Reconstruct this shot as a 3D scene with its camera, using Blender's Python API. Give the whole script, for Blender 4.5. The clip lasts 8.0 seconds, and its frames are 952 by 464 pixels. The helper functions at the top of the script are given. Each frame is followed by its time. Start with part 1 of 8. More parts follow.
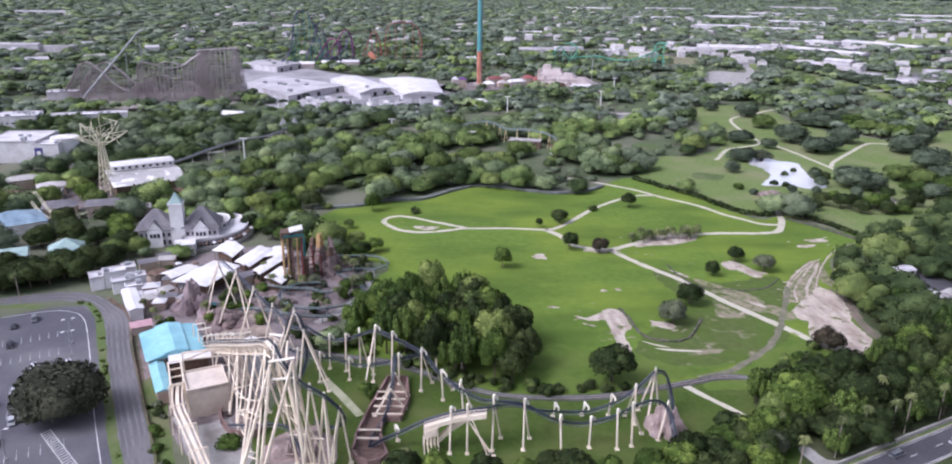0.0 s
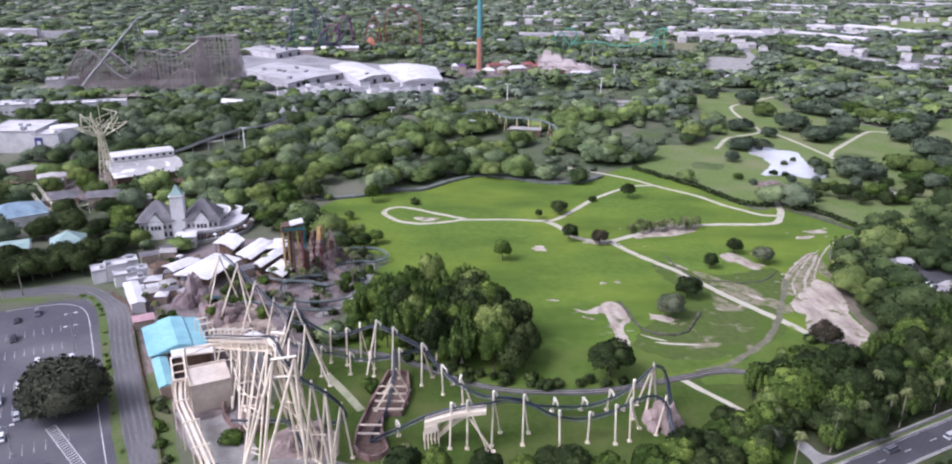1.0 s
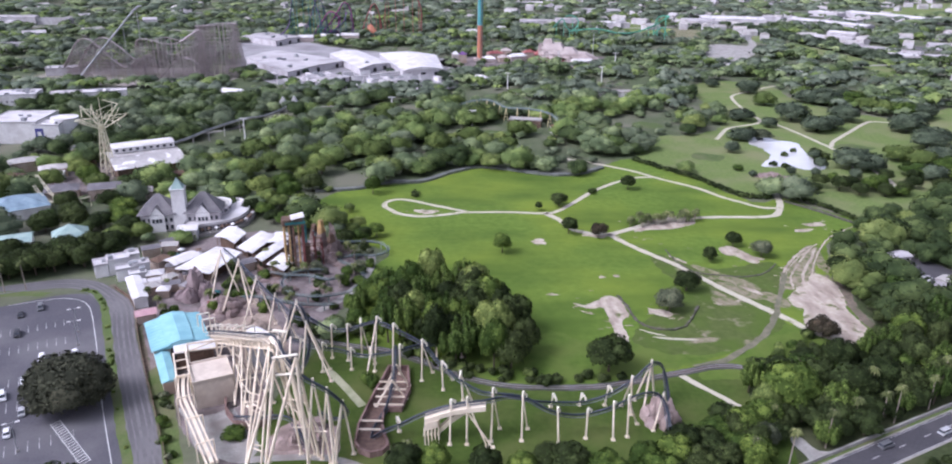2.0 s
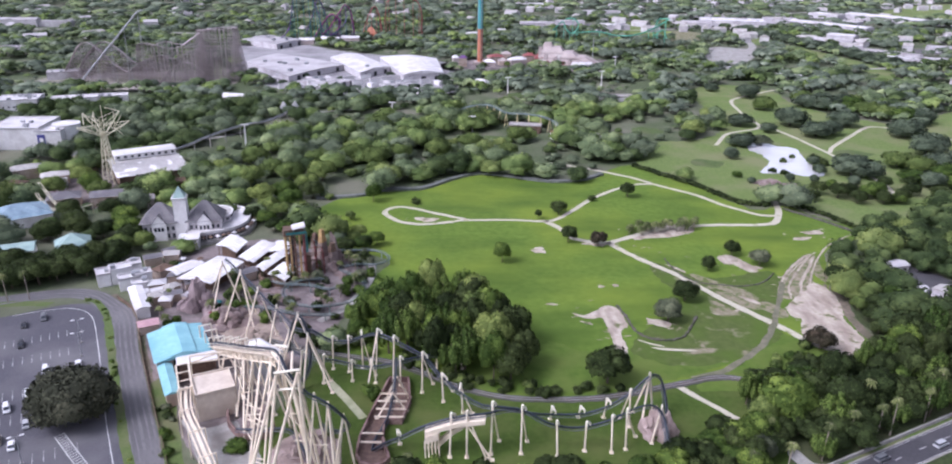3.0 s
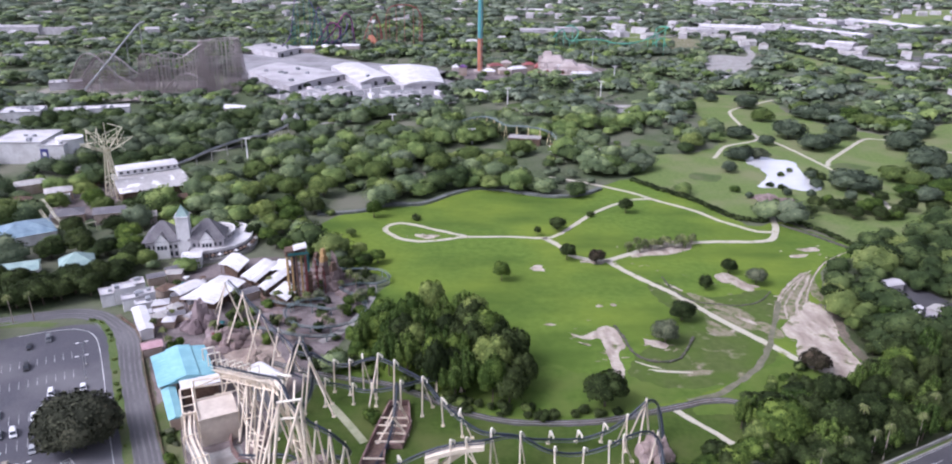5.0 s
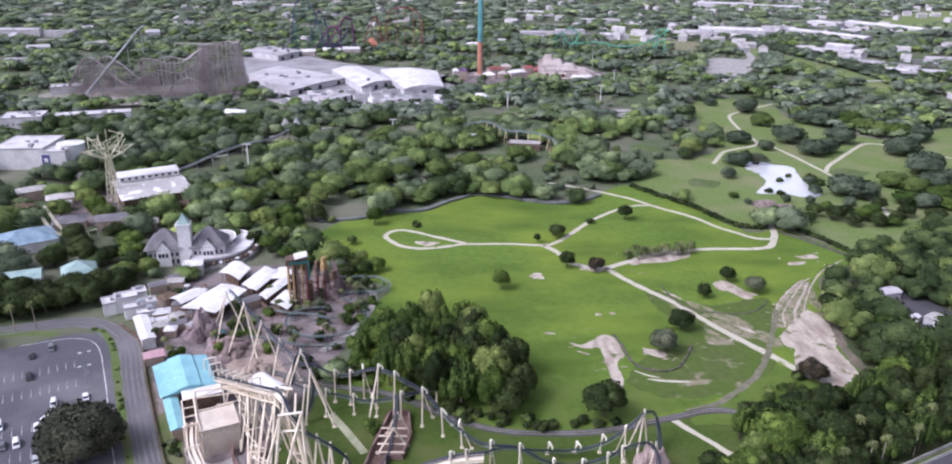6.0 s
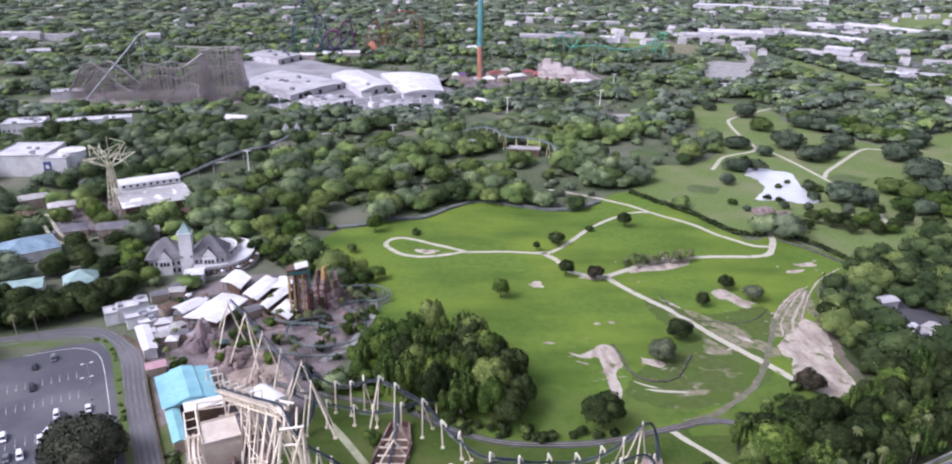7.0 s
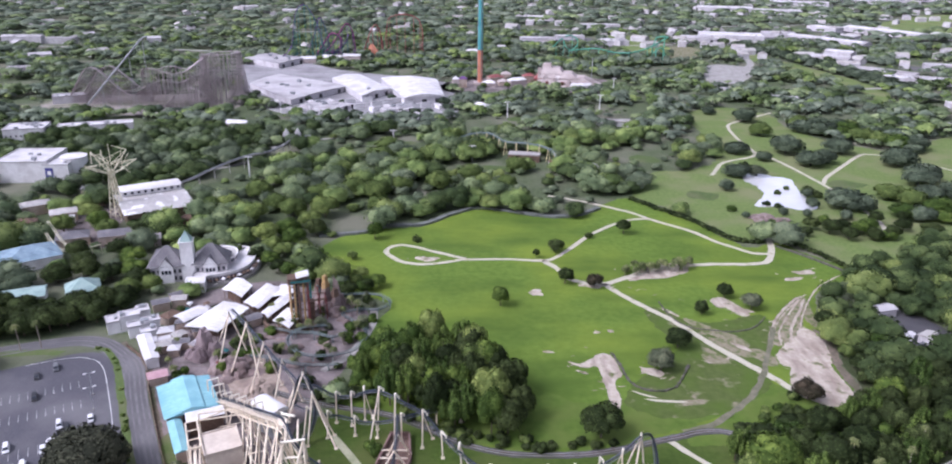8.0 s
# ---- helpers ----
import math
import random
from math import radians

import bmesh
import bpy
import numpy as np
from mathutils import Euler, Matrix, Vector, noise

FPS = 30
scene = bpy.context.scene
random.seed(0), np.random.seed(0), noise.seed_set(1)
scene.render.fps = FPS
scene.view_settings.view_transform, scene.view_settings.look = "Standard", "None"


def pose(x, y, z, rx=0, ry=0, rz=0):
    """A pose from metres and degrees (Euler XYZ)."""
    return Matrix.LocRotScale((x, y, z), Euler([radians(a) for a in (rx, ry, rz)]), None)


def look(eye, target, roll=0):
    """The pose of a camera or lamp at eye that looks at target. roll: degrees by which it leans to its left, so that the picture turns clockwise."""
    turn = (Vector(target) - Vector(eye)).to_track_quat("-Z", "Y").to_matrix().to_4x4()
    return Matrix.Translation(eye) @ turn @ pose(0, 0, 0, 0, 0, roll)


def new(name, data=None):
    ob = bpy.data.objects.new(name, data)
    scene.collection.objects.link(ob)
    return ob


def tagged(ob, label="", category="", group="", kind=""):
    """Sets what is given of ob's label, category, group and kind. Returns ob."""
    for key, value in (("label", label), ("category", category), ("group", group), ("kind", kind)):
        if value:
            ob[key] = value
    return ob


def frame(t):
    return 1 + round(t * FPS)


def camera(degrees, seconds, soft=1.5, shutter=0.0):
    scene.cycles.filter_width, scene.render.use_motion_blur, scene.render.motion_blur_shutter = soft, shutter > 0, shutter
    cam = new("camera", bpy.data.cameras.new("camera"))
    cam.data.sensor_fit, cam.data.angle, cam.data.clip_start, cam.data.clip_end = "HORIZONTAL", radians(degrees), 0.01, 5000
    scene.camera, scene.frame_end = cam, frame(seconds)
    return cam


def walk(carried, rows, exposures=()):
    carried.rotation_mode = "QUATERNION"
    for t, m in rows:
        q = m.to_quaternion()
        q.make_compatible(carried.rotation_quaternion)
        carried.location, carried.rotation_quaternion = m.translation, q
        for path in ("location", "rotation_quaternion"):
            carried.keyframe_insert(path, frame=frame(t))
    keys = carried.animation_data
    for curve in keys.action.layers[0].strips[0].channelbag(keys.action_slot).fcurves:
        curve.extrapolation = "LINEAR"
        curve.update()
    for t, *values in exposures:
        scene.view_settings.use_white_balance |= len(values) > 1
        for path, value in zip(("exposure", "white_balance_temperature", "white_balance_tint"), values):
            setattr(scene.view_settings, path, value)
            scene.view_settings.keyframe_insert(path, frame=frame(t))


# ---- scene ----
cam = camera(65.2, 8.0, soft=2.0)
# seconds, x, y, z, yaw, pitch, lean
ROWS = [
    (0, 0.00, 0.00, 120.00, -0.001, -18.832, 0.806),
    (0.5, -0.05, 0.15, 121.99, -0.025, -19.768, 0.793),
    (1, 0.03, 0.07, 123.94, -0.014, -20.075, 0.782),
    (1.5, 0.15, 0.05, 125.77, -0.001, -21.069, 0.782),
    (3, 0.30, -0.31, 132.44, 0.040, -21.237, 0.790),
    (3.5, 0.28, -0.51, 135.14, 0.041, -21.139, 0.779),
    (4, 0.38, -0.72, 137.35, 0.042, -21.116, 0.775),
    (4.5, 0.46, -0.81, 139.24, 0.054, -21.110, 0.779),
    (6, 0.74, -1.14, 145.10, 0.096, -21.107, 0.753),
    (6.5, 0.81, -1.37, 147.62, 0.094, -21.043, 0.722),
    (7, 0.86, -1.40, 149.53, 0.103, -21.086, 0.715),
    (7.5, 0.90, -1.51, 151.59, 0.108, -21.054, 0.700),
    (8, 0.99, -1.68, 153.57, 0.129, -21.046, 0.707),
]
walk(cam, [(t, pose(x, y, z, 90 + p, 0, a) @ pose(0, 0, 0, 0, 0, r)) for t, x, y, z, a, p, r in ROWS],
     exposures=[(0, 0.42, 5570, 25), (8, 0.42, 5570, 25)])

# ---- light: a bright overcast sky with a weak, wide sun ----
SUN_EL, SUN_AZ = 48.0, -115.0    # degrees; azimuth clockwise from +y
world = bpy.data.worlds.new("world")
scene.world = world
world.use_nodes = True
wt = world.node_tree
sky = wt.nodes.new("ShaderNodeTexSky")
sky.sky_type = "NISHITA"
sky.sun_disc = False
sky.sun_elevation, sky.sun_rotation = radians(SUN_EL), radians(SUN_AZ)
sky.dust_density, sky.air_density, sky.ozone_density = 6.0, 1.0, 1.0
tone = wt.nodes.new("ShaderNodeHueSaturation")
tone.inputs["Saturation"].default_value = 0.34
wt.links.new(sky.outputs[0], tone.inputs["Color"])
wt.links.new(tone.outputs[0], wt.nodes["Background"].inputs[0])
wt.nodes["Background"].inputs[1].default_value = 0.15
sun = new("sun", bpy.data.lights.new("sun", "SUN"))
sun.data.energy, sun.data.angle, sun.data.color = 1.0, radians(20), (1.0, 0.97, 0.93)
ax = Vector((math.sin(radians(SUN_AZ)) * math.cos(radians(SUN_EL)), math.cos(radians(SUN_AZ)) * math.cos(radians(SUN_EL)), math.sin(radians(SUN_EL))))
sun.matrix_world = look(ax * 500, (0, 0, 0))


# ---- materials ----
def rgba(c):
    return (c[0], c[1], c[2], 1.0)


def mixer(nt, fac, a, b, mode="MIX"):
    m = nt.nodes.new("ShaderNodeMix")
    m.data_type, m.blend_type = "RGBA", mode
    for socket, value in ((m.inputs[0], fac), (m.inputs[6], a), (m.inputs[7], b)):
        if isinstance(value, bpy.types.NodeSocket):
            nt.links.new(value, socket)
        elif isinstance(value, (int, float)):
            socket.default_value = value
        else:
            socket.default_value = rgba(value)
    return m.outputs[2]


def ramp(nt, value, lo, hi):
    r = nt.nodes.new("ShaderNodeMapRange")
    r.inputs[1].default_value, r.inputs[2].default_value = lo, hi
    nt.links.new(value, r.inputs[0])
    return r.outputs[0]


def noise_tex(nt, scale, detail=4.0, stretch=None):
    co = nt.nodes.new("ShaderNodeTexCoord").outputs["Object"]
    if stretch:
        mp = nt.nodes.new("ShaderNodeMapping")
        mp.inputs["Scale"].default_value = stretch
        nt.links.new(co, mp.inputs[0])
        co = mp.outputs[0]
    n = nt.nodes.new("ShaderNodeTexNoise")
    n.inputs["Scale"].default_value, n.inputs["Detail"].default_value = scale, detail
    nt.links.new(co, n.inputs["Vector"])
    return n.outputs[0]


def surface(name, a, b, scale=2.0, c=None, big=0.05, big_lo=0.45, big_hi=0.65, rough=0.8, bump=0.3, metal=0.0, dist=0.1, rand="", spec=0.3, stretch=None, amount=0.35, c2=None, big2=0.01, stretch2=None):
    """a and b alternate as fine grain, c comes in as large stains; rand: object or island, varies the brightness piece by piece."""
    m = bpy.data.materials.new(name)
    m.use_nodes = True
    nt = m.node_tree
    p = nt.nodes["Principled BSDF"]
    n1 = noise_tex(nt, scale, 5.0, stretch)
    col = mixer(nt, ramp(nt, n1, 0.35, 0.65), a, b)
    if c:
        n2 = noise_tex(nt, big, 6.0)
        col = mixer(nt, ramp(nt, n2, big_lo, big_hi), col, c)
    if c2:
        col = mixer(nt, ramp(nt, noise_tex(nt, big2, 5.0, stretch2), 0.42, 0.68), col, c2)
    if rand:
        r = nt.nodes.new("ShaderNodeObjectInfo").outputs["Random"] if rand == "object" else nt.nodes.new("ShaderNodeNewGeometry").outputs["Random Per Island"]
        hsv = nt.nodes.new("ShaderNodeHueSaturation")
        mr = nt.nodes.new("ShaderNodeMapRange")
        mr.inputs[3].default_value, mr.inputs[4].default_value = 1 - amount, 1 + amount
        nt.links.new(r, mr.inputs[0])
        nt.links.new(mr.outputs[0], hsv.inputs["Value"])
        nt.links.new(col, hsv.inputs["Color"])
        col = hsv.outputs[0]
    nt.links.new(col, p.inputs["Base Color"])
    p.inputs["Roughness"].default_value, p.inputs["Metallic"].default_value = rough, metal
    p.inputs["Specular IOR Level"].default_value = spec
    if bump:
        bp = nt.nodes.new("ShaderNodeBump")
        bp.inputs["Strength"].default_value, bp.inputs["Distance"].default_value = bump, dist
        nt.links.new(n1, bp.inputs["Height"])
        nt.links.new(bp.outputs[0], p.inputs["Normal"])
    return m


def leaves(name, dark, light, warm, rand, spread=0.3, grain=0.35):
    """Foliage: each clump and each tree has its own shade of green."""
    m = bpy.data.materials.new(name)
    m.use_nodes = True
    nt = m.node_tree
    p = nt.nodes["Principled BSDF"]
    isl = nt.nodes.new("ShaderNodeNewGeometry").outputs["Random Per Island"]
    n1 = noise_tex(nt, 1.3, 5.0)
    col = mixer(nt, ramp(nt, n1, 0.3, 0.7), dark, light)
    col = mixer(nt, ramp(nt, isl, 0.55, 1.0), col, warm)
    if rand == "object":
        r = nt.nodes.new("ShaderNodeObjectInfo").outputs["Random"]
    else:
        r = ramp(nt, noise_tex(nt, 0.09, 2.0), 0.36, 0.64)
    shade = nt.nodes.new("ShaderNodeMapRange")
    shade.inputs[3].default_value, shade.inputs[4].default_value = 1 - spread, 1 + spread
    nt.links.new(isl, shade.inputs[0])
    vary = nt.nodes.new("ShaderNodeHueSaturation")
    nt.links.new(shade.outputs[0], vary.inputs["Value"])
    nt.links.new(col, vary.inputs["Color"])
    col = vary.outputs[0]
    hsv = nt.nodes.new("ShaderNodeHueSaturation")
    for key, lo, hi in (("Value", 0.62, 1.35), ("Hue", 0.512, 0.488)):
        mr = nt.nodes.new("ShaderNodeMapRange")
        mr.inputs[3].default_value, mr.inputs[4].default_value = lo, hi
        nt.links.new(r, mr.inputs[0])
        nt.links.new(mr.outputs[0], hsv.inputs[key])
    nt.links.new(col, hsv.inputs["Color"])
    nt.links.new(hsv.outputs[0], p.inputs["Base Color"])
    p.inputs["Roughness"].default_value = 0.8
    p.inputs["Specular IOR Level"].default_value = 0.1
    bp = nt.nodes.new("ShaderNodeBump")
    bp.inputs["Strength"].default_value, bp.inputs["Distance"].default_value = grain, 0.5
    nt.links.new(noise_tex(nt, 1.8, 4.0), bp.inputs["Height"])
    nt.links.new(bp.outputs[0], p.inputs["Normal"])
    thin = nt.nodes.new("ShaderNodeBsdfTranslucent")
    nt.links.new(hsv.outputs[0], thin.inputs[0])
    both = nt.nodes.new("ShaderNodeMixShader")
    both.inputs[0].default_value = 0.12
    nt.links.new(p.outputs[0], both.inputs[1])
    nt.links.new(thin.outputs[0], both.inputs[2])
    nt.links.new(both.outputs[0], nt.nodes["Material Output"].inputs[0])
    return m


M_EARTH = surface("undergrowth", (0.062, 0.083, 0.038), (0.095, 0.12, 0.056), 0.4, (0.15, 0.15, 0.105), 0.02, rough=0.95, bump=0.6, dist=0.4)
M_LAWN = surface("meadow_grass", (0.09, 0.15, 0.021), (0.125, 0.193, 0.03), 0.3, (0.168, 0.225, 0.028), 0.016, 0.42, 0.66, rough=0.9, bump=0.35, dist=0.2, spec=0.15, c2=(0.068, 0.116, 0.017), big2=0.022, stretch2=(0.7, 1.5, 1.0))
M_SHADEROCK = surface("dark_edging_rock", (0.08, 0.075, 0.06), (0.13, 0.12, 0.1), 0.8, (0.06, 0.07, 0.04), 0.3, rough=0.95, bump=0.6)
M_DARKGRASS = surface("dark_meadow_grass", (0.07, 0.12, 0.018), (0.094, 0.148, 0.024), 0.3, (0.11, 0.15, 0.032), 0.06, 0.4, 0.65, rough=0.9, bump=0.35, dist=0.2, spec=0.15)
M_DRY = surface("dry_grass", (0.07, 0.098, 0.025), (0.092, 0.12, 0.034), 0.35, (0.25, 0.22, 0.155), 0.13, 0.6, 0.7, rough=0.95, bump=0.35, dist=0.2, spec=0.15, c2=(0.075, 0.12, 0.02), big2=0.07)
# lawn green darkened in the colour for coaster and tree shade
M_MOWNSHADE = surface("shaded_mown_lawn", (0.046, 0.078, 0.013), (0.064, 0.1, 0.018), 0.5, (0.09, 0.112, 0.03), 0.05, rough=0.9, bump=0.35, dist=0.2, spec=0.15)
M_SAVANNA = surface("savanna_grass", (0.115, 0.165, 0.048), (0.15, 0.2, 0.062), 0.4, (0.18, 0.195, 0.09), 0.03, rough=0.95, bump=0.4, dist=0.2, spec=0.15)
M_TURF = surface("verge_grass", (0.075, 0.115, 0.03), (0.105, 0.145, 0.042), 1.2, (0.14, 0.145, 0.07), 0.08, rough=0.9, bump=0.4)
M_SAND = surface("pale_sand", (0.39, 0.335, 0.27), (0.49, 0.43, 0.355), 0.5, (0.12, 0.135, 0.05), 0.2, 0.58, 0.68, rough=0.95, bump=0.4, c2=(0.26, 0.21, 0.17), big2=0.16, stretch2=(1.6, 0.5, 1.0))
M_PATH = surface("sand_path", (0.42, 0.395, 0.3), (0.5, 0.465, 0.37), 1.0, (0.2, 0.21, 0.1), 0.22, 0.6, 0.72, rough=0.95, bump=0.3)
M_DIRT = surface("worn_dirt", (0.19, 0.17, 0.11), (0.27, 0.24, 0.165), 0.8, (0.1, 0.125, 0.035), 0.25, 0.45, 0.62, rough=0.95, bump=0.3)
M_ASPHALT = surface("asphalt", (0.072, 0.07, 0.082), (0.094, 0.092, 0.104), 1.5, (0.15, 0.145, 0.15), 0.03, rough=0.85, bump=0.15)
M_ROAD = surface("road_asphalt", (0.098, 0.094, 0.098), (0.125, 0.12, 0.122), 1.5, (0.16, 0.153, 0.155), 0.05, rough=0.85, bump=0.15)
M_CONCRETE = surface("concrete", (0.3, 0.29, 0.27), (0.38, 0.37, 0.34), 1.2, (0.24, 0.22, 0.2), 0.12, rough=0.9, bump=0.2)
M_PAVING = surface("plaza_paving", (0.18, 0.15, 0.146), (0.25, 0.21, 0.2), 0.7, (0.1, 0.083, 0.078), 0.09, rough=0.9, bump=0.3)
M_PAINT = surface("road_paint", (0.5, 0.5, 0.49), (0.6, 0.6, 0.58), 3.0, (0.36, 0.36, 0.35), 0.3, rough=0.7, bump=0.05)
M_STREAK = surface("tyre_polished_asphalt", (0.15, 0.145, 0.147), (0.18, 0.174, 0.174), 0.8, (0.125, 0.12, 0.122), 0.2, rough=0.75, bump=0.1)
M_FAINT = surface("worn_road_paint", (0.36, 0.355, 0.36), (0.46, 0.455, 0.455), 1.5, (0.2, 0.197, 0.2), 0.3, rough=0.8, bump=0.05)
M_BRICK = surface("red_brown_stone", (0.21, 0.135, 0.12), (0.29, 0.2, 0.175), 1.2, (0.13, 0.08, 0.07), 0.2, rough=0.95, bump=0.5)
M_CREAM = surface("cream_steel", (0.74, 0.645, 0.505), (0.81, 0.715, 0.57), 0.7, (0.65, 0.55, 0.42), 0.25, rough=0.5, bump=0.05)
M_TRACK = surface("dark_blue_steel", (0.014, 0.02, 0.034), (0.022, 0.03, 0.048), 0.9, (0.035, 0.045, 0.06), 0.3, rough=0.45, bump=0.05, spec=0.5)
M_TEALROOF = surface("turquoise_roof", (0.24, 0.48, 0.52), (0.3, 0.55, 0.58), 0.6, (0.2, 0.42, 0.48), 0.15, rough=0.5, bump=0.1)
M_PALETEAL = surface("pale_teal_roof", (0.27, 0.38, 0.35), (0.34, 0.45, 0.41), 0.6, (0.22, 0.31, 0.29), 0.2, rough=0.6, bump=0.1)
M_BLUEROOF = surface("grey_blue_roof", (0.2, 0.29, 0.345), (0.26, 0.35, 0.41), 0.6, (0.15, 0.22, 0.27), 0.2, rough=0.6, bump=0.1)
M_WHITE = surface("white_paint", (0.7, 0.69, 0.68), (0.78, 0.77, 0.76), 0.6, (0.58, 0.56, 0.55), 0.12, rough=0.6, bump=0.1, rand="object", amount=0.08)
M_ROOFW = surface("white_membrane_roof", (0.56, 0.545, 0.545), (0.66, 0.64, 0.64), 0.3, (0.47, 0.45, 0.44), 0.09, rough=0.7, bump=0.1, rand="object", amount=0.1)
M_ROOFG = surface("grey_metal_roof", (0.38, 0.36, 0.34), (0.46, 0.44, 0.41), 0.5, (0.3, 0.27, 0.25), 0.1, rough=0.6, bump=0.15, rand="object", amount=0.12)
M_ROOFPALE = surface("pale_grey_roof", (0.4, 0.38, 0.385), (0.49, 0.47, 0.47), 0.2, (0.32, 0.3, 0.3), 0.05, rough=0.7, bump=0.1, rand="object", amount=0.1)
M_PATCHROOF = surface("patched_metal_roof", (0.4, 0.38, 0.36), (0.47, 0.45, 0.43), 0.5, (0.78, 0.77, 0.75), 0.16, 0.56, 0.62, rough=0.6, bump=0.12, stretch=(1.0, 0.4, 1.0))
M_SLATE = surface("slate_roof", (0.12, 0.114, 0.122), (0.165, 0.157, 0.165), 1.5, (0.2, 0.19, 0.192), 0.2, rough=0.8, bump=0.3)
M_TAN = surface("tan_stucco", (0.42, 0.34, 0.28), (0.5, 0.41, 0.34), 0.8, (0.36, 0.28, 0.22), 0.15, rough=0.9, bump=0.25, rand="object", amount=0.1)
M_CREAMWALL = surface("cream_stucco", (0.55, 0.48, 0.4), (0.62, 0.55, 0.46), 0.8, (0.46, 0.39, 0.32), 0.12, rough=0.9, bump=0.2)
M_ROCK = surface("brown_rockwork", (0.21, 0.16, 0.145), (0.3, 0.235, 0.215), 0.5, (0.15, 0.11, 0.1), 0.12, rough=0.95, bump=0.9, dist=0.5)
M_BROWN = surface("brown_timber", (0.13, 0.085, 0.06), (0.18, 0.12, 0.085), 1.0, (0.09, 0.06, 0.045), 0.2, rough=0.85, bump=0.3)
M_DARK = surface("dark_opening", (0.02, 0.02, 0.022), (0.03, 0.03, 0.032), 1.0, rough=0.6, bump=0.0)
M_BARK = surface("bark", (0.09, 0.07, 0.05), (0.14, 0.11, 0.085), 3.0, rough=0.95, bump=0.6)
M_PALMBARK = surface("palm_bark", (0.26, 0.22, 0.18), (0.33, 0.28, 0.23), 3.0, rough=0.95, bump=0.5)
M_OCHRE = surface("ochre_column", (0.4, 0.26, 0.11), (0.47, 0.32, 0.14), 0.8, (0.3, 0.19, 0.09), 0.3, rough=0.6, bump=0.1)
M_RED = surface("dark_red_paint", (0.17, 0.055, 0.05), (0.23, 0.08, 0.07), 0.8, (0.12, 0.045, 0.045), 0.3, rough=0.6, bump=0.1)
M_GREENSTEEL = surface("grey_green_steel", (0.16, 0.21, 0.2), (0.21, 0.26, 0.25), 0.8, (0.12, 0.16, 0.16), 0.3, rough=0.5, bump=0.05)
M_TEALDARK = surface("dark_teal_paint", (0.035, 0.15, 0.15), (0.05, 0.2, 0.2), 0.8, (0.03, 0.11, 0.11), 0.3, rough=0.5, bump=0.05)
M_TARMAC = surface("dark_tarmac", (0.052, 0.05, 0.056), (0.068, 0.066, 0.072), 1.5, (0.085, 0.082, 0.086), 0.05, rough=0.85, bump=0.15)
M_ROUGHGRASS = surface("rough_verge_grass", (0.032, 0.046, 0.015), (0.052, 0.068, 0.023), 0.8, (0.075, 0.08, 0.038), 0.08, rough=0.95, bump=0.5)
M_GLADE = surface("shaded_park_grass", (0.06, 0.095, 0.026), (0.085, 0.125, 0.035), 0.5, (0.11, 0.125, 0.055), 0.05, rough=0.95, bump=0.4)
M_BANK = surface("brown_earth_bank", (0.13, 0.105, 0.08), (0.19, 0.155, 0.12), 0.7, (0.08, 0.085, 0.045), 0.09, rough=0.95, bump=0.6)
M_MOAT = surface("weathered_moat_concrete", (0.13, 0.14, 0.13), (0.19, 0.2, 0.185), 0.9, (0.09, 0.1, 0.085), 0.12, rough=0.95, bump=0.4)
M_PINKROCK = surface("pinkish_rockwork", (0.31, 0.24, 0.215), (0.4, 0.315, 0.285), 0.6, (0.22, 0.17, 0.15), 0.2, rough=0.95, bump=0.8, dist=0.4)
M_MAUVE = surface("mauve_rockwork", (0.25, 0.195, 0.195), (0.34, 0.275, 0.27), 0.4, (0.19, 0.145, 0.145), 0.1, rough=0.95, bump=0.8, dist=0.4)
M_TANROCK = surface("tan_rockwork", (0.3, 0.235, 0.185), (0.4, 0.325, 0.265), 0.5, (0.2, 0.155, 0.13), 0.12, rough=0.95, bump=0.8, dist=0.4)
M_ARM = surface("pale_cream_steel", (0.77, 0.72, 0.6), (0.83, 0.78, 0.66), 0.7, (0.69, 0.63, 0.51), 0.25, rough=0.45, bump=0.03)
M_RAIL = surface("blue_grey_rail_steel", (0.055, 0.062, 0.08), (0.085, 0.094, 0.115), 0.8, (0.16, 0.165, 0.18), 0.3, rough=0.35, bump=0.03, spec=0.6)
M_BOARD = surface("faded_yellow_boards", (0.34, 0.34, 0.22), (0.42, 0.41, 0.28), 1.2, (0.27, 0.29, 0.17), 0.2, rough=0.9, bump=0.3)
M_LATTICE = surface("pale_straw_steel", (0.62, 0.58, 0.42), (0.7, 0.66, 0.5), 0.8, (0.5, 0.47, 0.32), 0.3, rough=0.5, bump=0.05)
M_STUCCO = surface("grey_white_stucco", (0.5, 0.48, 0.49), (0.58, 0.56, 0.57), 0.6, (0.42, 0.39, 0.4), 0.12, rough=0.85, bump=0.15)
M_YELLOW = surface("pale_yellow_steel", (0.6, 0.52, 0.28), (0.68, 0.6, 0.34), 0.8, (0.5, 0.43, 0.24), 0.3, rough=0.5, bump=0.05)
# brown paled towards mauve, so the colour holds some distance haze
M_TIMBER = surface("hazed_lattice_timber", (0.33, 0.285, 0.285), (0.41, 0.36, 0.36), 0.2, (0.27, 0.23, 0.23), 0.02, rough=0.9, bump=0.2)
M_STEELGREY = surface("grey_steel", (0.3, 0.31, 0.32), (0.38, 0.39, 0.4), 0.6, (0.24, 0.25, 0.26), 0.2, rough=0.5, bump=0.05, metal=0.2)
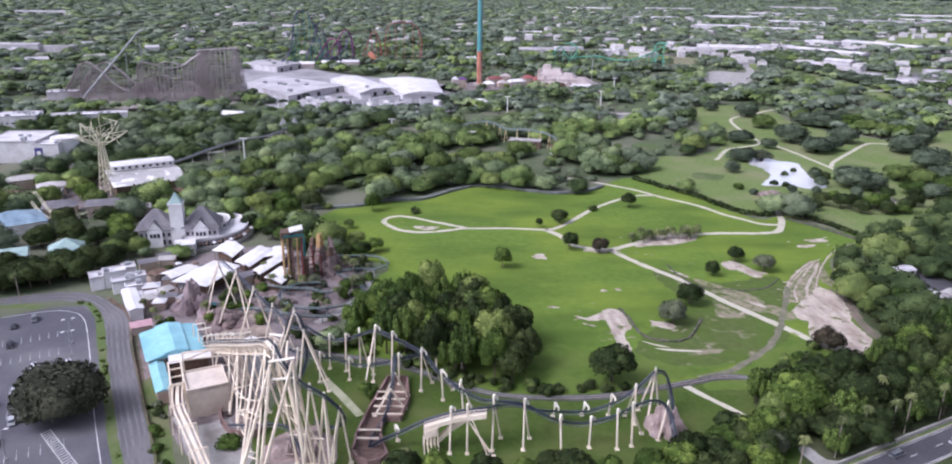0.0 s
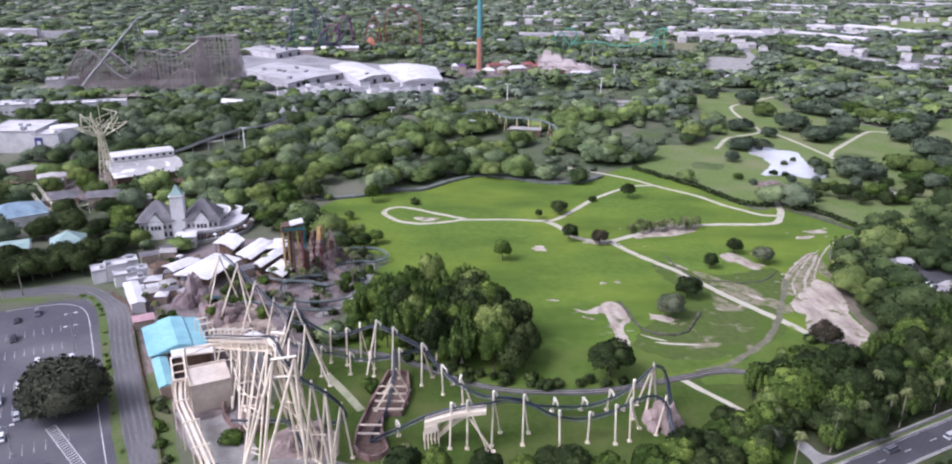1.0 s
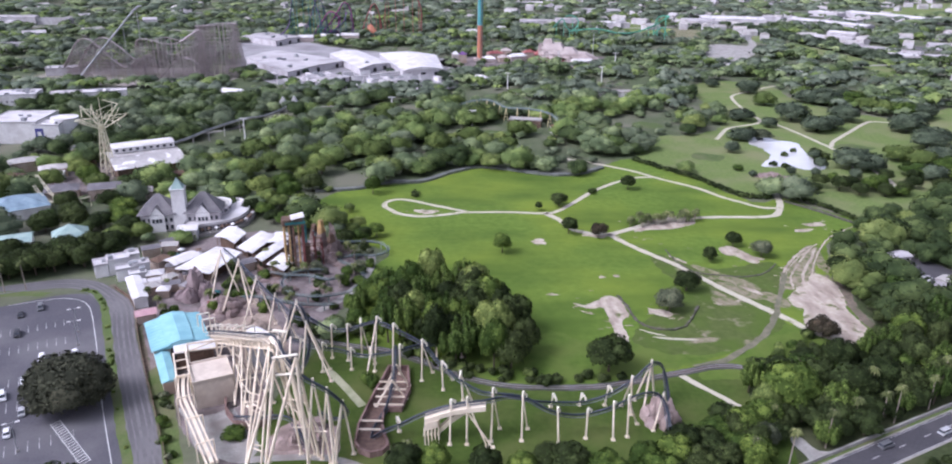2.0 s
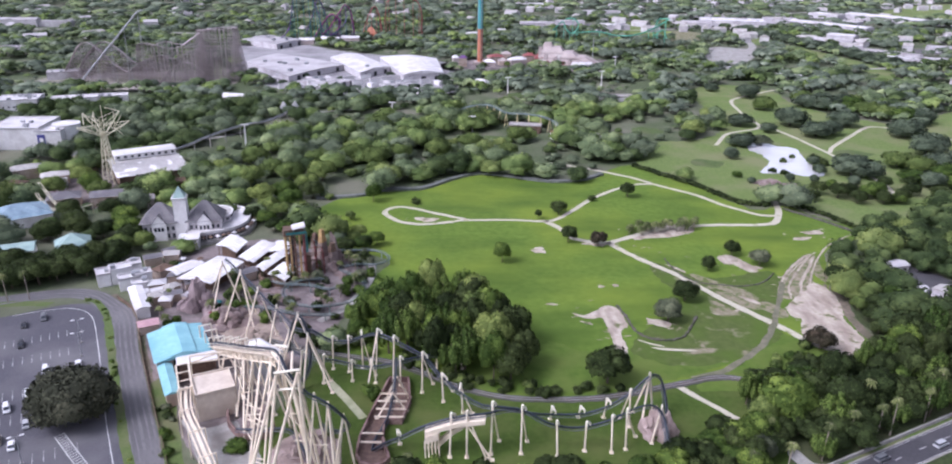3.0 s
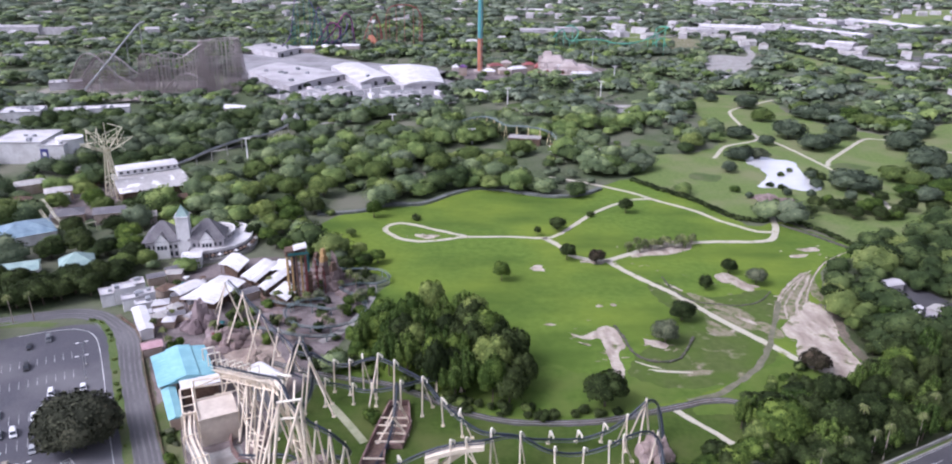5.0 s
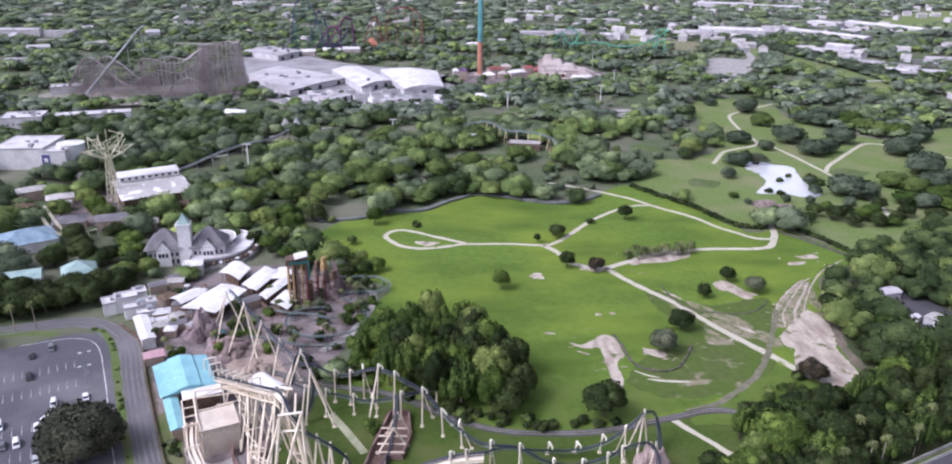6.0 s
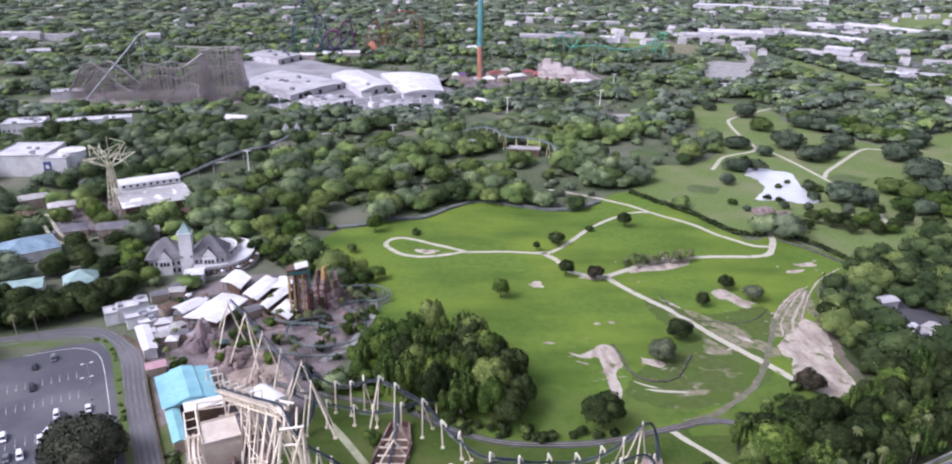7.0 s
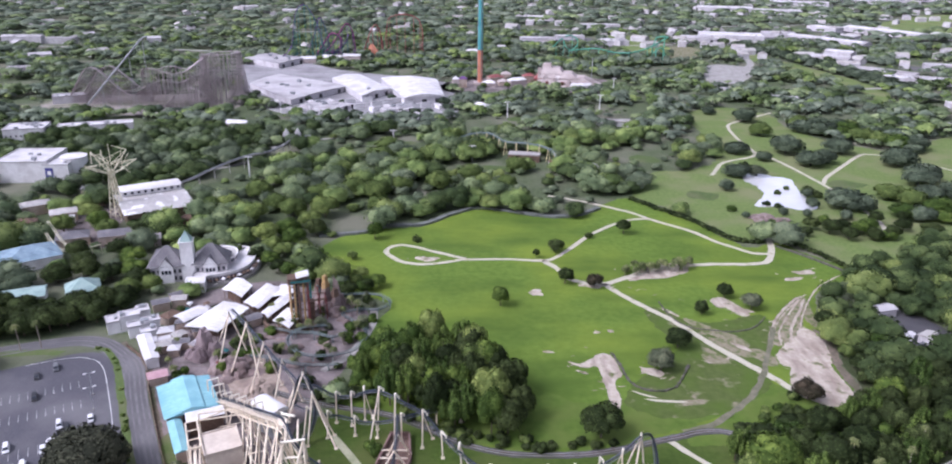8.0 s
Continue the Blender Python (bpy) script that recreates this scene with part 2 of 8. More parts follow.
M_TOWERTEAL = surface("tower_teal", (0.1, 0.36, 0.37), (0.13, 0.42, 0.42), 0.2, (0.08, 0.3, 0.32), 0.05, rough=0.5, bump=0.03)
M_TOWERORANGE = surface("tower_orange", (0.48, 0.19, 0.11), (0.54, 0.23, 0.14), 0.2, (0.52, 0.16, 0.08), 0.05, rough=0.5, bump=0.03)
M_PURPLE = surface("purple_steel", (0.11, 0.05, 0.16), (0.15, 0.07, 0.21), 0.3, rough=0.5, bump=0.03)
M_REDSTEEL = surface("red_steel", (0.28, 0.09, 0.085), (0.34, 0.12, 0.11), 0.3, rough=0.5, bump=0.03)
M_GREENCOAST = surface("bright_green_steel", (0.1, 0.35, 0.24), (0.14, 0.42, 0.3), 0.3, rough=0.5, bump=0.03)
M_PINK = surface("salmon_stucco", (0.43, 0.37, 0.345), (0.51, 0.445, 0.415), 0.3, (0.35, 0.29, 0.27), 0.05, rough=0.9, bump=0.1)
M_GLASS = surface("dark_window_glass", (0.03, 0.035, 0.045), (0.045, 0.05, 0.06), 0.5, rough=0.12, bump=0.0, spec=0.6)
M_RUBBER = surface("tyre_rubber", (0.02, 0.02, 0.02), (0.03, 0.03, 0.03), 3.0, rough=0.9, bump=0.1)
M_BANNER = surface("blue_banner", (0.06, 0.06, 0.22), (0.09, 0.09, 0.28), 0.5, rough=0.7, bump=0.03)
# near-white base colour carries most of the sky's reflection
M_WATER = surface("sky_white_water", (0.8, 0.8, 0.79), (0.88, 0.88, 0.87), 0.05, rough=0.08, bump=0.05, spec=1.0, dist=0.02, metal=0.3)
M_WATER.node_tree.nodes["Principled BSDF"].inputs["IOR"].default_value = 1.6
M_GREEN = leaves("bright_leaves", (0.045, 0.079, 0.015), (0.083, 0.132, 0.027), (0.111, 0.156, 0.031), "object")
M_OAK = leaves("oak_leaves", (0.024, 0.035, 0.011), (0.044, 0.064, 0.021), (0.056, 0.077, 0.024), "object")
M_GREYLEAF = leaves("grey_leaves", (0.081, 0.097, 0.057), (0.124, 0.143, 0.085), (0.144, 0.155, 0.090), "object")
M_REDLEAF = leaves("bronze_leaves", (0.035, 0.03, 0.02), (0.065, 0.06, 0.035), (0.08, 0.06, 0.04), "object")
M_WOOD_BRIGHT = leaves("wood_bright_leaves", (0.109, 0.161, 0.047), (0.164, 0.228, 0.071), (0.189, 0.244, 0.078), "place", 0.2, 0.35)
M_WOOD = leaves("wood_leaves", (0.084, 0.118, 0.057), (0.147, 0.195, 0.093), (0.180, 0.224, 0.104), "place", 0.2, 0.35)
# far leaves: grey and blue mixed into the green for distance haze
M_FARWOOD = leaves("hazed_far_leaves", (0.095, 0.124, 0.085), (0.140, 0.172, 0.119), (0.159, 0.189, 0.130), "place", 0.15, 0.3)
M_OAKWOOD = leaves("deep_oak_leaves", (0.033, 0.051, 0.018), (0.061, 0.091, 0.033), (0.082, 0.113, 0.038), "place", 0.22, 0.35)
M_DUSKWOOD = leaves("grey_green_leaves", (0.077, 0.103, 0.062), (0.123, 0.155, 0.090), (0.143, 0.172, 0.098), "place", 0.2, 0.35)
M_LIMEWOOD = leaves("lime_leaves", (0.100, 0.136, 0.037), (0.145, 0.190, 0.057), (0.162, 0.199, 0.063), "place", 0.2, 0.35)
CARPAINT = [surface("car_paint_" + n, c, tuple(v * 1.1 for v in c), 0.5, rough=0.3, bump=0.0, spec=0.6) for n, c in (
    ("white", (0.72, 0.72, 0.72)), ("black", (0.02, 0.02, 0.022)), ("silver", (0.4, 0.41, 0.42)), ("grey", (0.12, 0.125, 0.13)), ("tan", (0.3, 0.26, 0.2)))]


# ---- mesh building ----
class Shape:
    """Collects faces for one mesh."""

    def __init__(self):
        self.v, self.f, self.m = [], [], []

    def add(self, verts, faces, mi=0):
        n = len(self.v)
        self.v += [tuple(p) for p in verts]
        self.f += [tuple(i + n for i in q) for q in faces]
        self.m += [mi] * len(faces)
        return self

    def prism(self, pts, z0, z1, mi=0, mt=None, bottom=False):
        n = len(pts)
        area = sum(pts[i][0] * pts[(i + 1) % n][1] - pts[(i + 1) % n][0] * pts[i][1] for i in range(n))
        pts = list(pts) if area > 0 else list(pts)[::-1]
        v = [(x, y, z0) for x, y in pts] + [(x, y, z1) for x, y in pts]
        self.add(v, [(i, (i + 1) % n, n + (i + 1) % n, n + i) for i in range(n)], mi)
        self.add(v[n:], [tuple(range(n))], mi if mt is None else mt)
        if bottom:
            self.add(v[:n], [tuple(range(n))[::-1]], mi)
        return self

    def box(self, c, s, rz=0.0, mi=0, taper=1.0):
        ca, sa = math.cos(rz), math.sin(rz)
        v = []
        for z, k in ((-0.5, 1.0), (0.5, taper)):
            for x, y in ((-0.5, -0.5), (0.5, -0.5), (0.5, 0.5), (-0.5, 0.5)):
                px, py = x * s[0] * k, y * s[1] * k
                v.append((c[0] + px * ca - py * sa, c[1] + px * sa + py * ca, c[2] + z * s[2]))
        return self.add(v, [(0, 3, 2, 1), (4, 5, 6, 7), (0, 1, 5, 4), (1, 2, 6, 5), (2, 3, 7, 6), (3, 0, 4, 7)], mi)

    def tube(self, p, q, r, n=6, mi=0, r2=None, caps=True):
        p, q = Vector(p), Vector(q)
        w = (q - p).normalized()
        u = w.cross(Vector((0, 0, 1)) if abs(w.z) < 0.95 else Vector((1, 0, 0))).normalized()
        k = w.cross(u)
        r2 = r if r2 is None else r2
        v = [c + (u * math.cos(2 * math.pi * i / n) + k * math.sin(2 * math.pi * i / n)) * s for c, s in ((p, r), (q, r2)) for i in range(n)]
        f = [(i, n + i, n + (i + 1) % n, (i + 1) % n) for i in range(n)]
        if caps:
            f += [tuple(range(n)), tuple(range(2 * n - 1, n - 1, -1))]
        return self.add(v, f, mi)

    def sweep(self, pts, r, n=6, mi=0):
        pts = [Vector(p) for p in pts]
        v = []
        for i, p in enumerate(pts):
            w = (pts[min(i + 1, len(pts) - 1)] - pts[max(i - 1, 0)]).normalized()
            u = w.cross(Vector((0, 0, 1)) if abs(w.z) < 0.98 else Vector((1, 0, 0))).normalized()
            k = w.cross(u)
            v += [p + (u * math.cos(2 * math.pi * j / n) + k * math.sin(2 * math.pi * j / n)) * r for j in range(n)]
        f = [(i * n + j, (i + 1) * n + j, (i + 1) * n + (j + 1) % n, i * n + (j + 1) % n) for i in range(len(pts) - 1) for j in range(n)]
        f += [tuple(range(n)), tuple(range(len(v) - 1, len(v) - n - 1, -1))]
        return self.add(v, f, mi)

    def make(self, name, mats, parent=None, label="", smooth=False):
        me = bpy.data.meshes.new(name)
        me.from_pydata(self.v, [], self.f)
        for m in (mats if isinstance(mats, (list, tuple)) else [mats]):
            me.materials.append(m)
        me.polygons.foreach_set("material_index", self.m)
        if smooth:
            me.polygons.foreach_set("use_smooth", [True] * len(self.f))
        me.update()
        ob = new(name, me)
        if parent:
            ob.parent = parent
        if label:
            ob["label"] = label
        return ob


def thing(name, label, category, group="", kind="", at=(0, 0, 0), rz=0.0):
    ob = tagged(new(name), label, category, group, kind)
    ob.empty_display_size = 0.5
    ob.matrix_basis = pose(at[0], at[1], at[2], 0, 0, rz)
    return ob


def spline(pts, step=3.0, closed=False):
    """Catmull-Rom through the points, sampled about every step metres."""
    P = [Vector(p) for p in pts]
    n = len(P)
    out = []
    for i in range(n if closed else n - 1):
        p0, p1, p2, p3 = (P[(i - 1) % n], P[i], P[(i + 1) % n], P[(i + 2) % n]) if closed else (P[max(i - 1, 0)], P[i], P[i + 1], P[min(i + 2, n - 1)])
        k = max(1, round((p2 - p1).length / step))
        for j in range(k):
            t = j / k
            out.append(0.5 * (2 * p1 + (p2 - p0) * t + (2 * p0 - 5 * p1 + 4 * p2 - p3) * t * t + (3 * p1 - p0 - 3 * p2 + p3) * t ** 3))
    if not closed:
        out.append(P[-1])
    return out


def side(pts):
    out = []
    for i in range(len(pts)):
        d = pts[min(i + 1, len(pts) - 1)] - pts[max(i - 1, 0)]
        out.append(Vector((d.y, -d.x, 0)).normalized())
    return out


RNG = random.Random(7)


def patch(name, outline, z, material, label, category, ragged=0.0, step=3.0, kind="structure"):
    """A flat sheet of ground cover with a soft, uneven outline."""
    pts = spline([(x, y, 0) for x, y in outline], step, True)
    pts = [p + Vector((RNG.uniform(-ragged, ragged), RNG.uniform(-ragged, ragged), 0)) for p in pts]
    bm = bmesh.new()
    face = bm.faces.new([bm.verts.new((p.x, p.y, z)) for p in pts])
    bmesh.ops.triangulate(bm, faces=[face])
    for q in bm.faces:
        if q.normal.z < 0:
            q.normal_flip()
    me = bpy.data.meshes.new(name)
    bm.to_mesh(me)
    bm.free()
    me.materials.append(material)
    return tagged(new(name, me), label, category, kind=kind)


def strip(name, line, width, z, material, label, category, ragged=0.0, step=3.0, kind="structure", thick=0.0, parent=None):
    """A road, path or kerb that follows a line."""
    pts = spline([(p[0], p[1], 0) for p in line], step)
    s = side(pts)
    sh = Shape()
    v = []
    for p, n in zip(pts, s):
        a, b = width / 2 + RNG.uniform(-ragged, ragged), width / 2 + RNG.uniform(-ragged, ragged)
        v += [(p.x - n.x * a, p.y - n.y * a, z), (p.x + n.x * b, p.y + n.y * b, z)]
        if thick:
            v += [(p.x + n.x * b, p.y + n.y * b, z - thick), (p.x - n.x * a, p.y - n.y * a, z - thick)]
    k = 4 if thick else 2
    f = []
    for i in range(len(pts) - 1):
        a, b = i * k, (i + 1) * k
        f.append((a, a + 1, b + 1, b))
        if thick:
            f += [(a + 1, a + 2, b + 2, b + 1), (a + 3, a, b, b + 3)]
    if thick:
        e = (len(pts) - 1) * k
        f += [(0, 3, 2, 1), (e, e + 1, e + 2, e + 3)]
    sh.add(v, f)
    ob = sh.make(name, material, parent)
    return tagged(ob, label, category, kind=kind) if not parent else ob


def inside(poly, x, y):
    """Which of the points lie within the outline (arrays)."""
    res = np.zeros(len(x), bool)
    n = len(poly)
    for i in range(n):
        x1, y1 = poly[i]
        x2, y2 = poly[(i + 1) % n]
        cross = ((y1 > y) != (y2 > y)) & (x < (x2 - x1) * (y - y1) / ((y2 - y1) or 1e-9) + x1)
        res ^= cross
    return res


# ---- ground ----
LAWN = [(-63, 399), (-33, 405), (-16, 425), (2, 438), (24, 432), (60, 425), (82, 451), (102, 463), (117, 437), (130, 419), (149, 380), (168, 386),
        (179, 371), (194, 346), (166, 324), (154, 298), (147, 276), (146, 258), (143, 238), (126, 226), (112, 219), (100, 226), (81, 214), (50, 200), (22, 196), (-4, 202), (-29, 217), (-48, 222),
        (-46, 241), (-46, 278), (-39, 303), (-62, 318), (-72, 336), (-80, 352), (-84, 368), (-78, 384)]
FRONT = [(-48, 223), (-29, 218), (-4, 203), (22, 197), (50, 201), (81, 215), (92, 222), (86, 200), (84, 188), (88, 169), (68, 137), (-39, 135), (-57, 165), (-60, 182), (-53, 216)]
SAVANNA = [(112, 484), (128, 523), (152, 530), (178, 548), (196, 590), (199, 669), (203, 728), (250, 765), (288, 735), (286, 680), (300, 630), (330, 598), (350, 593), (413, 644),
           (434, 610), (316, 395), (262, 388), (225, 372), (196, 366), (182, 384), (170, 395), (152, 390), (135, 421), (121, 442), (104, 467)]
POND = [(200, 543), (211, 531), (212, 519), (224, 511), (220, 490), (219, 475), (216, 461), (219, 449), (207, 443), (196, 449), (180, 448), (181, 456),
        (193, 474), (194, 493), (190, 509)]
MOATGLADE = [(176, 392), (187, 374), (195, 354), (204, 356), (222, 364), (236, 374), (226, 386), (208, 386), (196, 396)]
sh = Shape()
NG = 60
span = np.linspace(-1, 1, NG + 1)
span = np.sign(span) * np.abs(span) ** 2.2 * 30000
sh.add([(x, y + 400, 0) for y in span for x in span], [(j * (NG + 1) + i, j * (NG + 1) + i + 1, (j + 1) * (NG + 1) + i + 1, (j + 1) * (NG + 1) + i) for j in range(NG) for i in range(NG)])
tagged(sh.make("ground", M_EARTH), "dark green and brown undergrowth covering the flat ground", "ground", kind="structure")
patch("meadow", LAWN, 0.03, M_LAWN, "bright green open meadow grass with worn patches", "grass", 0.8, kind="structure")
patch("dry_meadow", [(80, 306), (100, 290), (128, 298), (130, 280), (118, 262), (112, 240), (92, 224), (70, 218), (56, 226), (60, 240), (72, 252), (84, 268), (78, 288)], 0.045, M_DRY, "olive dry grass in the worn part of the meadow", "grass", 0.9, 2.8)
patch("damp_meadow", [(-6, 207), (20, 200), (50, 204), (80, 216), (96, 229), (82, 241), (62, 232), (42, 226), (27, 234), (10, 243), (-2, 230)], 0.038, M_DARKGRASS, "darker green grass in the near part of the meadow", "grass", 0.9, 2.8)
patch("scrub_grass", [(72, 204), (80, 212.4), (88, 217.6), (96, 225), (104, 233.5), (111, 244), (120, 236), (128, 228), (142, 229), (124, 214), (96, 204)], 0.042, M_DARKGRASS, "rough green grass between the track and the wood", "grass", 0.9, 2.0)
patch("glade", MOATGLADE, 0.035, M_SAVANNA, "green mown glade behind the moat hedge", "grass", 0.9, 3.0)
patch("lawn", FRONT, 0.04, M_MOWNSHADE, "mown lawn below the coaster, green darkened for coaster shade", "grass", 0.3)
patch("savanna", SAVANNA, 0.03, M_SAVANNA, "yellowish green grassland beside a pond", "grass", 1.5, kind="structure")
patch("pond", POND, 0.06, M_WATER, "still pale pond, sky reflection partly put into its near-white colour", "water", 1.2, 4.0, kind="structure")
patch("sand_yard", [(129, 271.5), (137, 279), (143.7, 287), (147.2, 276), (144, 261), (141.5, 253), (141.8, 239), (140.2, 231), (130, 227), (123, 231), (119.9, 236), (121.5, 245),
                    (125, 253), (122.1, 255), (122.9, 263), (129.1, 270)], 0.07, M_SAND, "bare pinkish sand worn into the meadow", "sand", 0.45, 1.4)
patch("sand_neck", [(154.8, 317), (149.7, 314.5), (141, 304), (135.8, 297), (129, 286), (126.6, 280), (124.9, 272), (129, 271), (136, 278), (143, 287), (146, 296), (150, 305), (156.7, 315)], 0.066,
      surface("streaked_sand", (0.22, 0.19, 0.13), (0.34, 0.29, 0.22), 0.6, (0.11, 0.135, 0.045), 0.3, 0.4, 0.6, rough=0.95, bump=0.4), "streaky worn sand narrowing into the grass", "sand", 0.6, 1.4)
for line, w in (([(124, 270), (127, 281), (136, 297), (149, 313), (155, 318)], 1.1), ([(128, 271), (132, 284), (141, 298), (152, 314)], 0.9), ([(133, 274), (139, 288), (147, 301), (155, 315)], 1.2), ([(140, 282), (145, 293), (151, 304), (157, 314), (169, 330), (187, 345)], 0.8),
                ([(126.5, 258), (131, 266), (138, 273), (143, 282)], 0.5), ([(127, 279), (133, 290), (145, 306), (158, 320)], 0.5), ([(122, 262), (127, 268), (135, 276), (141, 285)], 0.6)):
    strip("wheel_rut", line, w, 0.082, M_SAND, "pale wheel rut in the worn sand", "path", 0.3, 1.6)
patch("sand_hollow", [(37.3, 255.8), (42.2, 254.3), (47.4, 258.2), (51.6, 262.6), (55.9, 260), (57, 253.3), (57.2, 245.8), (54.7, 243.3), (53.2, 238.6), (54.2, 231.8), (52.6, 223.2), (50.4, 219.1),
                      (49.8, 225.2), (49.6, 233.9), (49.3, 245.6), (48.2, 252), (42.8, 251)], 0.07, M_SAND, "bare pale sand hollow in the meadow", "sand", 0.35, 1.1)
patch("island_sand", [(110.6, 313), (116.8, 315.5), (122, 306), (124, 298), (119, 297), (116, 304.7), (111, 306)], 0.07, M_SAND, "bare sand round small meadow trees", "sand", 0.4, 1.2)
patch("palm_sand", [(88, 350), (100, 356), (108, 351), (108, 345), (95.5, 337), (84, 335), (77, 333), (77, 338)], 0.068, M_SAND, "bare pinkish sand under meadow palms", "sand", 0.6, 1.4)
patch("scrape_sand", [(98.4, 276.5), (104.2, 275.6), (109.2, 268.3), (114.5, 262.9), (112.8, 260.2), (106.1, 262.7), (100.3, 270.8)], 0.067, M_DIRT, "worn strip of bare earth beside the track", "sand", 0.6, 1.2)


def blotch(x, y, a, b, turn, material, label, z=0.06):
    pts = []
    for i in range(11):
        t = 2 * math.pi * i / 11
        k = RNG.uniform(0.6, 1.15)
        px, py = a * k * math.cos(t), b * k * math.sin(t)
        pts.append((x + px * math.cos(turn) - py * math.sin(turn), y + px * math.sin(turn) + py * math.cos(turn)))
    return patch("bare_patch", pts, z, material, label, "sand", min(0.2, 0.1 * min(a, b)), 0.8)


BARE_NEAR = [(30.7, 263, 2.6, 1.0, 0, M_SAND), (52.4, 280, 1.8, 1.4, 0, M_SAND), (58.4, 281, 1.8, 1.4, 0, M_SAND), (29, 318, 4, 4, 0.3, M_SAND), (69, 249, 5, 3, -0.6, M_SAND), 
    (121, 302, 6, 3, -0.2, M_SAND), (-25, 357, 8, 3.5, 0, M_SAND), (167, 346, 7, 3, 0.3, M_SAND), (160, 338, 6, 2.2, 0.2, M_SAND), (108, 271, 9, 1.6, -0.7, M_SAND), (97, 261, 5, 7, 0.5, M_DIRT)]
BARE_MID = [(70, 229, 9, 0.8, -0.1, M_PATH), (63, 233, 6, 0.6, -0.5, M_PATH), (104, 281, 16, 4, -0.85, M_DIRT), (88, 300, 6, 1.2, -0.9, M_SAND), (57, 327, 6, 3, 0, M_SAND), (117, 262, 5, 9, 0.3, M_DIRT), (80, 228, 8, 2.2, 0.1, M_DIRT),
    (151, 297, 3, 14, -0.2, M_DIRT)]
for x, y, a, b, turn, m in BARE_NEAR + BARE_MID:
    blotch(x, y, a, b, turn, m, "bare worn earth showing through the meadow grass", 0.05 if m is M_DIRT else 0.062)

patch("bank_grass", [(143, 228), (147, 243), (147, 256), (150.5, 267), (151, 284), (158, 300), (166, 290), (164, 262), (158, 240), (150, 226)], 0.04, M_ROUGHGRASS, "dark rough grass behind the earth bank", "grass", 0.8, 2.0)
patch("bank", [(140, 229), (144, 228), (146.5, 243), (146, 255), (150, 267), (150, 280), (146, 286), (147.5, 276), (145, 264), (142.5, 253), (142.5, 239)], 0.066, M_BANK, "bare brown earth bank beside the sand", "ground", 0.8, 2.0)
strip("dirt_track", [(72, 210.6), (77, 212.6), (84.6, 215.9), (92.4, 222.6), (99.3, 229.2), (105.6, 236.8), (112, 247.6), (118.3, 260.7), (125.6, 276.8), (130, 287)], 2.4, 0.095, surface("grey_track", (0.115, 0.115, 0.07), (0.155, 0.15, 0.1), 0.9, (0.19, 0.175, 0.125), 0.2, rough=0.95, bump=0.4), "worn grey dirt track along the meadow edge", "path", 0.4)

for cx, cy, n, sx, sy in ((47, 248, 16, 9, 18), (93, 347, 12, 20, 6), (108, 262, 22, 16, 20), (167, 342, 10, 9, 6), (132, 270, 14, 8, 26), (115, 310, 12, 12, 10), (73, 248, 12, 9, 7), (-25, 358, 6, 9, 4), (75, 322, 8, 12, 6)):
    for i in range(n):
        blotch(cx + RNG.gauss(0, sx * 0.6), cy + RNG.gauss(0, sy * 0.6), RNG.uniform(0.5, 2.0), RNG.uniform(0.25, 0.7), RNG.uniform(-0.8, 0.8), M_SAND if i % 3 == 0 else M_DIRT, "small bare scrape in the grass", 0.056)

PATHS = {
    "far": ([(47, 466), (64, 457), (81, 446), (96, 434), (105, 423), (115, 413), (126, 402), (134, 388), (142, 379), (150, 371), (158, 370)], 3.0),
    "near": ([(167, 396), (164, 383), (160, 371), (154, 360), (145, 356), (122, 355), (103, 351), (86, 344), (69, 332), (62.6, 329), (54, 330), (47, 334), (44, 342), (39, 352), (35, 357)], 3.4),
    "cross": ([(-4, 357), (17, 358), (36, 357), (43, 362), (54, 378), (66, 396), (82, 413), (95, 422), (105, 423)], 2.6),
    "ring": ([(-4.4, 357), (-12.3, 362), (-23.7, 368), (-33.8, 374), (-42, 376), (-47, 371), (-47.6, 365), (-43, 358), (-38, 353), (-28.7, 350), (-18, 352), (-9, 356), (-4.4, 357)], 2.8),
    "long": ([(62.6, 329), (71.4, 314), (80, 302), (88, 291), (95, 278), (101, 267), (109, 255), (115, 246), (121, 235)], 3.2),
    "short": ([(65, 207), (69.3, 201), (74.3, 195), (79.6, 188)], 2.2),
    "hill": ([(294, 741), (269, 720), (244, 697), (231, 677), (225, 632), (224, 586), (217, 571), (199, 560), (187, 550), (177, 531), (170, 518)], 3.0),
    "shore": ([(225, 586), (232, 566), (238, 534), (243, 496), (245, 473), (245, 453), (245, 434), (243, 416), (239, 404)], 3.0),
    "fork": ([(244, 501), (254, 518), (280, 549), (306, 579), (318, 583), (327, 578)], 3.0),
    "east": ([(340, 559), (354, 544), (370, 519)], 3.0),
    "wood": ([(-2, 488), (8, 478), (14, 470)], 3.0),
}
for key, (line, w) in PATHS.items():
    strip("path", line, w, 0.09, M_PATH, "pale sandy vehicle track across the grass", "path", 0.3)
strip("path", [(-46.8, 206), (-39.4, 196), (-32.6, 186)], 2.6, 0.09, M_BOARD, "faded yellowish boardwalk on the lawn", "path", 0.05)

# ---- low walls, hedge and ditch edges round the meadow ----
def wall_line(name, line, width, height, material, label, category, step=3.0, ragged=0.0, kind="structure", z=0.0):
    ob = strip(name, line, width, z + height, material, label, category, ragged, step, kind, thick=height + 0.1)
    return ob


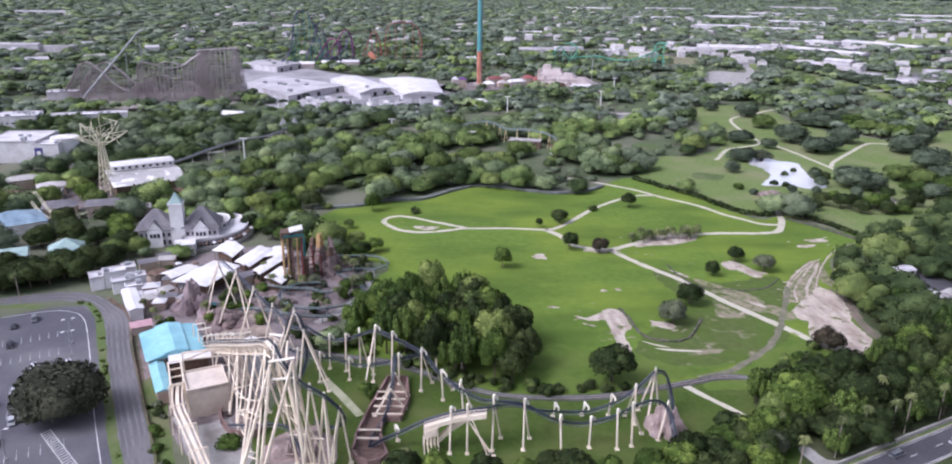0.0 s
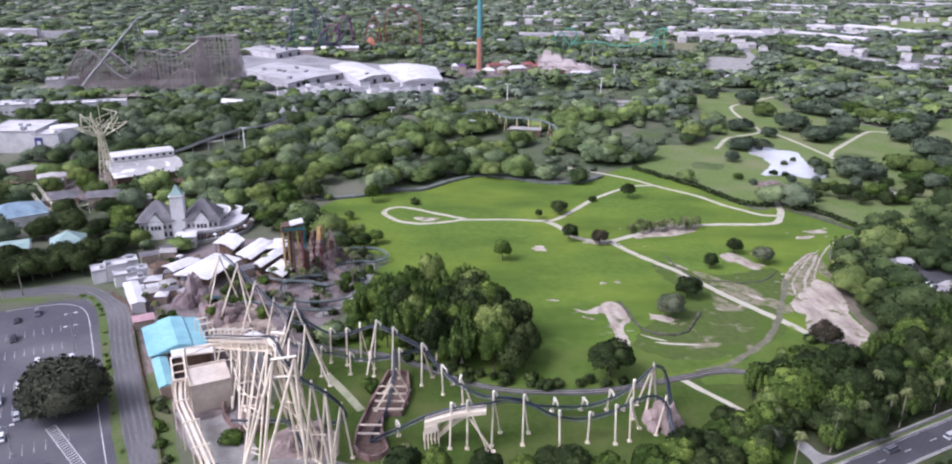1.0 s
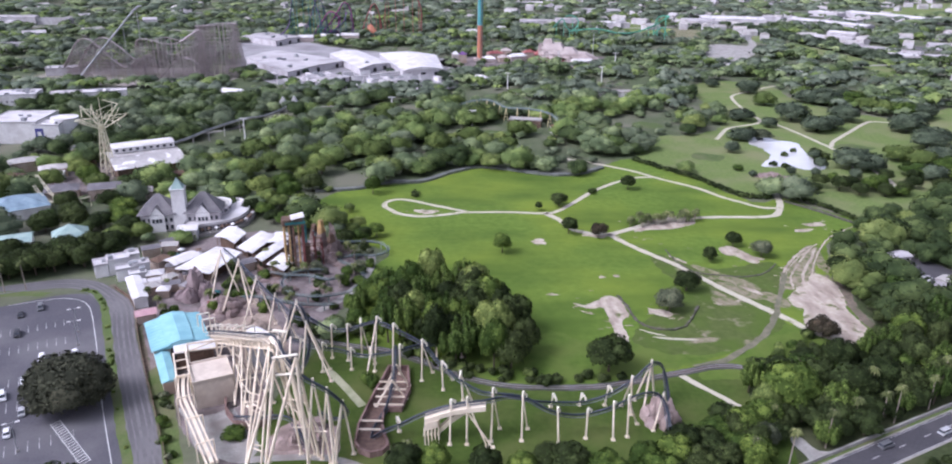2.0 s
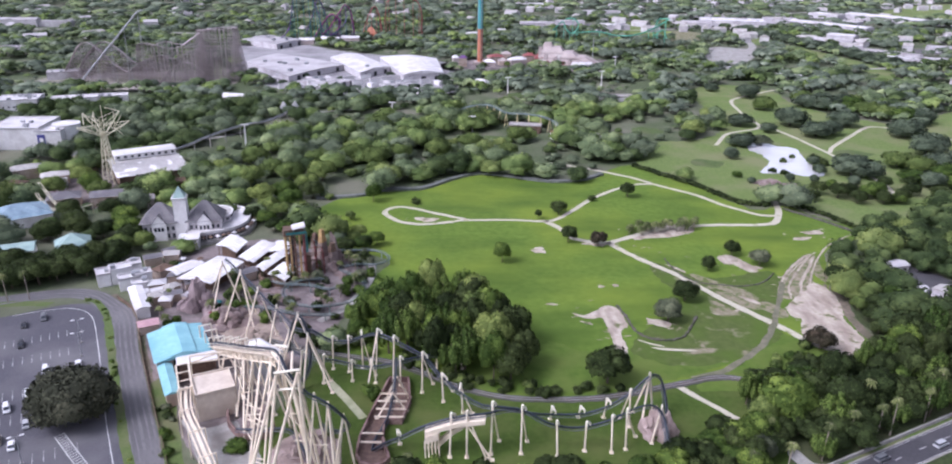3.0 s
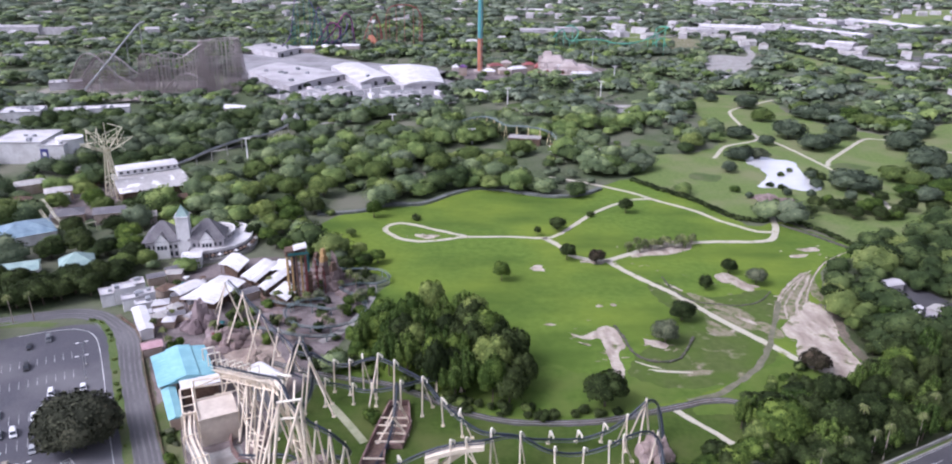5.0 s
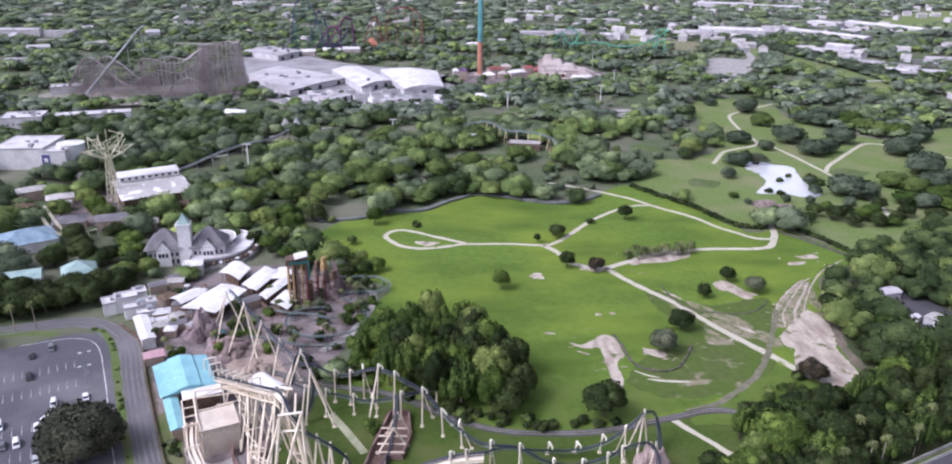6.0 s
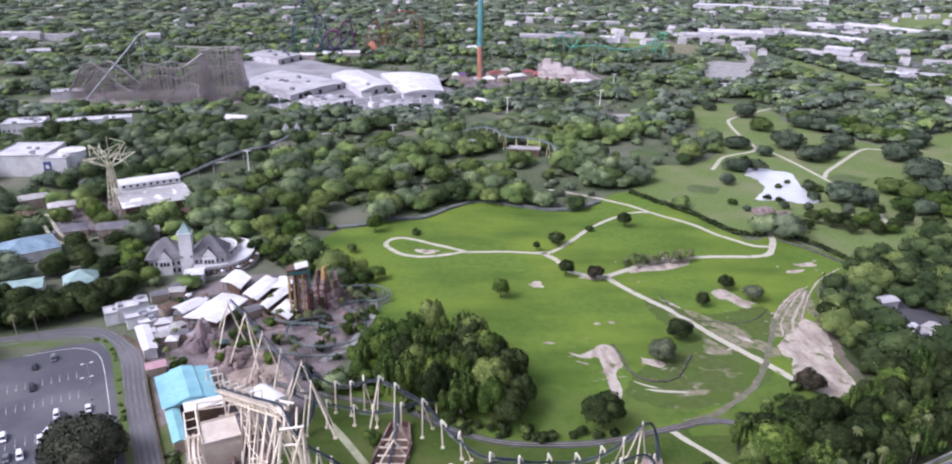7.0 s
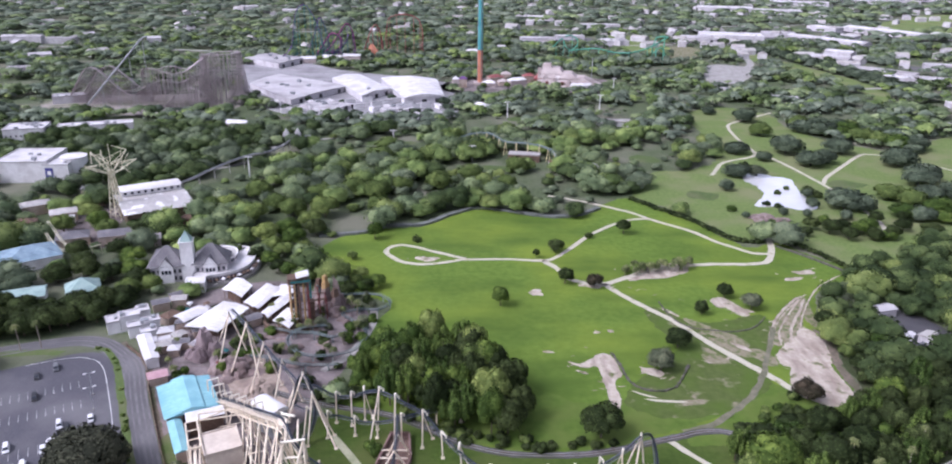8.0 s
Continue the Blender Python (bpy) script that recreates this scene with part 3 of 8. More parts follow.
wall_line("wall_meadow", [(-88, 387), (-80, 389), (-63, 394), (-50, 405), (-31, 408), (-16, 425), (0, 438), (17, 435), (35, 427), (49, 424), (64, 429), (77, 441)], 3.2, 1.3,
          M_MOAT, "low grey concrete moat wall along the meadow edge", "wall")
wall_line("wall_moat", [(166, 381), (177, 367), (188, 349), (193, 341)], 1.6, 0.9, M_SHADEROCK, "low dark stone moat wall beside the meadow", "wall")
wall_line("wall_hollow", [(55.8, 262.2), (57.7, 254.3), (58.4, 246), (60.9, 238.8), (66.7, 235.3), (74.6, 236.9), (79.8, 244), (84.8, 254)], 0.8, 0.6, M_SHADEROCK, "low dark rock edging round a sandy hollow", "wall", 1.0, 0.35)
wall_line("wall_island", [(85.6, 310), (87.8, 295), (93, 286), (102.7, 283), (112.5, 282), (122, 286.4), (130, 296)], 0.5, 0.4, M_SHADEROCK, "low dark rock edging along a dry channel", "wall", 1.0, 0.25)

# ---- car park, its drives and the highway ----
CARPARK = [(-230, 230), (-190, 240), (-175.3, 246.2), (-165.4, 252.7), (-156.3, 257.2), (-147, 257), (-139, 247.3), (-126.5, 224.6), (-116.4, 205), (-107, 188), (-99, 173.4), (-91.5, 160.3), (-79, 138), (-60, 104), (-230, 100)]
DRIVE = [(-240, 238), (-205, 250), (-186, 258.5), (-176, 262.8), (-165, 266.3), (-157, 266.5), (-150, 264), (-141, 256.5), (-131.8, 247), (-120.6, 224.6), (-110.3, 205), (-101, 188), (-93, 173.5), (-86, 160.5), (-74, 138), (-57, 106)]
MEDIAN = [(-153, 261.3), (-147.5, 259.5), (-141.8, 253), (-137.7, 247.3), (-125.6, 224.6), (-115.4, 205), (-105.9, 188), (-98.2, 173.4), (-90.6, 160.3), (-79, 139.5), (-63, 111)]
patch("car_park", CARPARK, 0.04, M_ASPHALT, "worn grey asphalt car park with faded bay lines", "car park", 0.0, 4.0)
strip("service_road", DRIVE, 8.6, 0.05, M_ROAD, "pale worn asphalt service road curving past the car park", "road")
strip("verge_strip", MEDIAN, 2.7, 0.16, M_TURF, "narrow grass verge with a kerb between road and car park", "verge", 0.25, thick=0.2)
patch("verge", [(-260, 247), (-200, 256), (-176, 259), (-163, 258.5), (-165, 255.5), (-186, 253), (-260, 240)], 0.07, M_TURF, "grass verge between car park and road", "verge", 0.3)
patch("service_lawn", [(-103, 203), (-96, 203), (-88, 186), (-76, 160), (-62, 130), (-68, 128), (-84, 166)], 0.07, M_TURF, "grass bank beside the service road", "verge", 0.4)
for off, w in ((-3.5, 0.7), (-1.9, 0.5), (-0.1, 0.9), (1.6, 0.45), (3.3, 0.9)):
    pts = spline([(x, y, 0) for x, y in DRIVE], 4.0)
    strip("lane_line", [p + n * off for p, n in zip(pts, side(pts))], w, 0.075, M_STREAK, "pale polished wheel track on the service road", "road marking", 0.12)
pts = spline([(x, y, 0) for x, y in DRIVE], 4.0)
edge = [(p - n * 5.4) for p, n in zip(pts, side(pts)) if p.x > -150]
strip("earth_strip", edge, 2.2, 0.052, M_BANK, "bare brown earth strip beside the service road", "ground", 0.3)
wall_line("wall_fence", [(p - n * 4.8) for p, n in zip(pts, side(pts)) if p.x > -146], 0.16, 1.3, M_BROWN, "long dark timber fence beside the service road", "fence", 4.0)
strip("lane_line", [(-173, 247), (-162, 252), (-153, 253.5), (-143.3, 247.2), (-130, 224.5), (-119.6, 205), (-110.6, 188), (-102.4, 173.3), (-95, 160.3), (-78, 130)], 0.3, 0.065, M_PAINT, "white edge line of the car park", "road marking", 0.04)

bays = tagged(new("bay_markings"), "rows of faded white parking bay lines", "road marking", kind="structure")
mb = Shape().box((0, 0, 0), (0.2, 5.2, 0.012)).make("bay_line", M_FAINT, bays)
mb.matrix_basis = pose(-131, 213, 0.062)
ROWDIR = Vector((0.878, 0.478, 0))
LINEDIR = Vector((0.478, -0.878, 0))
ANG = math.degrees(math.atan2(LINEDIR.y, LINEDIR.x)) - 90
bay_spots = []
for k, (ox, oy) in enumerate(((-146, 234.5), (-139, 222), (-128, 203), (-121, 190), (-110, 170.5), (-103, 158))):
    for i in range(24):
        c = Vector((ox, oy, 0)) - ROWDIR * (2.75 * i) + LINEDIR * 0
        bay_spots.append(c)
        if k == 0 and i == 0:
            continue
        o = mb.copy()
        scene.collection.objects.link(o)
        o.matrix_basis = pose(c.x, c.y, 0.062, 0, 0, ANG)
mb.matrix_basis = pose(bay_spots[0].x, bay_spots[0].y, 0.062, 0, 0, ANG)
hatch = Shape()
h0, h1 = Vector((-118, 176, 0.066)), Vector((-101, 159, 0.066))
hd = (h1 - h0).normalized()
hn = Vector((hd.y, -hd.x, 0))
for s in (-1.3, 1.3):
    hatch.box((h0 + h1) / 2 + hn * s, ((h1 - h0).length, 0.25, 0.012), math.atan2(hd.y, hd.x))
for i in range(20):
    c = h0 + hd * (i * 1.25 + 0.4)
    hatch.box(c, (2.7, 0.28, 0.012), math.atan2(hn.y, hn.x) + 0.25)
tagged(hatch.make("hatched_crossing", M_PAINT), "white painted ladder crossing on the asphalt", "road marking", kind="structure")

HD = Vector((0.889, 0.458, 0))
HN = Vector((0.458, -0.889, 0))
H0 = Vector((123, 174, 0))


DRIVEWAY = [(89.7, 174.3), (91.9, 173.8), (94.2, 168.2), (99.8, 167.8), (100, 165.7), (90.3, 160.7), (85.9, 160.6), (90.1, 164.2), (88.3, 171.5)]


def hwy(a, o):
    p = H0 + HD * a + HN * o
    return (p.x, p.y)


def band(name, o0, o1, z0, z1, m, label, category):
    tagged(Shape().prism([hwy(-140, o0), hwy(260, o0), hwy(260, o1), hwy(-140, o1)], z0, z1).make(name, m), label, category, kind="structure")


band("highway", -3.3, 5.2, -0.1, 0.06, M_TARMAC, "dark asphalt highway with dashed lane lines", "road")
band("kerb", 5.2, 5.7, -0.1, 0.2, M_CONCRETE, "pale concrete kerb of the highway", "kerb")
band("median_grass", 5.7, 15.0, -0.1, 0.18, M_ROUGHGRASS, "grass median of the highway", "verge")
band("kerb", 15.0, 15.5, -0.1, 0.2, M_CONCRETE, "pale concrete kerb of the highway", "kerb")
band("highway", 15.5, 25.0, -0.1, 0.06, M_TARMAC, "dark asphalt highway carriageway", "road")
band("kerb", -3.7, -3.3, -0.1, 0.2, M_CONCRETE, "pale concrete kerb of the highway", "kerb")
band("verge", -4.7, -3.7, -0.1, 0.16, M_TURF, "narrow mown grass verge along the highway", "verge")
band("wall_highway", -5.2, -4.7, -0.1, 1.3, M_CONCRETE, "pale concrete boundary wall along the highway", "wall")
band("highway_edge", -2.95, -2.83, 0.05, 0.075, M_PAINT, "white edge line of the highway", "road marking")
band("highway_edge", 4.75, 4.9, 0.05, 0.075, M_PAINT, "white edge line of the highway", "road marking")
for i in range(22):
    c0 = H0 + HD * (-5.5 - 110 + i * 11.0) + HN * 1.0
    tagged(Shape().box((c0.x, c0.y, 0.07), (3.0, 0.18, 0.012), math.atan2(HD.y, HD.x)).make("lane_dash", M_PAINT), "white dashed lane line on the highway", "road marking", "lane dashes", "structure")
patch("driveway", DRIVEWAY, 0.08, M_CONCRETE, "pale grey driveway off the highway", "driveway", 0.0, 2.0)

# ---- railway round the meadow ----
RAIL = [(-75, 232), (-60, 226), (-45.9, 222), (-28.8, 218), (-16, 211), (-3.8, 203), (9.6, 198), (22.8, 197), (38, 198), (50, 201), (60, 204.6), (70, 208), (77, 210.5), (84, 211.2), (92, 209), (104, 207)]
rail = thing("railway", "narrow grey railway track on a ballast bed", "railway", kind="structure")
strip("ballast", RAIL, 3.2, 0.2, surface("ballast", (0.08, 0.078, 0.072), (0.13, 0.125, 0.115), 2.0, (0.065, 0.07, 0.05), 0.1, rough=0.95, bump=0.6), "", "", 0.2, 2.0, thick=0.3, parent=rail)
rp = spline([(x, y, 0) for x, y in RAIL], 2.0)
rn = side(rp)
for s in (-0.55, 0.55):
    strip("rail", [p + n * s for p, n in zip(rp, rn)], 0.12, 0.42, M_STEELGREY, "", "", 0, 2.0, thick=0.2, parent=rail)
ties = Shape()
for p, n in zip(spline([(x, y, 0) for x, y in RAIL], 0.9), side(spline([(x, y, 0) for x, y in RAIL], 0.9))):
    ties.box((p.x, p.y, 0.25), (1.8, 0.22, 0.14), math.atan2(n.y, n.x))
tagged(ties.make("sleepers", M_BROWN, rail), "weathered timber sleepers", kind="stuff")

# ---- trees ----
def ico(sub):
    bm = bmesh.new()
    bmesh.ops.create_icosphere(bm, subdivisions=sub, radius=1.0)
    v = np.array([q.co[:] for q in bm.verts])
    f = np.array([[w.index for w in q.verts] for q in bm.faces])
    bm.free()
    return v, f


ICO1 = ico(1)


def unit(a):
    return a / np.maximum(np.linalg.norm(a, axis=1), 1e-9)[:, None]


def sprays(rng, pos, nrm, size, long=1.0, upright=0.0):
    """Small leaf sprays at the points, roughly facing along their normals."""
    n = len(pos)
    up = unit(nrm + rng.normal(scale=0.55, size=(n, 3)))
    axis = rng.normal(size=(n, 3))
    axis[:, 2] += upright
    b = unit(axis - up * (axis * up).sum(1)[:, None])
    a = np.cross(b, up)
    s = size * rng.uniform(0.6, 1.45, (n, 1))
    q = np.stack([pos - a * s - b * s * 0.5 * long, pos + a * s * 0.3 - b * s * long, pos + a * s + b * s * 0.4 * long, pos - a * s * 0.2 + b * s * long], 1).reshape(-1, 3)
    t = np.arange(n)[:, None] * 4
    return q, np.concatenate([t + [0, 1, 2], t + [0, 2, 3]], 0), np.repeat(nrm, 4, 0)


def leafy(rng, centres, radii, flakes, flake, core, keep, rough, long=1.0, upright=0.0, lean=0.75):
    """Inner lobes and the leaf sprays that cover them; radii holds three half-axes a lobe."""
    centres, radii = np.array(centres, float), np.array(radii, float)
    mid = np.array([0, 0, centres[:, 2].min() - 0.1])
    V, F, N, n = [], [], [], 0
    for c, r in zip(centres, radii):
        bv, bf = ICO1
        jit = 1 + rng.uniform(-rough, rough, (len(bv), 1))
        v = bv * r * core * jit + c
        f = bf[bv[bf].mean(1)[:, 2] > keep]
        V.append(v)
        F.append(f + n)
        N.append(unit(unit(bv / r) + lean * unit(v - mid)))
        n += len(v)
    if flakes:
        m = flakes * 3
        w = radii.prod(1) ** (2 / 3)
        idx = rng.choice(len(centres), m, p=w / w.sum())
        d = rng.normal(size=(m, 3))
        d[:, 2] = np.abs(d[:, 2]) * 1.1 - 0.4
        d = unit(d)
        pos = centres[idx] + d * radii[idx] * rng.uniform(0.92, 1.12, (m, 1))
        deep = np.zeros(m, bool)
        for k, (c, r) in enumerate(zip(centres, radii)):
            deep |= (idx != k) & ((((pos - c) / r) ** 2).sum(1) < 0.72)
        pick = np.nonzero(~deep)[0][:flakes]
        pos, d, idx = pos[pick], d[pick], idx[pick]
        nrm = unit(unit(d / radii[idx]) + lean * unit(pos - mid) + rng.normal(scale=0.22, size=pos.shape))
        q, f, qn = sprays(rng, pos, nrm, flake, long, upright)
        V.append(q)
        F.append(f + n)
        N.append(qn)
    return np.concatenate(V), np.concatenate(F), np.concatenate(N)


def crown(rng, lobes, flakes, flat=0.75, flake=0.1, keep=-0.35, rough=0.12, core=0.9, lean=0.75):
    """Leaf mass of a tree of radius 1: a dome of lobes covered with leaf sprays."""
    centres, radii = [], []
    for i in range(lobes):
        if lobes == 1:
            centres.append((0, 0, 0))
            radii.append((1, 1, 1))
            continue
        h = -0.3 + 1.25 * (i + 0.5) / lobes + rng.uniform(-0.1, 0.1)
        a = 2.4 * i + rng.uniform(-0.5, 0.5)
        k = math.sqrt(max(0.0, 1 - (h * 0.9) ** 2)) * (rng.uniform(0.48, 0.66) if lobes > 10 else rng.uniform(0.36, 0.52))
        r = rng.uniform(0.34, 0.5) if lobes > 10 else rng.uniform(0.5, 0.66)
        centres.append((k * math.cos(a), k * math.sin(a), h * 0.58))
        radii.append((r, r, r * rng.uniform(0.8, 1.05)))
    V, F, N = leafy(rng, centres, radii, flakes, flake, core, keep, rough, lean=lean)
    return V * np.array([1, 1, flat]), F, N


def plume(rng, stems, flakes, flake):
    """Leaf mass of a tall clump: upright feathery stems that lean outwards."""
    centres, radii = [], []
    for i in range(stems):
        a, k = 2.4 * i + rng.uniform(-0.4, 0.4), 0.72 * math.sqrt((i + 0.4) / stems)
        h = rng.uniform(0.55, 0.8) * (1.15 - 0.5 * k)
        centres.append((k * math.cos(a), k * math.sin(a), h))
        radii.append((rng.uniform(0.17, 0.28), rng.uniform(0.17, 0.28), h))
    return leafy(rng, centres, radii, flakes, flake, 0.8, -0.7, 0.2, 2.3, 2.2, 0.4)


def mesh_np(name, V, F, material, smooth=True, normals=None):
    me = bpy.data.meshes.new(name)
    me.vertices.add(len(V))
    me.vertices.foreach_set("co", np.ascontiguousarray(V, np.float32).ravel())
    me.loops.add(len(F) * 3)
    me.loops.foreach_set("vertex_index", np.ascontiguousarray(F, np.int32).ravel())
    me.polygons.add(len(F))
    me.polygons.foreach_set("loop_start", np.arange(len(F), dtype=np.int32) * 3)
    me.polygons.foreach_set("use_smooth", np.full(len(F), smooth))
    me.update(calc_edges=True)
    if normals is not None:
        me.attributes.new("custom_normal", "FLOAT_VECTOR", "POINT").data.foreach_set("vector", np.ascontiguousarray(normals, np.float32).ravel())
    me.materials.append(material)
    return me


def trunk_shape(h, r, rng):
    sh = Shape()
    top = Vector((rng.uniform(-0.05, 0.05) * h, rng.uniform(-0.05, 0.05) * h, h * 0.55))
    sh.tube((0, 0, -0.1), top, r, 7, r2=r * 0.6)
    for i in range(4):
        a = 2 * math.pi * i / 4 + rng.uniform(-0.5, 0.5)
        sh.tube(top - Vector((0, 0, 0.1 * h * (i % 2))), top + Vector((math.cos(a) * 0.3 * h, math.sin(a) * 0.3 * h, 0.25 * h)), r * 0.5, 5, r2=r * 0.15)
    return sh


nrng = np.random.default_rng(11)
prng = random.Random(5)
M_EDGE = leaves("edge_leaves", (0.099, 0.142, 0.038), (0.154, 0.203, 0.057), (0.184, 0.228, 0.064), "object", 0.2, 0.6)
TREE_KINDS = {}
# paler, bluer copy of the oak leaves; air haze put into the colour
M_FAROAK = leaves("hazed_oak_leaves", (0.050, 0.070, 0.044), (0.084, 0.110, 0.069), (0.101, 0.127, 0.077), "place", 0.2)
M_PLUME = leaves("feathery_leaves", (0.043, 0.076, 0.017), (0.084, 0.134, 0.029), (0.113, 0.164, 0.037), "object", 0.4)


def seat_crown(V):
    V[:, 2] -= V[:, 2].min()
    return V


def bark_mesh():
    ts = trunk_shape(1.0, 0.05, prng)
    tm = bpy.data.meshes.new("trunk")
    tm.from_pydata(ts.v, [], ts.f)
    tm.materials.append(M_BARK)
    return tm


BUSH_KINDS, FAR_KINDS = {}, {}
for key, material, flat, count in (("oak", M_OAK, 0.78, 5), ("bright", M_GREEN, 0.88, 5), ("grey", M_GREYLEAF, 0.95, 2), ("bronze", M_REDLEAF, 0.8, 1), ("wood", M_EDGE, 0.85, 4), ("plume", M_PLUME, 1.0, 4)):
    TREE_KINDS[key], BUSH_KINDS[key], FAR_KINDS[key] = [], [], []
    for i in range(count):
        V, F, N = plume(nrng, 15, 1500, 0.032) if key == "plume" else crown(nrng, 15, 1500 if key != "grey" else 900, flat, 0.046)
        TREE_KINDS[key].append((mesh_np("crown", seat_crown(V), F, material, True, N), bark_mesh()))
        V, F, N = crown(nrng, 5, 240, flat, 0.085)
        BUSH_KINDS[key].append((mesh_np("crown", seat_crown(V), F, material, True, N), TREE_KINDS[key][0][1]))
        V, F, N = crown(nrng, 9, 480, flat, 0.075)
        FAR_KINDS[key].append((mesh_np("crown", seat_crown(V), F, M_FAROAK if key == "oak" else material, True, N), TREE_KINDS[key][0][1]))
V, F, N = crown(nrng, 30, 3600, 0.8, 0.034)
TREE_KINDS["broad"] = [(mesh_np("crown", seat_crown(V), F, leaves("dusty_oak_leaves", (0.043, 0.047, 0.03), (0.068, 0.073, 0.046), (0.085, 0.086, 0.055), "place", 0.25), True, N), TREE_KINDS["oak"][0][1])]
TREE_LABEL = {"oak": "dark green spreading oak with a dense leafy crown", "bright": "fresh green leafy tree with a rounded crown",
              "grey": "grey-green sparse tree with pale leaves", "wood": "bright green broad tree with a rounded crown", "bronze": "dark bronze-leaved tree with an uneven crown", "plume": "tall clump of feathery upright green stems"}


DISTANT = []


def tree(x, y, r, h, key="oak", group="", bush=False, label="", low=None):
    """A tree of crown radius r and height h."""
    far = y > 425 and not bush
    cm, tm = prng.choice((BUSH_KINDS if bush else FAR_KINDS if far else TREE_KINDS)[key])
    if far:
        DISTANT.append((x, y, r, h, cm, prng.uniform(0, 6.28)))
        return None
    ob = tagged(new("bush" if bush else "tree"), label or (TREE_LABEL[key] if not bush else "low dense green bush on the grass"), "bush" if bush else "tree", group)
    ob.empty_display_size = 0.5
    ob.matrix_basis = pose(x, y, 0, 0, 0, prng.uniform(0, 360))
    clear = -0.08 * h if bush else h * (prng.uniform(0.16, 0.26) if low is None else low)
    if not bush:
        t = new("trunk", tm)
        t.parent = ob
        t.matrix_basis = Matrix.Diagonal((r * 1.2, r * 1.2, h, 1))
    c = new("crown", cm)
    c.parent = ob
    zs = (h - clear) / max(v.co.z for v in cm.vertices)
    c.matrix_basis = Matrix.Translation((0, 0, clear)) @ Matrix.Diagonal((r / 1.02, r / 1.02, zs, 1))
    return ob


HEDGE = [(101, 459), (117, 437), (130, 419), (139, 401), (148, 388), (160, 386)]
for p in spline([(173.3, 387.6, 0), (183.6, 372, 0), (190, 357.6, 0), (193.7, 348, 0)], 2.6):
    tree(p.x + prng.uniform(-0.5, 0.5), p.y + prng.uniform(-0.5, 0.5), prng.uniform(1.7, 2.3), prng.uniform(2.2, 3.0), "oak", "hedge along the moat", bush=True, label="dense dark green hedge shrub along the moat")
for p in spline([(x, y, 0) for x, y in HEDGE], 3.2):
    tree(p.x + prng.uniform(-0.5, 0.5), p.y + prng.uniform(-0.5, 0.5), prng.uniform(2.0, 2.8), prng.uniform(2.2, 3.2), "oak", "hedge along the moat", bush=True, label="dense dark green hedge shrub along the moat")
for x, y, r, h in ((196, 408, 5, 8), (205, 402, 6, 9), (214, 408, 5, 7), (222, 402, 6, 9), (230, 408, 6, 8), (238, 396, 5, 8), (208, 418, 4, 6), (189, 398, 4, 6), (212, 393, 5, 8), (226, 392, 5, 8), (176, 415, 2.4, 4), (165, 428, 2.5, 4), (190, 434, 3, 5),
                   (204, 432, 3, 5), (226, 428, 4, 6), (240, 420, 5, 8), (250, 408, 5, 8), (262, 400, 6, 9), (258, 424, 4, 7), (160, 440, 3, 4)):
    tree(x, y, r, h, prng.choice(("oak", "oak", "bright")), "trees of the pond garden")
STANDING_NEAR = [(11.9, 304, 4.2, 10, "bright"), (84.8, 398, 4.5, 9, "oak"), (43.4, 369, 5.0, 7, "oak"), (43.9, 329, 4.3, 8.5, "oak"), (57.7, 325, 4.2, 7.5, "bronze"), (117.8, 316, 4.2, 7, "oak"), (102, 298, 3.4, 7, "oak"),
    (126.4, 304, 5.0, 8, "grey"), (73, 250, 5.6, 10, "grey"), (84, 268, 5.6, 9, "oak"), (43.4, 207, 7.4, 12.5, "oak"), (122.3, 231, 5.4, 8.5, "bronze"), (-56.2, 384, 4.6, 11, "bright"), (32, 361, 2.0, 5, "oak"),
    (64, 391, 2.6, 3.5, "oak"), (-32.8, 382, 3.0, 3.5, "oak")]
STANDING_MID = [(228, 731, 7, 8, "oak"), (254, 701, 12, 13, "oak"), (249, 644, 10, 12, "wood"), (248, 583, 13, 15, "oak"), (253, 546, 12, 12, "oak"), (268, 556, 9, 11, "oak"), (291, 586, 12, 13, "oak"), (208, 581, 10, 10, "oak"), (222, 559, 6, 8, "oak"),
    (305, 647, 13, 13, "oak"), (292, 657, 12, 12, "oak"), (188, 518, 10, 9, "oak"), (203, 519, 7, 8, "grey"), (170, 483, 5, 8, "oak"), (234, 448, 13, 13, "oak"), (243, 444, 9, 11, "oak"), (322, 550, 13, 14, "oak"), (309, 499, 13, 14, "oak"), (320, 512, 11, 13, "oak")]
STANDING_FAR = [(219, 470, 4, 6, "oak"), (214, 448, 4, 7, "oak"), (-101, 143, 8, 10, "oak")]
SOLO = STANDING_NEAR + STANDING_MID + STANDING_FAR
for x, y, r, h, k in SOLO:
    tree(x, y, r, h, k, "trees on the grassland", bush=h < 4)

EDGE_TREES_NEAR = [(-114.7, 376, 8, 12), (-131, 410, 8.5, 12), (-160, 416, 9, 13), (-150, 424, 8, 12), (-91, 420, 9, 13), (-110, 419, 8.5, 12), (-96, 402, 7, 10),
    (-123, 430, 7.5, 11), (-72, 535, 11, 14), (-64, 455, 9, 13), (-40, 500, 9, 12), (-26, 480, 9, 12), (-80, 462, 9, 12), (-69, 566, 11, 14),
    (-50, 470, 8, 11), (-5, 500, 9, 11)]
EDGE_TREES_MID = [(20, 480, 8, 10), (-100, 450, 9, 12), (5, 470, 7, 9), (-35, 545, 10, 13), (-120, 480, 10, 13), (-95, 505, 9, 12), (-140, 455, 9, 12),
    (-60, 430, 7, 10), (30, 520, 9, 12), (0, 560, 10, 13), (-20, 600, 11, 14)]
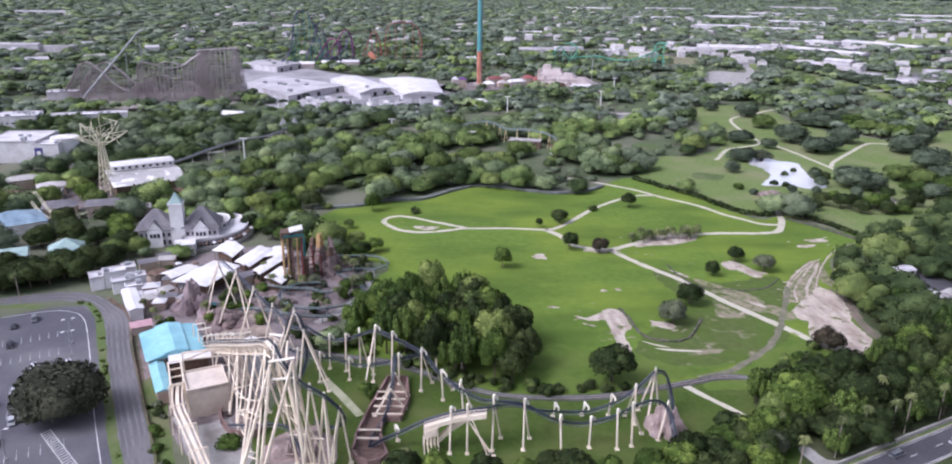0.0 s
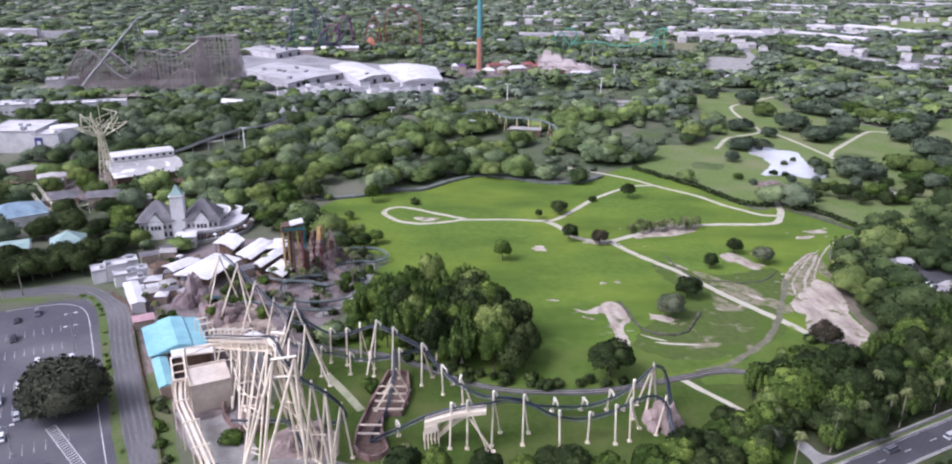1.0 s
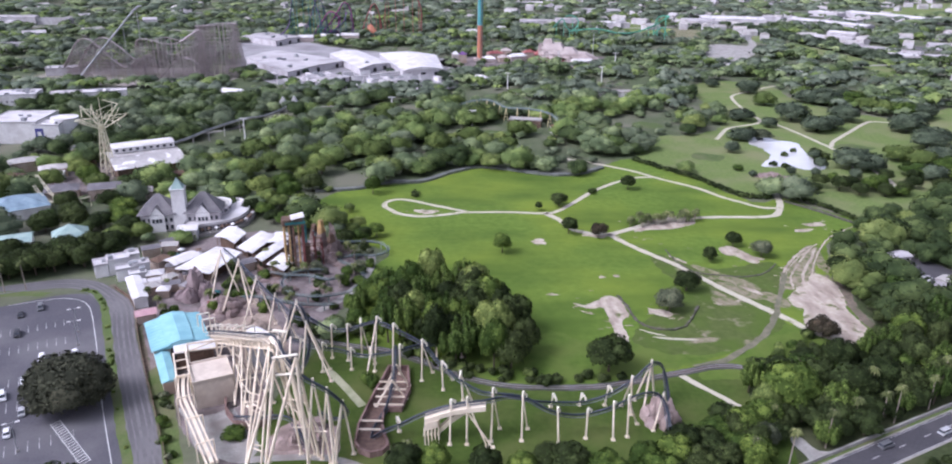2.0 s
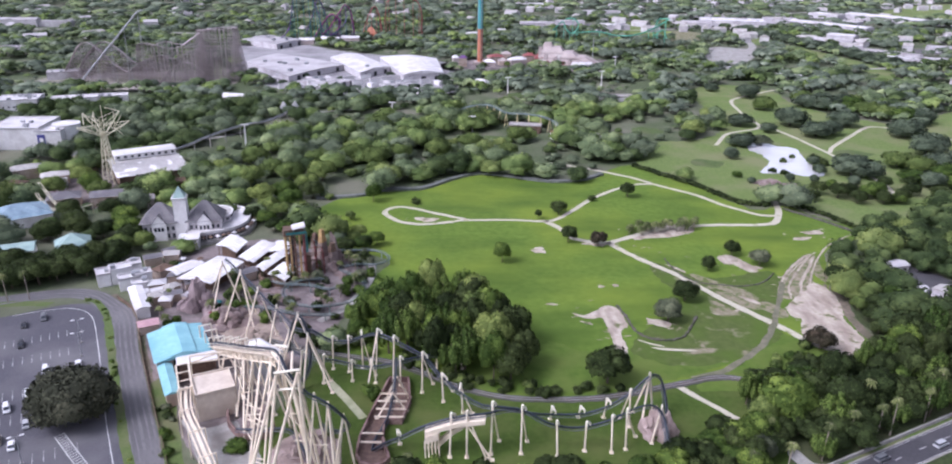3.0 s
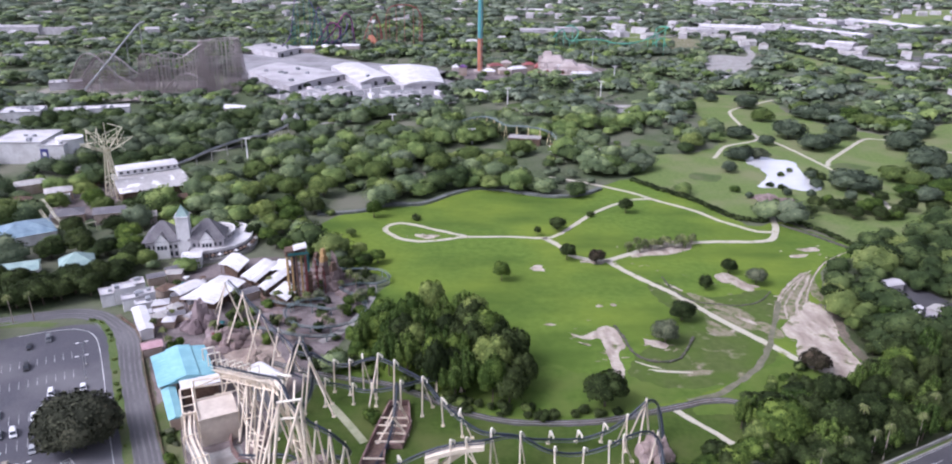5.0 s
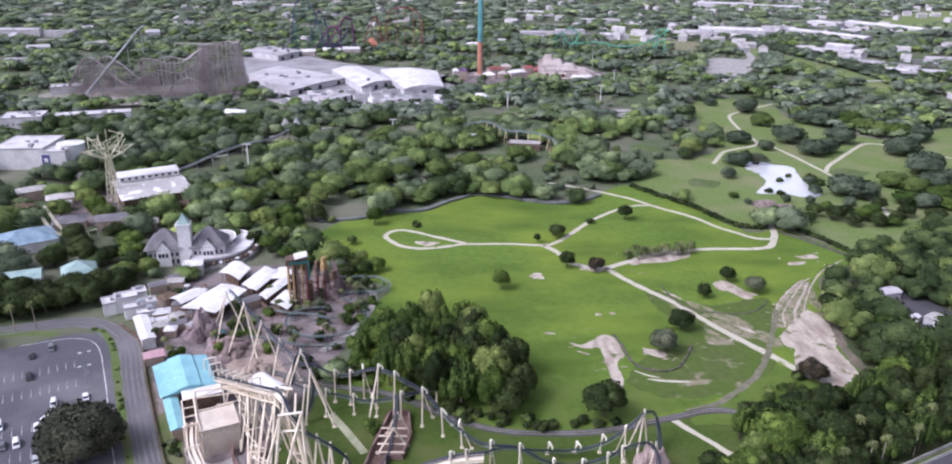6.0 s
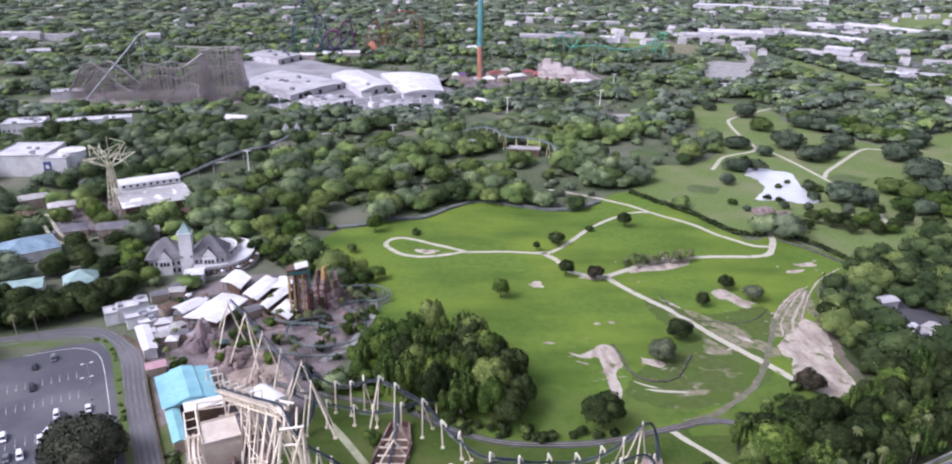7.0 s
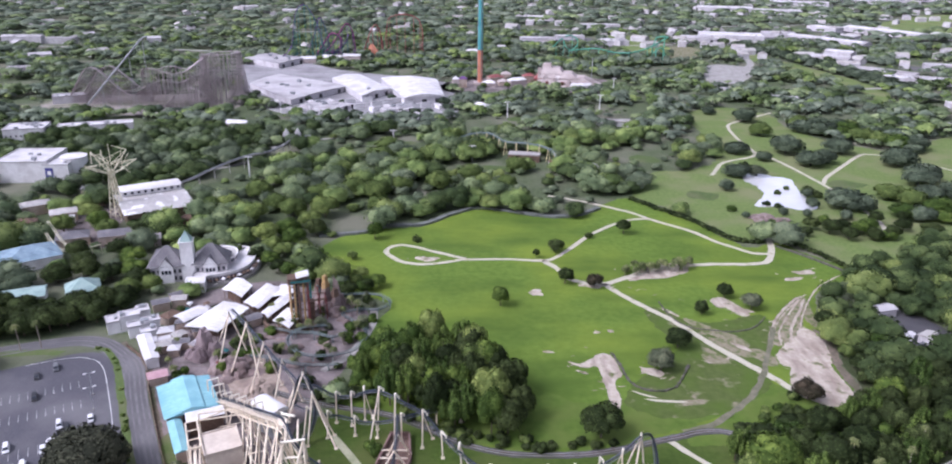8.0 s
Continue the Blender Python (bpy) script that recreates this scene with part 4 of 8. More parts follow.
for x, y, r, h in EDGE_TREES_NEAR + EDGE_TREES_MID:
    tree(x, y, r, h, "wood", "trees at the woodland edge", label="bright green broad tree with a rounded crown")
for x, y, r, h in ((202, 476, 2.6, 3), (212, 486, 2.2, 3), (199, 536, 5, 6), (204, 528, 3, 4), (192, 447, 3, 3.6), (224, 480, 4, 5), (186, 452, 3, 3), (226, 470, 4, 5), (217, 459, 2.6, 3)):
    tree(x, y, r, h, "oak", "pond islets", bush=True, label="dark shrub on an islet in the pond")
for i in range(30):
    t = prng.random()
    x = -24 + 48 * t + prng.uniform(-3, 3)
    y = 219 - 18 * math.sin(min(t * 1.3, 1.0) * 1.57) + prng.uniform(-2, 5)
    tree(x, y - 0.0, prng.uniform(1.3, 2.8), prng.uniform(1.6, 3.6), prng.choice(("oak", "wood", "oak")), "scrub below the grove", bush=True, label="loose scrub beside the railway")

for x, y, r, h in ((-117.5, 184.5, 12.4, 16),):
    tree(x, y, r, h, "broad", label="broad dense oak standing in the car park", low=0.03)
GRASS_TREES_NEAR = [(273, 468, 10), (282, 458, 9), (263, 432, 9), (272, 427, 9), (290, 440, 10), (284, 425, 8), (355, 590, 8), (235, 395, 6), (300, 470, 10), (318, 470, 11)]
GRASS_TREES_MID = [(296, 680, 10), (312, 672, 10), (326, 664, 11), (336, 668, 10), (318, 640, 11), (330, 628, 11), (341, 618, 12), (350, 606, 12), (362, 600, 11), (345, 640, 12), (362, 630, 12), (330, 655, 12), (310, 655, 10)]
for x, y, r in GRASS_TREES_NEAR + GRASS_TREES_MID:
    tree(x, y, r, r * prng.uniform(0.85, 1.15), prng.choice(("oak", "oak", "oak", "bright", "wood")), "trees on the grassland")
GROVE = [(-43, 235), (-31, 258), (-15, 270), (4, 250), (21, 219), (16, 208), (4, 204), (-8, 208), (-20, 219), (-34, 226)]
RWOODS = [(87, 202), (101, 209), (117, 213), (135, 223), (150, 229), (158, 246), (172, 250), (190, 246), (215, 256), (235, 262), hwy(120, -9), hwy(60, -8), hwy(20, -8), hwy(-12, -9), (98, 182), (90, 178), (85, 186), (81, 200)]


def fill(poly, gap, rng, jitter=0.45):
    """Staggered, jittered points within an outline."""
    xs, ys = [p[0] for p in poly], [p[1] for p in poly]
    gx, gy = np.meshgrid(np.arange(min(xs), max(xs), gap), np.arange(min(ys), max(ys), gap * 0.87))
    gx = gx + (np.arange(gx.shape[0]) % 2)[:, None] * gap / 2
    x = gx.ravel() + rng.uniform(-jitter, jitter, gx.size) * gap
    y = gy.ravel() + rng.uniform(-jitter, jitter, gx.size) * gap
    k = inside(poly, x, y)
    return x[k], y[k]


for x, y in zip(*fill(GROVE, 7.2, nrng)):
    tree(float(x), float(y), prng.uniform(4.6, 7.0), prng.uniform(13, 21), "plume" if x < -2 and prng.random() < 0.5 else prng.choice(("bright", "wood", "oak", "oak")), "trees of the grove")
for x, y, r, h in ((-44.5, 243, 4, 9), (-41, 234, 4.2, 8.5), (-41, 254, 4.4, 10), (-36, 262, 4.6, 11), (-38, 230, 3.4, 6.5)):
    tree(x, y, r, h, "bright", "trees of the grove")
DOMES = [(93.8, 189.2, 8.5, 14, "bright"), (86.8, 187.6, 4.6, 8.5, "wood"), (84.5, 196, 3.6, 12, "plume"), (88.5, 198, 3.4, 10, "plume"), (112.7, 190.3, 8, 14, "oak"), (124.3, 197.1, 7, 13, "oak"), (131, 193.9, 6, 12, "oak"), (79.8, 169.2, 4, 8, "grey"), (110.2, 175.5, 5.5, 8, "oak"),
    (142.5, 211.8, 7, 13, "oak"), (105.4, 196.6, 6, 12, "oak"), (67, 171.6, 4.5, 8, "bright"), (63, 166, 4.5, 8, "oak"), (70, 165, 4.5, 8, "bright"),
    (95, 181.2, 4.5, 7, "oak"), (97.5, 177.5, 4.2, 6.5, "oak"), (102.5, 174.5, 4, 6, "oak"), (104.8, 179.5, 4.6, 8, "oak"), (98, 173.5, 3, 4.5, "oak"), (84, 171.5, 4, 7, "oak"), (89, 179, 4, 7, "oak")]
for x, y, r, h, k in DOMES:
    tree(x, y, r, h, k, "trees beside the highway")


def free(x, y, gap=0.72):
    """No named tree stands here, nor the driveway."""
    return all((x - q[0]) ** 2 + (y - q[1]) ** 2 > (q[2] * gap) ** 2 for q in DOMES) and not inside(DRIVEWAY, np.array([x]), np.array([y]))[0]


for x, y in zip(*fill(RWOODS, 7.2, nrng)):
    crest = (np.interp(x, (70, 82, 87, 92.5, 100.7, 106, 119, 135, 150), (190, 203, 214, 218, 225, 230, 232, 238, 262)) - y) / 1.5
    if not free(x, y) or crest < 3.5:
        continue
    tree(float(x), float(y), prng.uniform(3.4, 6.8) if crest > 9 else min(prng.uniform(2.6, 3.6), crest * 0.6), min(prng.uniform(6, 14), crest), prng.choice(("bright", "oak", "oak", "plume", "oak", "plume", "oak", "oak", "oak", "oak", "plume")), "trees beside the highway")
for x, y in ((-9, 155), (3.5, 153), (13, 155), (23, 151), (34, 152), (44, 156), (53, 160), (63, 163), (75, 173), (-17, 155), (50, 150), (62, 152), (74, 160), (56, 165), (66, 159), (82, 177), (71, 178), (20, 158), (25, 156), (58, 156), (48, 152)):
    tree(x, y, prng.uniform(4.0, 5.8), prng.uniform(7, 11), prng.choice(("bright", "oak", "oak")), "trees at the park edge")

GARDEN = [(-245, 258), (-200, 264), (-166, 277), (-157, 286), (-150, 296), (-152, 306), (-166, 302), (-176, 294), (-194, 286), (-205, 288), (-245, 288)]
for x, y in zip(*fill(GARDEN, 7.0, nrng)):
    tree(float(x), float(y), prng.uniform(5.4, 7.4), prng.uniform(8.5, 12), "oak", "trees of the entrance garden")
PARK_TREES_NEAR = [(-166, 330, 7, 10), (-160, 320, 6.5, 9), (-173, 344, 7, 10), (-160, 308, 6, 9), (-152, 315, 5, 8), (-190, 330, 7, 10), (-200, 322, 7, 10),
    (-176, 326, 6, 9), (-185, 355, 7, 10), (-205, 352, 6.5, 10), (-196, 340, 6, 9), (-232, 318, 7, 10), (-222, 312, 6, 8), (-112, 352, 5, 8),
    (-104, 346, 5, 8), (-98, 338, 4.5, 7), (-98, 372, 7, 11), (-105, 386, 7.5, 11), (-90, 389, 6.5, 10), (-100, 358, 5.5, 8), (-108, 364, 6, 9), (-90, 362, 5, 7), (-84, 342, 4, 5), (-78, 330, 3.5, 5), (-64, 355, 3, 5), (-56, 330, 4.5, 7), (-59, 312, 4.5, 7), (-51, 316, 4, 7)]
PARK_TREES_MID = [(-92, 334, 4.5, 7), (-85, 328, 4.5, 7), (-62, 318, 4, 6), (-52, 316, 4.5, 7), (-58, 324, 4, 6), (-46, 322, 4, 7), (-215, 395, 7, 11),
    (-205, 385, 6, 10), (-226, 408, 7, 11), (-240, 375, 7, 11), (-232, 388, 7, 11), (-248, 362, 7, 11), (-176, 388, 6, 9), (-185, 380, 6, 9),
    (-165, 382, 6, 9)]
for x, y, r, h in PARK_TREES_NEAR + PARK_TREES_MID:
    tree(x, y, r, h, prng.choice(("oak", "oak", "bright", "wood")), "trees between park buildings")
EDGEWOOD = [(82, 178), (98, 184), (116, 193), (128, 196), (118, 183.5), (104, 177.5), (96, 179), (89, 177), (86, 172), (76, 165), (71, 172), (74, 178)]
for x, y in zip(*fill(EDGEWOOD, 5.2, nrng)):
    if not free(x, y):
        continue
    tree(float(x), float(y), prng.uniform(3.4, 5.2), prng.uniform(6, 10), prng.choice(("bright", "oak", "oak", "oak", "plume", "oak")), "trees beside the highway")
for x, y in zip(*fill([hwy(-26, -13), hwy(30, -16), hwy(125, -18), hwy(125, -7.5), hwy(-26, -7.5)], 5.6, nrng)):
    if not free(x, y):
        continue
    tree(float(x), float(y), prng.uniform(3.0, 5.0), prng.uniform(5, 9), prng.choice(("oak", "oak", "plume", "oak")), "trees along the highway wall")
for i in range(16):
    x, y = hwy(-24 + i * 3.2 + prng.uniform(-0.5, 0.5), 10.5 + prng.uniform(-1.2, 1.2))
    tree(x, y, prng.uniform(1.5, 2.3), prng.uniform(1.6, 2.6), "oak", "median hedge", bush=True, label="dark clipped shrub on the highway median")
# dark sheet puts the shade below the trees into the ground colour
patch("understory", [(82, 206), (98, 218), (150, 229), (190, 246), (235, 262), hwy(125, -5.5), hwy(-36, -5.5), (70, 160), (66, 172), (78, 184)], 0.02, M_ROUGHGRASS, "rough grass under roadside trees, darkened for their shade", "grass", 0.6)

# woodland: everything else that is not open ground
CLEAR = [[(-80, 372), (-70, 388), (-55, 400), (-30, 402), (-25, 330), (-24, 300), (-40, 290), (-58, 308), (-70, 335)], [(-280, 236), (-150, 246), (-138, 258), (-148, 288), (-162, 286), (-188, 278), (-280, 268)], GARDEN, RWOODS, [(76, 140), (135, 140), (135, 196), (100, 186), (86, 182), (76, 180)], [(84, 210), (92, 222), (112, 232), (140, 238), (152, 244), (150, 225), (100, 205)], MOATGLADE, LAWN, FRONT, SAVANNA, CARPARK, [(-72, 60), (80, 60), (80, 172), (-72, 172)]]


def swell(x, y):
    """Slow rise and fall of the wood: low scrub where it is low."""
    return (np.sin(x / 17 + 1.3) * np.sin(y / 23 + 0.4) + np.sin((x + y) / 29) * 0.8 + np.sin((x - 1.4 * y) / 41 + 2) * 0.7) / 1.6


def woodland(name, r0, r1, gap, size, template, materials, label, clear, density=1.0, tall=(1.25, 1.75), vary=(0.55, 1.4), low=0.0):
    half = math.radians(38)
    x0 = r1 * math.tan(half)
    gx, gy = np.meshgrid(np.arange(-x0, x0, gap), np.arange(60, r1, gap * 0.87))
    x = (gx + (np.arange(gx.shape[0]) % 2)[:, None] * gap / 2).ravel() + nrng.uniform(-0.42, 0.42, gx.size) * gap
    y = gy.ravel() + nrng.uniform(-0.42, 0.42, gx.size) * gap
    d = np.hypot(x, y)
    k = (d > r0) & (d <= r1) & (np.abs(np.arctan2(x, y + 45)) < half)
    k &= nrng.uniform(size=len(x)) < density
    x, y = x[k], y[k]
    if low:
        k = (swell(x, y) > -0.25) | (nrng.uniform(size=len(x)) < low)
        x, y = x[k], y[k]
    for poly in clear:
        k = ~inside(poly, x, y)
        x, y = x[k], y[k]
    V, F, N, MI, n = [], [], [], [], 0
    weights = np.array([w for _, w in materials]) / sum(w for _, w in materials)
    for a, b in zip(x, y):
        tv, tf, tn = template[nrng.integers(len(template))]
        r = size * nrng.uniform(*vary)
        if low and swell(a, b) < -0.25:
            r *= 0.5
        mine = weights * np.exp(1.3 * np.sin(np.arange(len(weights)) * 2.1 + swell(b, a) * 3))
        MI.append(np.full(len(tf), nrng.choice(len(materials), p=mine / mine.sum()), np.int32))
        t = nrng.uniform(0, 6.28)
        c, s = math.cos(t), math.sin(t)
        h = r * nrng.uniform(*tall)
        V.append(np.stack([(tv[:, 0] * c - tv[:, 1] * s) * r + a, (tv[:, 0] * s + tv[:, 1] * c) * r + b, tv[:, 2] * h + r * 0.12], 1))
        N.append(np.stack([tn[:, 0] * c - tn[:, 1] * s, tn[:, 0] * s + tn[:, 1] * c, tn[:, 2]], 1))
        F.append(tf + n)
        n += len(tv)
    me = mesh_np(name, np.concatenate(V), np.concatenate(F), materials[0][0], True, np.concatenate(N))
    for m, _ in materials[1:]:
        me.materials.append(m)
    me.polygons.foreach_set("material_index", np.concatenate(MI))
    return tagged(new(name, me), label, "woodland", kind="stuff")


GLADES = []
grng = random.Random(31)
for x, y, a, b in ((-15, 620, 34, 12), (-70, 600, 24, 9), (-40, 570, 26, 8), (-90, 540, 20, 8), (75, 590, 24, 12), (40, 640, 30, 12), (90, 500, 18, 9), (-30, 520, 18, 6), (120, 640, 40, 14), (60, 700, 40, 14), (10, 530, 22, 6), (-130, 560, 16, 7), (-160, 470, 12, 6),
                   (150, 470, 12, 10), (130, 560, 14, 12), (-20, 455, 14, 4), (-200, 470, 14, 8), (-235, 380, 10, 8), (-225, 450, 12, 6), (260, 500, 14, 10)):
    pts = [(x + a * grng.uniform(0.7, 1.15) * math.cos(t * math.pi / 5), y + b * grng.uniform(0.7, 1.15) * math.sin(t * math.pi / 5)) for t in range(10)]
    GLADES.append(pts)
    patch("glade", pts, 0.05, M_GLADE, "small grassy glade among park trees", "grass", 0.6)


def template(count, *args, **kw):
    out = []
    for _ in range(count):
        V, F, N = crown(nrng, *args, **kw)
        seat_crown(V)
        V[:, 2] /= V[:, 2].max()
        out.append((V, F, N))
    return out

# ---- buildings ----
FOOT = []      # outlines kept free of woodland


def reserve(cx, cy, L, W, rz, margin=2.0):
    c, s = math.cos(radians(rz)), math.sin(radians(rz))
    FOOT.append([(cx + x * c - y * s, cy + x * s + y * c) for x, y in ((-L / 2 - margin, -W / 2 - margin), (L / 2 + margin, -W / 2 - margin), (L / 2 + margin, W / 2 + margin), (-L / 2 - margin, W / 2 + margin))])


def roof_shape(L, W, h, kind, rise, over=0.5, thick=0.3):
    sh = Shape()
    a, b = L / 2 + over, W / 2 + over
    if kind == "flat":
        sh.box((0, 0, h + thick / 2), (L + 0.3, W + 0.3, thick))
        for x, y, sx, sy in ((0, b - over, L + 0.6, 0.3), (0, over - b, L + 0.6, 0.3), (a - over, 0, 0.3, W), (over - a, 0, 0.3, W)):
            sh.box((x, y, h + 0.45), (sx, sy, 0.9))
    elif kind == "gable":
        sh.add([(-a, -b, h), (a, -b, h), (a, b, h), (-a, b, h), (-a, 0, h + rise), (a, 0, h + rise)], [(0, 1, 5, 4), (2, 3, 4, 5), (0, 4, 3), (1, 2, 5), (0, 3, 2, 1)])
    elif kind == "hip":
        k = max(a - b, 0.0) if a > b else 0.0
        m = max(b - a, 0.0)
        sh.add([(-a, -b, h), (a, -b, h), (a, b, h), (-a, b, h), (-k, -m, h + rise), (k, m, h + rise)], [(0, 1, 5, 4), (2, 3, 4, 5), (0, 4, 3), (1, 2, 5), (0, 3, 2, 1)])
    elif kind == "vault":
        n = 8
        v = []
        for x in (-a, a):
            v += [(x, -b * math.cos(math.pi * i / n), h + rise * math.sin(math.pi * i / n)) for i in range(n + 1)]
        sh.add(v, [(i, n + 1 + i, n + 2 + i, i + 1) for i in range(n)] + [tuple(range(n + 1)), tuple(range(2 * n + 1, n, -1))])
    return sh


def seams(L, W, h, kind, rise, parent, material, gap=2.4, over=0.5):
    """Standing seams of a metal roof, along the slope."""
    n = int(L / gap)
    for sgn in (-1, 1):
        sh = Shape()
        for i in range(n + 1):
            x = -L / 2 + L * i / n
            if kind == "gable":
                sh.tube((x, sgn * (W / 2 + over), h + 0.02), (x, 0, h + rise + 0.02), 0.07, 4)
            elif kind == "flat" and sgn == 1:
                sh.tube((x, -W / 2, h + 0.32), (x, W / 2, h + 0.32), 0.06, 4)
        if sh.v:
            tagged(sh.make("roof_seams", material, parent), "raised metal roof seams", kind="stuff")


def windows(parent, L, W, z, count, rows, step, w=1.2, hgt=1.4, sides=("front",)):
    me = None
    for sidename in sides:
        length = L if sidename in ("front", "back") else W
        for r in range(rows):
            for i in range(count):
                u = -length / 2 + length * (i + 0.5) / count
                if sidename == "front":
                    loc, rz = (u, -W / 2 - 0.04, z + r * step), 0
                elif sidename == "back":
                    loc, rz = (u, W / 2 + 0.04, z + r * step), 0
                elif sidename == "right":
                    loc, rz = (L / 2 + 0.04, u, z + r * step), 90
                else:
                    loc, rz = (-L / 2 - 0.04, u, z + r * step), 90
                if me is None:
                    ob = Shape().box((0, 0, 0), (w, 0.14, hgt)).make("window", M_GLASS, parent)
                    me = ob.data
                else:
                    ob = new("window", me)
                    ob.parent = parent
                ob.matrix_basis = pose(*loc, 0, 0, rz)


def building(name, label, cx, cy, L, W, rz, h, wall=None, roofm=None, roof="flat", rise=2.0, win=None, units=0, over=0.5, seam=0.0, category="building", base=0.0, group="", door=False, margin=2.0):
    ob = thing(name, label, category, group, at=(cx, cy, base), rz=rz)
    if base == 0.0 and margin is not None:
        reserve(cx, cy, L, W, rz, margin)
    Shape().prism([(-L / 2, -W / 2), (L / 2, -W / 2), (L / 2, W / 2), (-L / 2, W / 2)], -0.1, h).make("wall", wall or M_WHITE, ob)
    roof_shape(L, W, h, roof, rise, over).make("roof", roofm or M_ROOFW, ob, smooth=False)
    if seam:
        seams(L, W, h, roof, rise, ob, roofm or M_ROOFW, seam, over)
    if win:
        windows(ob, L, W, *win)
    if door:
        Shape().box((L * 0.2, -W / 2 - 0.05, 1.25), (2.4, 0.16, 2.5)).make("door", M_DARK, ob, "dark doorway")
    for i in range(units):
        u = RNG.uniform(1.2, 2.6)
        Shape().box((RNG.uniform(-0.4, 0.4) * L, RNG.uniform(-0.38, 0.38) * W, h + 0.3 + u * 0.35), (u * 1.4, u, u * 0.7), RNG.choice((0, 1.57))).make("air_unit", M_STEELGREY, ob, "grey rooftop air unit")
    return ob


ROW = math.degrees(math.atan2(0.478, 0.878))
patch("plaza", [(-134, 254), (-128, 280), (-131, 300), (-122, 318), (-95, 327), (-70, 312), (-50, 300), (-44, 280), (-50, 245), (-58, 215), (-64, 185), (-60, 165), (-64, 155), (-80, 172), (-93, 188), (-108, 214)],
      0.045, M_PAVING, "brownish paved plaza among park buildings", "pavement", 0.6)
CLEAR.append([(-270, 240), (-186, 253), (-163, 258), (-150, 256), (-143, 250), (-100, 172), (-60, 98), (-40, 98), (-66, 145), (-105, 215), (-122, 250), (-135, 270), (-163, 275), (-186, 270), (-270, 258)])
CLEAR.append([hwy(-160, -8), hwy(280, -8), hwy(280, 40), hwy(-160, 40)])
CLEAR.append([(-136, 256), (-158, 276), (-150, 290), (-128, 290), (-126, 322), (-95, 330), (-70, 316), (-50, 302), (-44, 280), (-46, 250), (-52, 215), (-58, 150), (-66, 128), (-80, 140)])
patch("station_yard", [(-86, 184), (-77, 180), (-70, 184), (-65, 175), (-58, 168), (-60, 160), (-73, 164), (-80, 175)], 0.055, M_CONCRETE, "grey concrete yard below the coaster", "pavement", 0.2)
strip("path", [(-76, 180), (-71.6, 168.5), (-63.4, 161), (-52.5, 161.7), (-41.4, 162.4), (-34.8, 161), (-28, 158), (-20, 152)], 2.6, 0.09, M_CONCRETE, "pale concrete footpath winding below the coaster", "path", 0.05)

# ride station with the turquoise roof
rs = building("ride_station", "ride station with a turquoise metal gable roof", -99.3, 219.2, 20.5, 16.5, ROW + 90, 5.8, M_TAN, M_TEALROOF, "gable", 1.7, seam=2.0, over=0.8)
mr = roof_shape(21.5, 7.6, 7.2, "gable", 0.9, 0.3)
mr.make("monitor_roof", M_TEALROOF, rs, "raised turquoise centre roof")
Shape().prism([(-10.2, -3.5), (10.2, -3.5), (10.2, 3.5), (-10.2, 3.5)], 6.0, 7.2).make("monitor_wall", M_BROWN, rs)
for s in (-1, 1):
    Shape().box((s * 10.35, 0, 3.4), (0.2, 6.4, 5.6)).make("platform_opening", M_DARK, rs, "dark open platform end")
building("station_wing", "low station wing with a turquoise lean-to roof", -95.5, 199.5, 20, 3.6, ROW - 90, 4.6, M_TAN, M_TEALROOF, "gable", 0.8, over=0.5)
building("station_canopy", "white canopy roof beside the ride station", -89.5, 208.5, 11, 4.5, 25, 6.4, M_BROWN, M_WHITE, "gable", 1.0, over=0.7)
building("train_canopy", "white fabric canopy over parked coaster cars", -67.5, 208.5, 11, 6, -40, 9.5, M_STEELGREY, M_WHITE, "vault", 1.8, over=0.4)
building("maintenance_hall", "cream stucco hall with a flat pale roof", -78, 190.5, 11, 11.5, 27, 8.6, M_CREAMWALL, M_CREAMWALL, "flat", units=0)
building("store_shed", "long white storage shed with a flat roof", -128.6, 255.4, 21, 4.6, -59, 4.5, M_WHITE, M_ROOFW, "gable", 0.6)
for x, y, L, W, h in ((-152, 276, 7, 5, 5.0), (-146, 279, 8, 6, 6.2), (-140, 273, 8, 5, 4.6), (-135.5, 276, 6, 5, 5.4), (-143, 285, 6, 5, 5.6), (-134, 269, 6, 4, 4.0)):
    building("service_hut", "small white service hut with a flat roof", x, y, L, W, -59 + RNG.choice((0, 90)), h, M_WHITE, M_ROOFW, "flat", units=1, group="white service huts")
building("shop", "small shop with a faded pink roof", -117.5, 237, 6.4, 4.8, ROW, 3.4, M_TAN, surface("faded_pink_roof", (0.42, 0.25, 0.27), (0.5, 0.32, 0.33), 0.7, rough=0.7), "gable", 0.9)


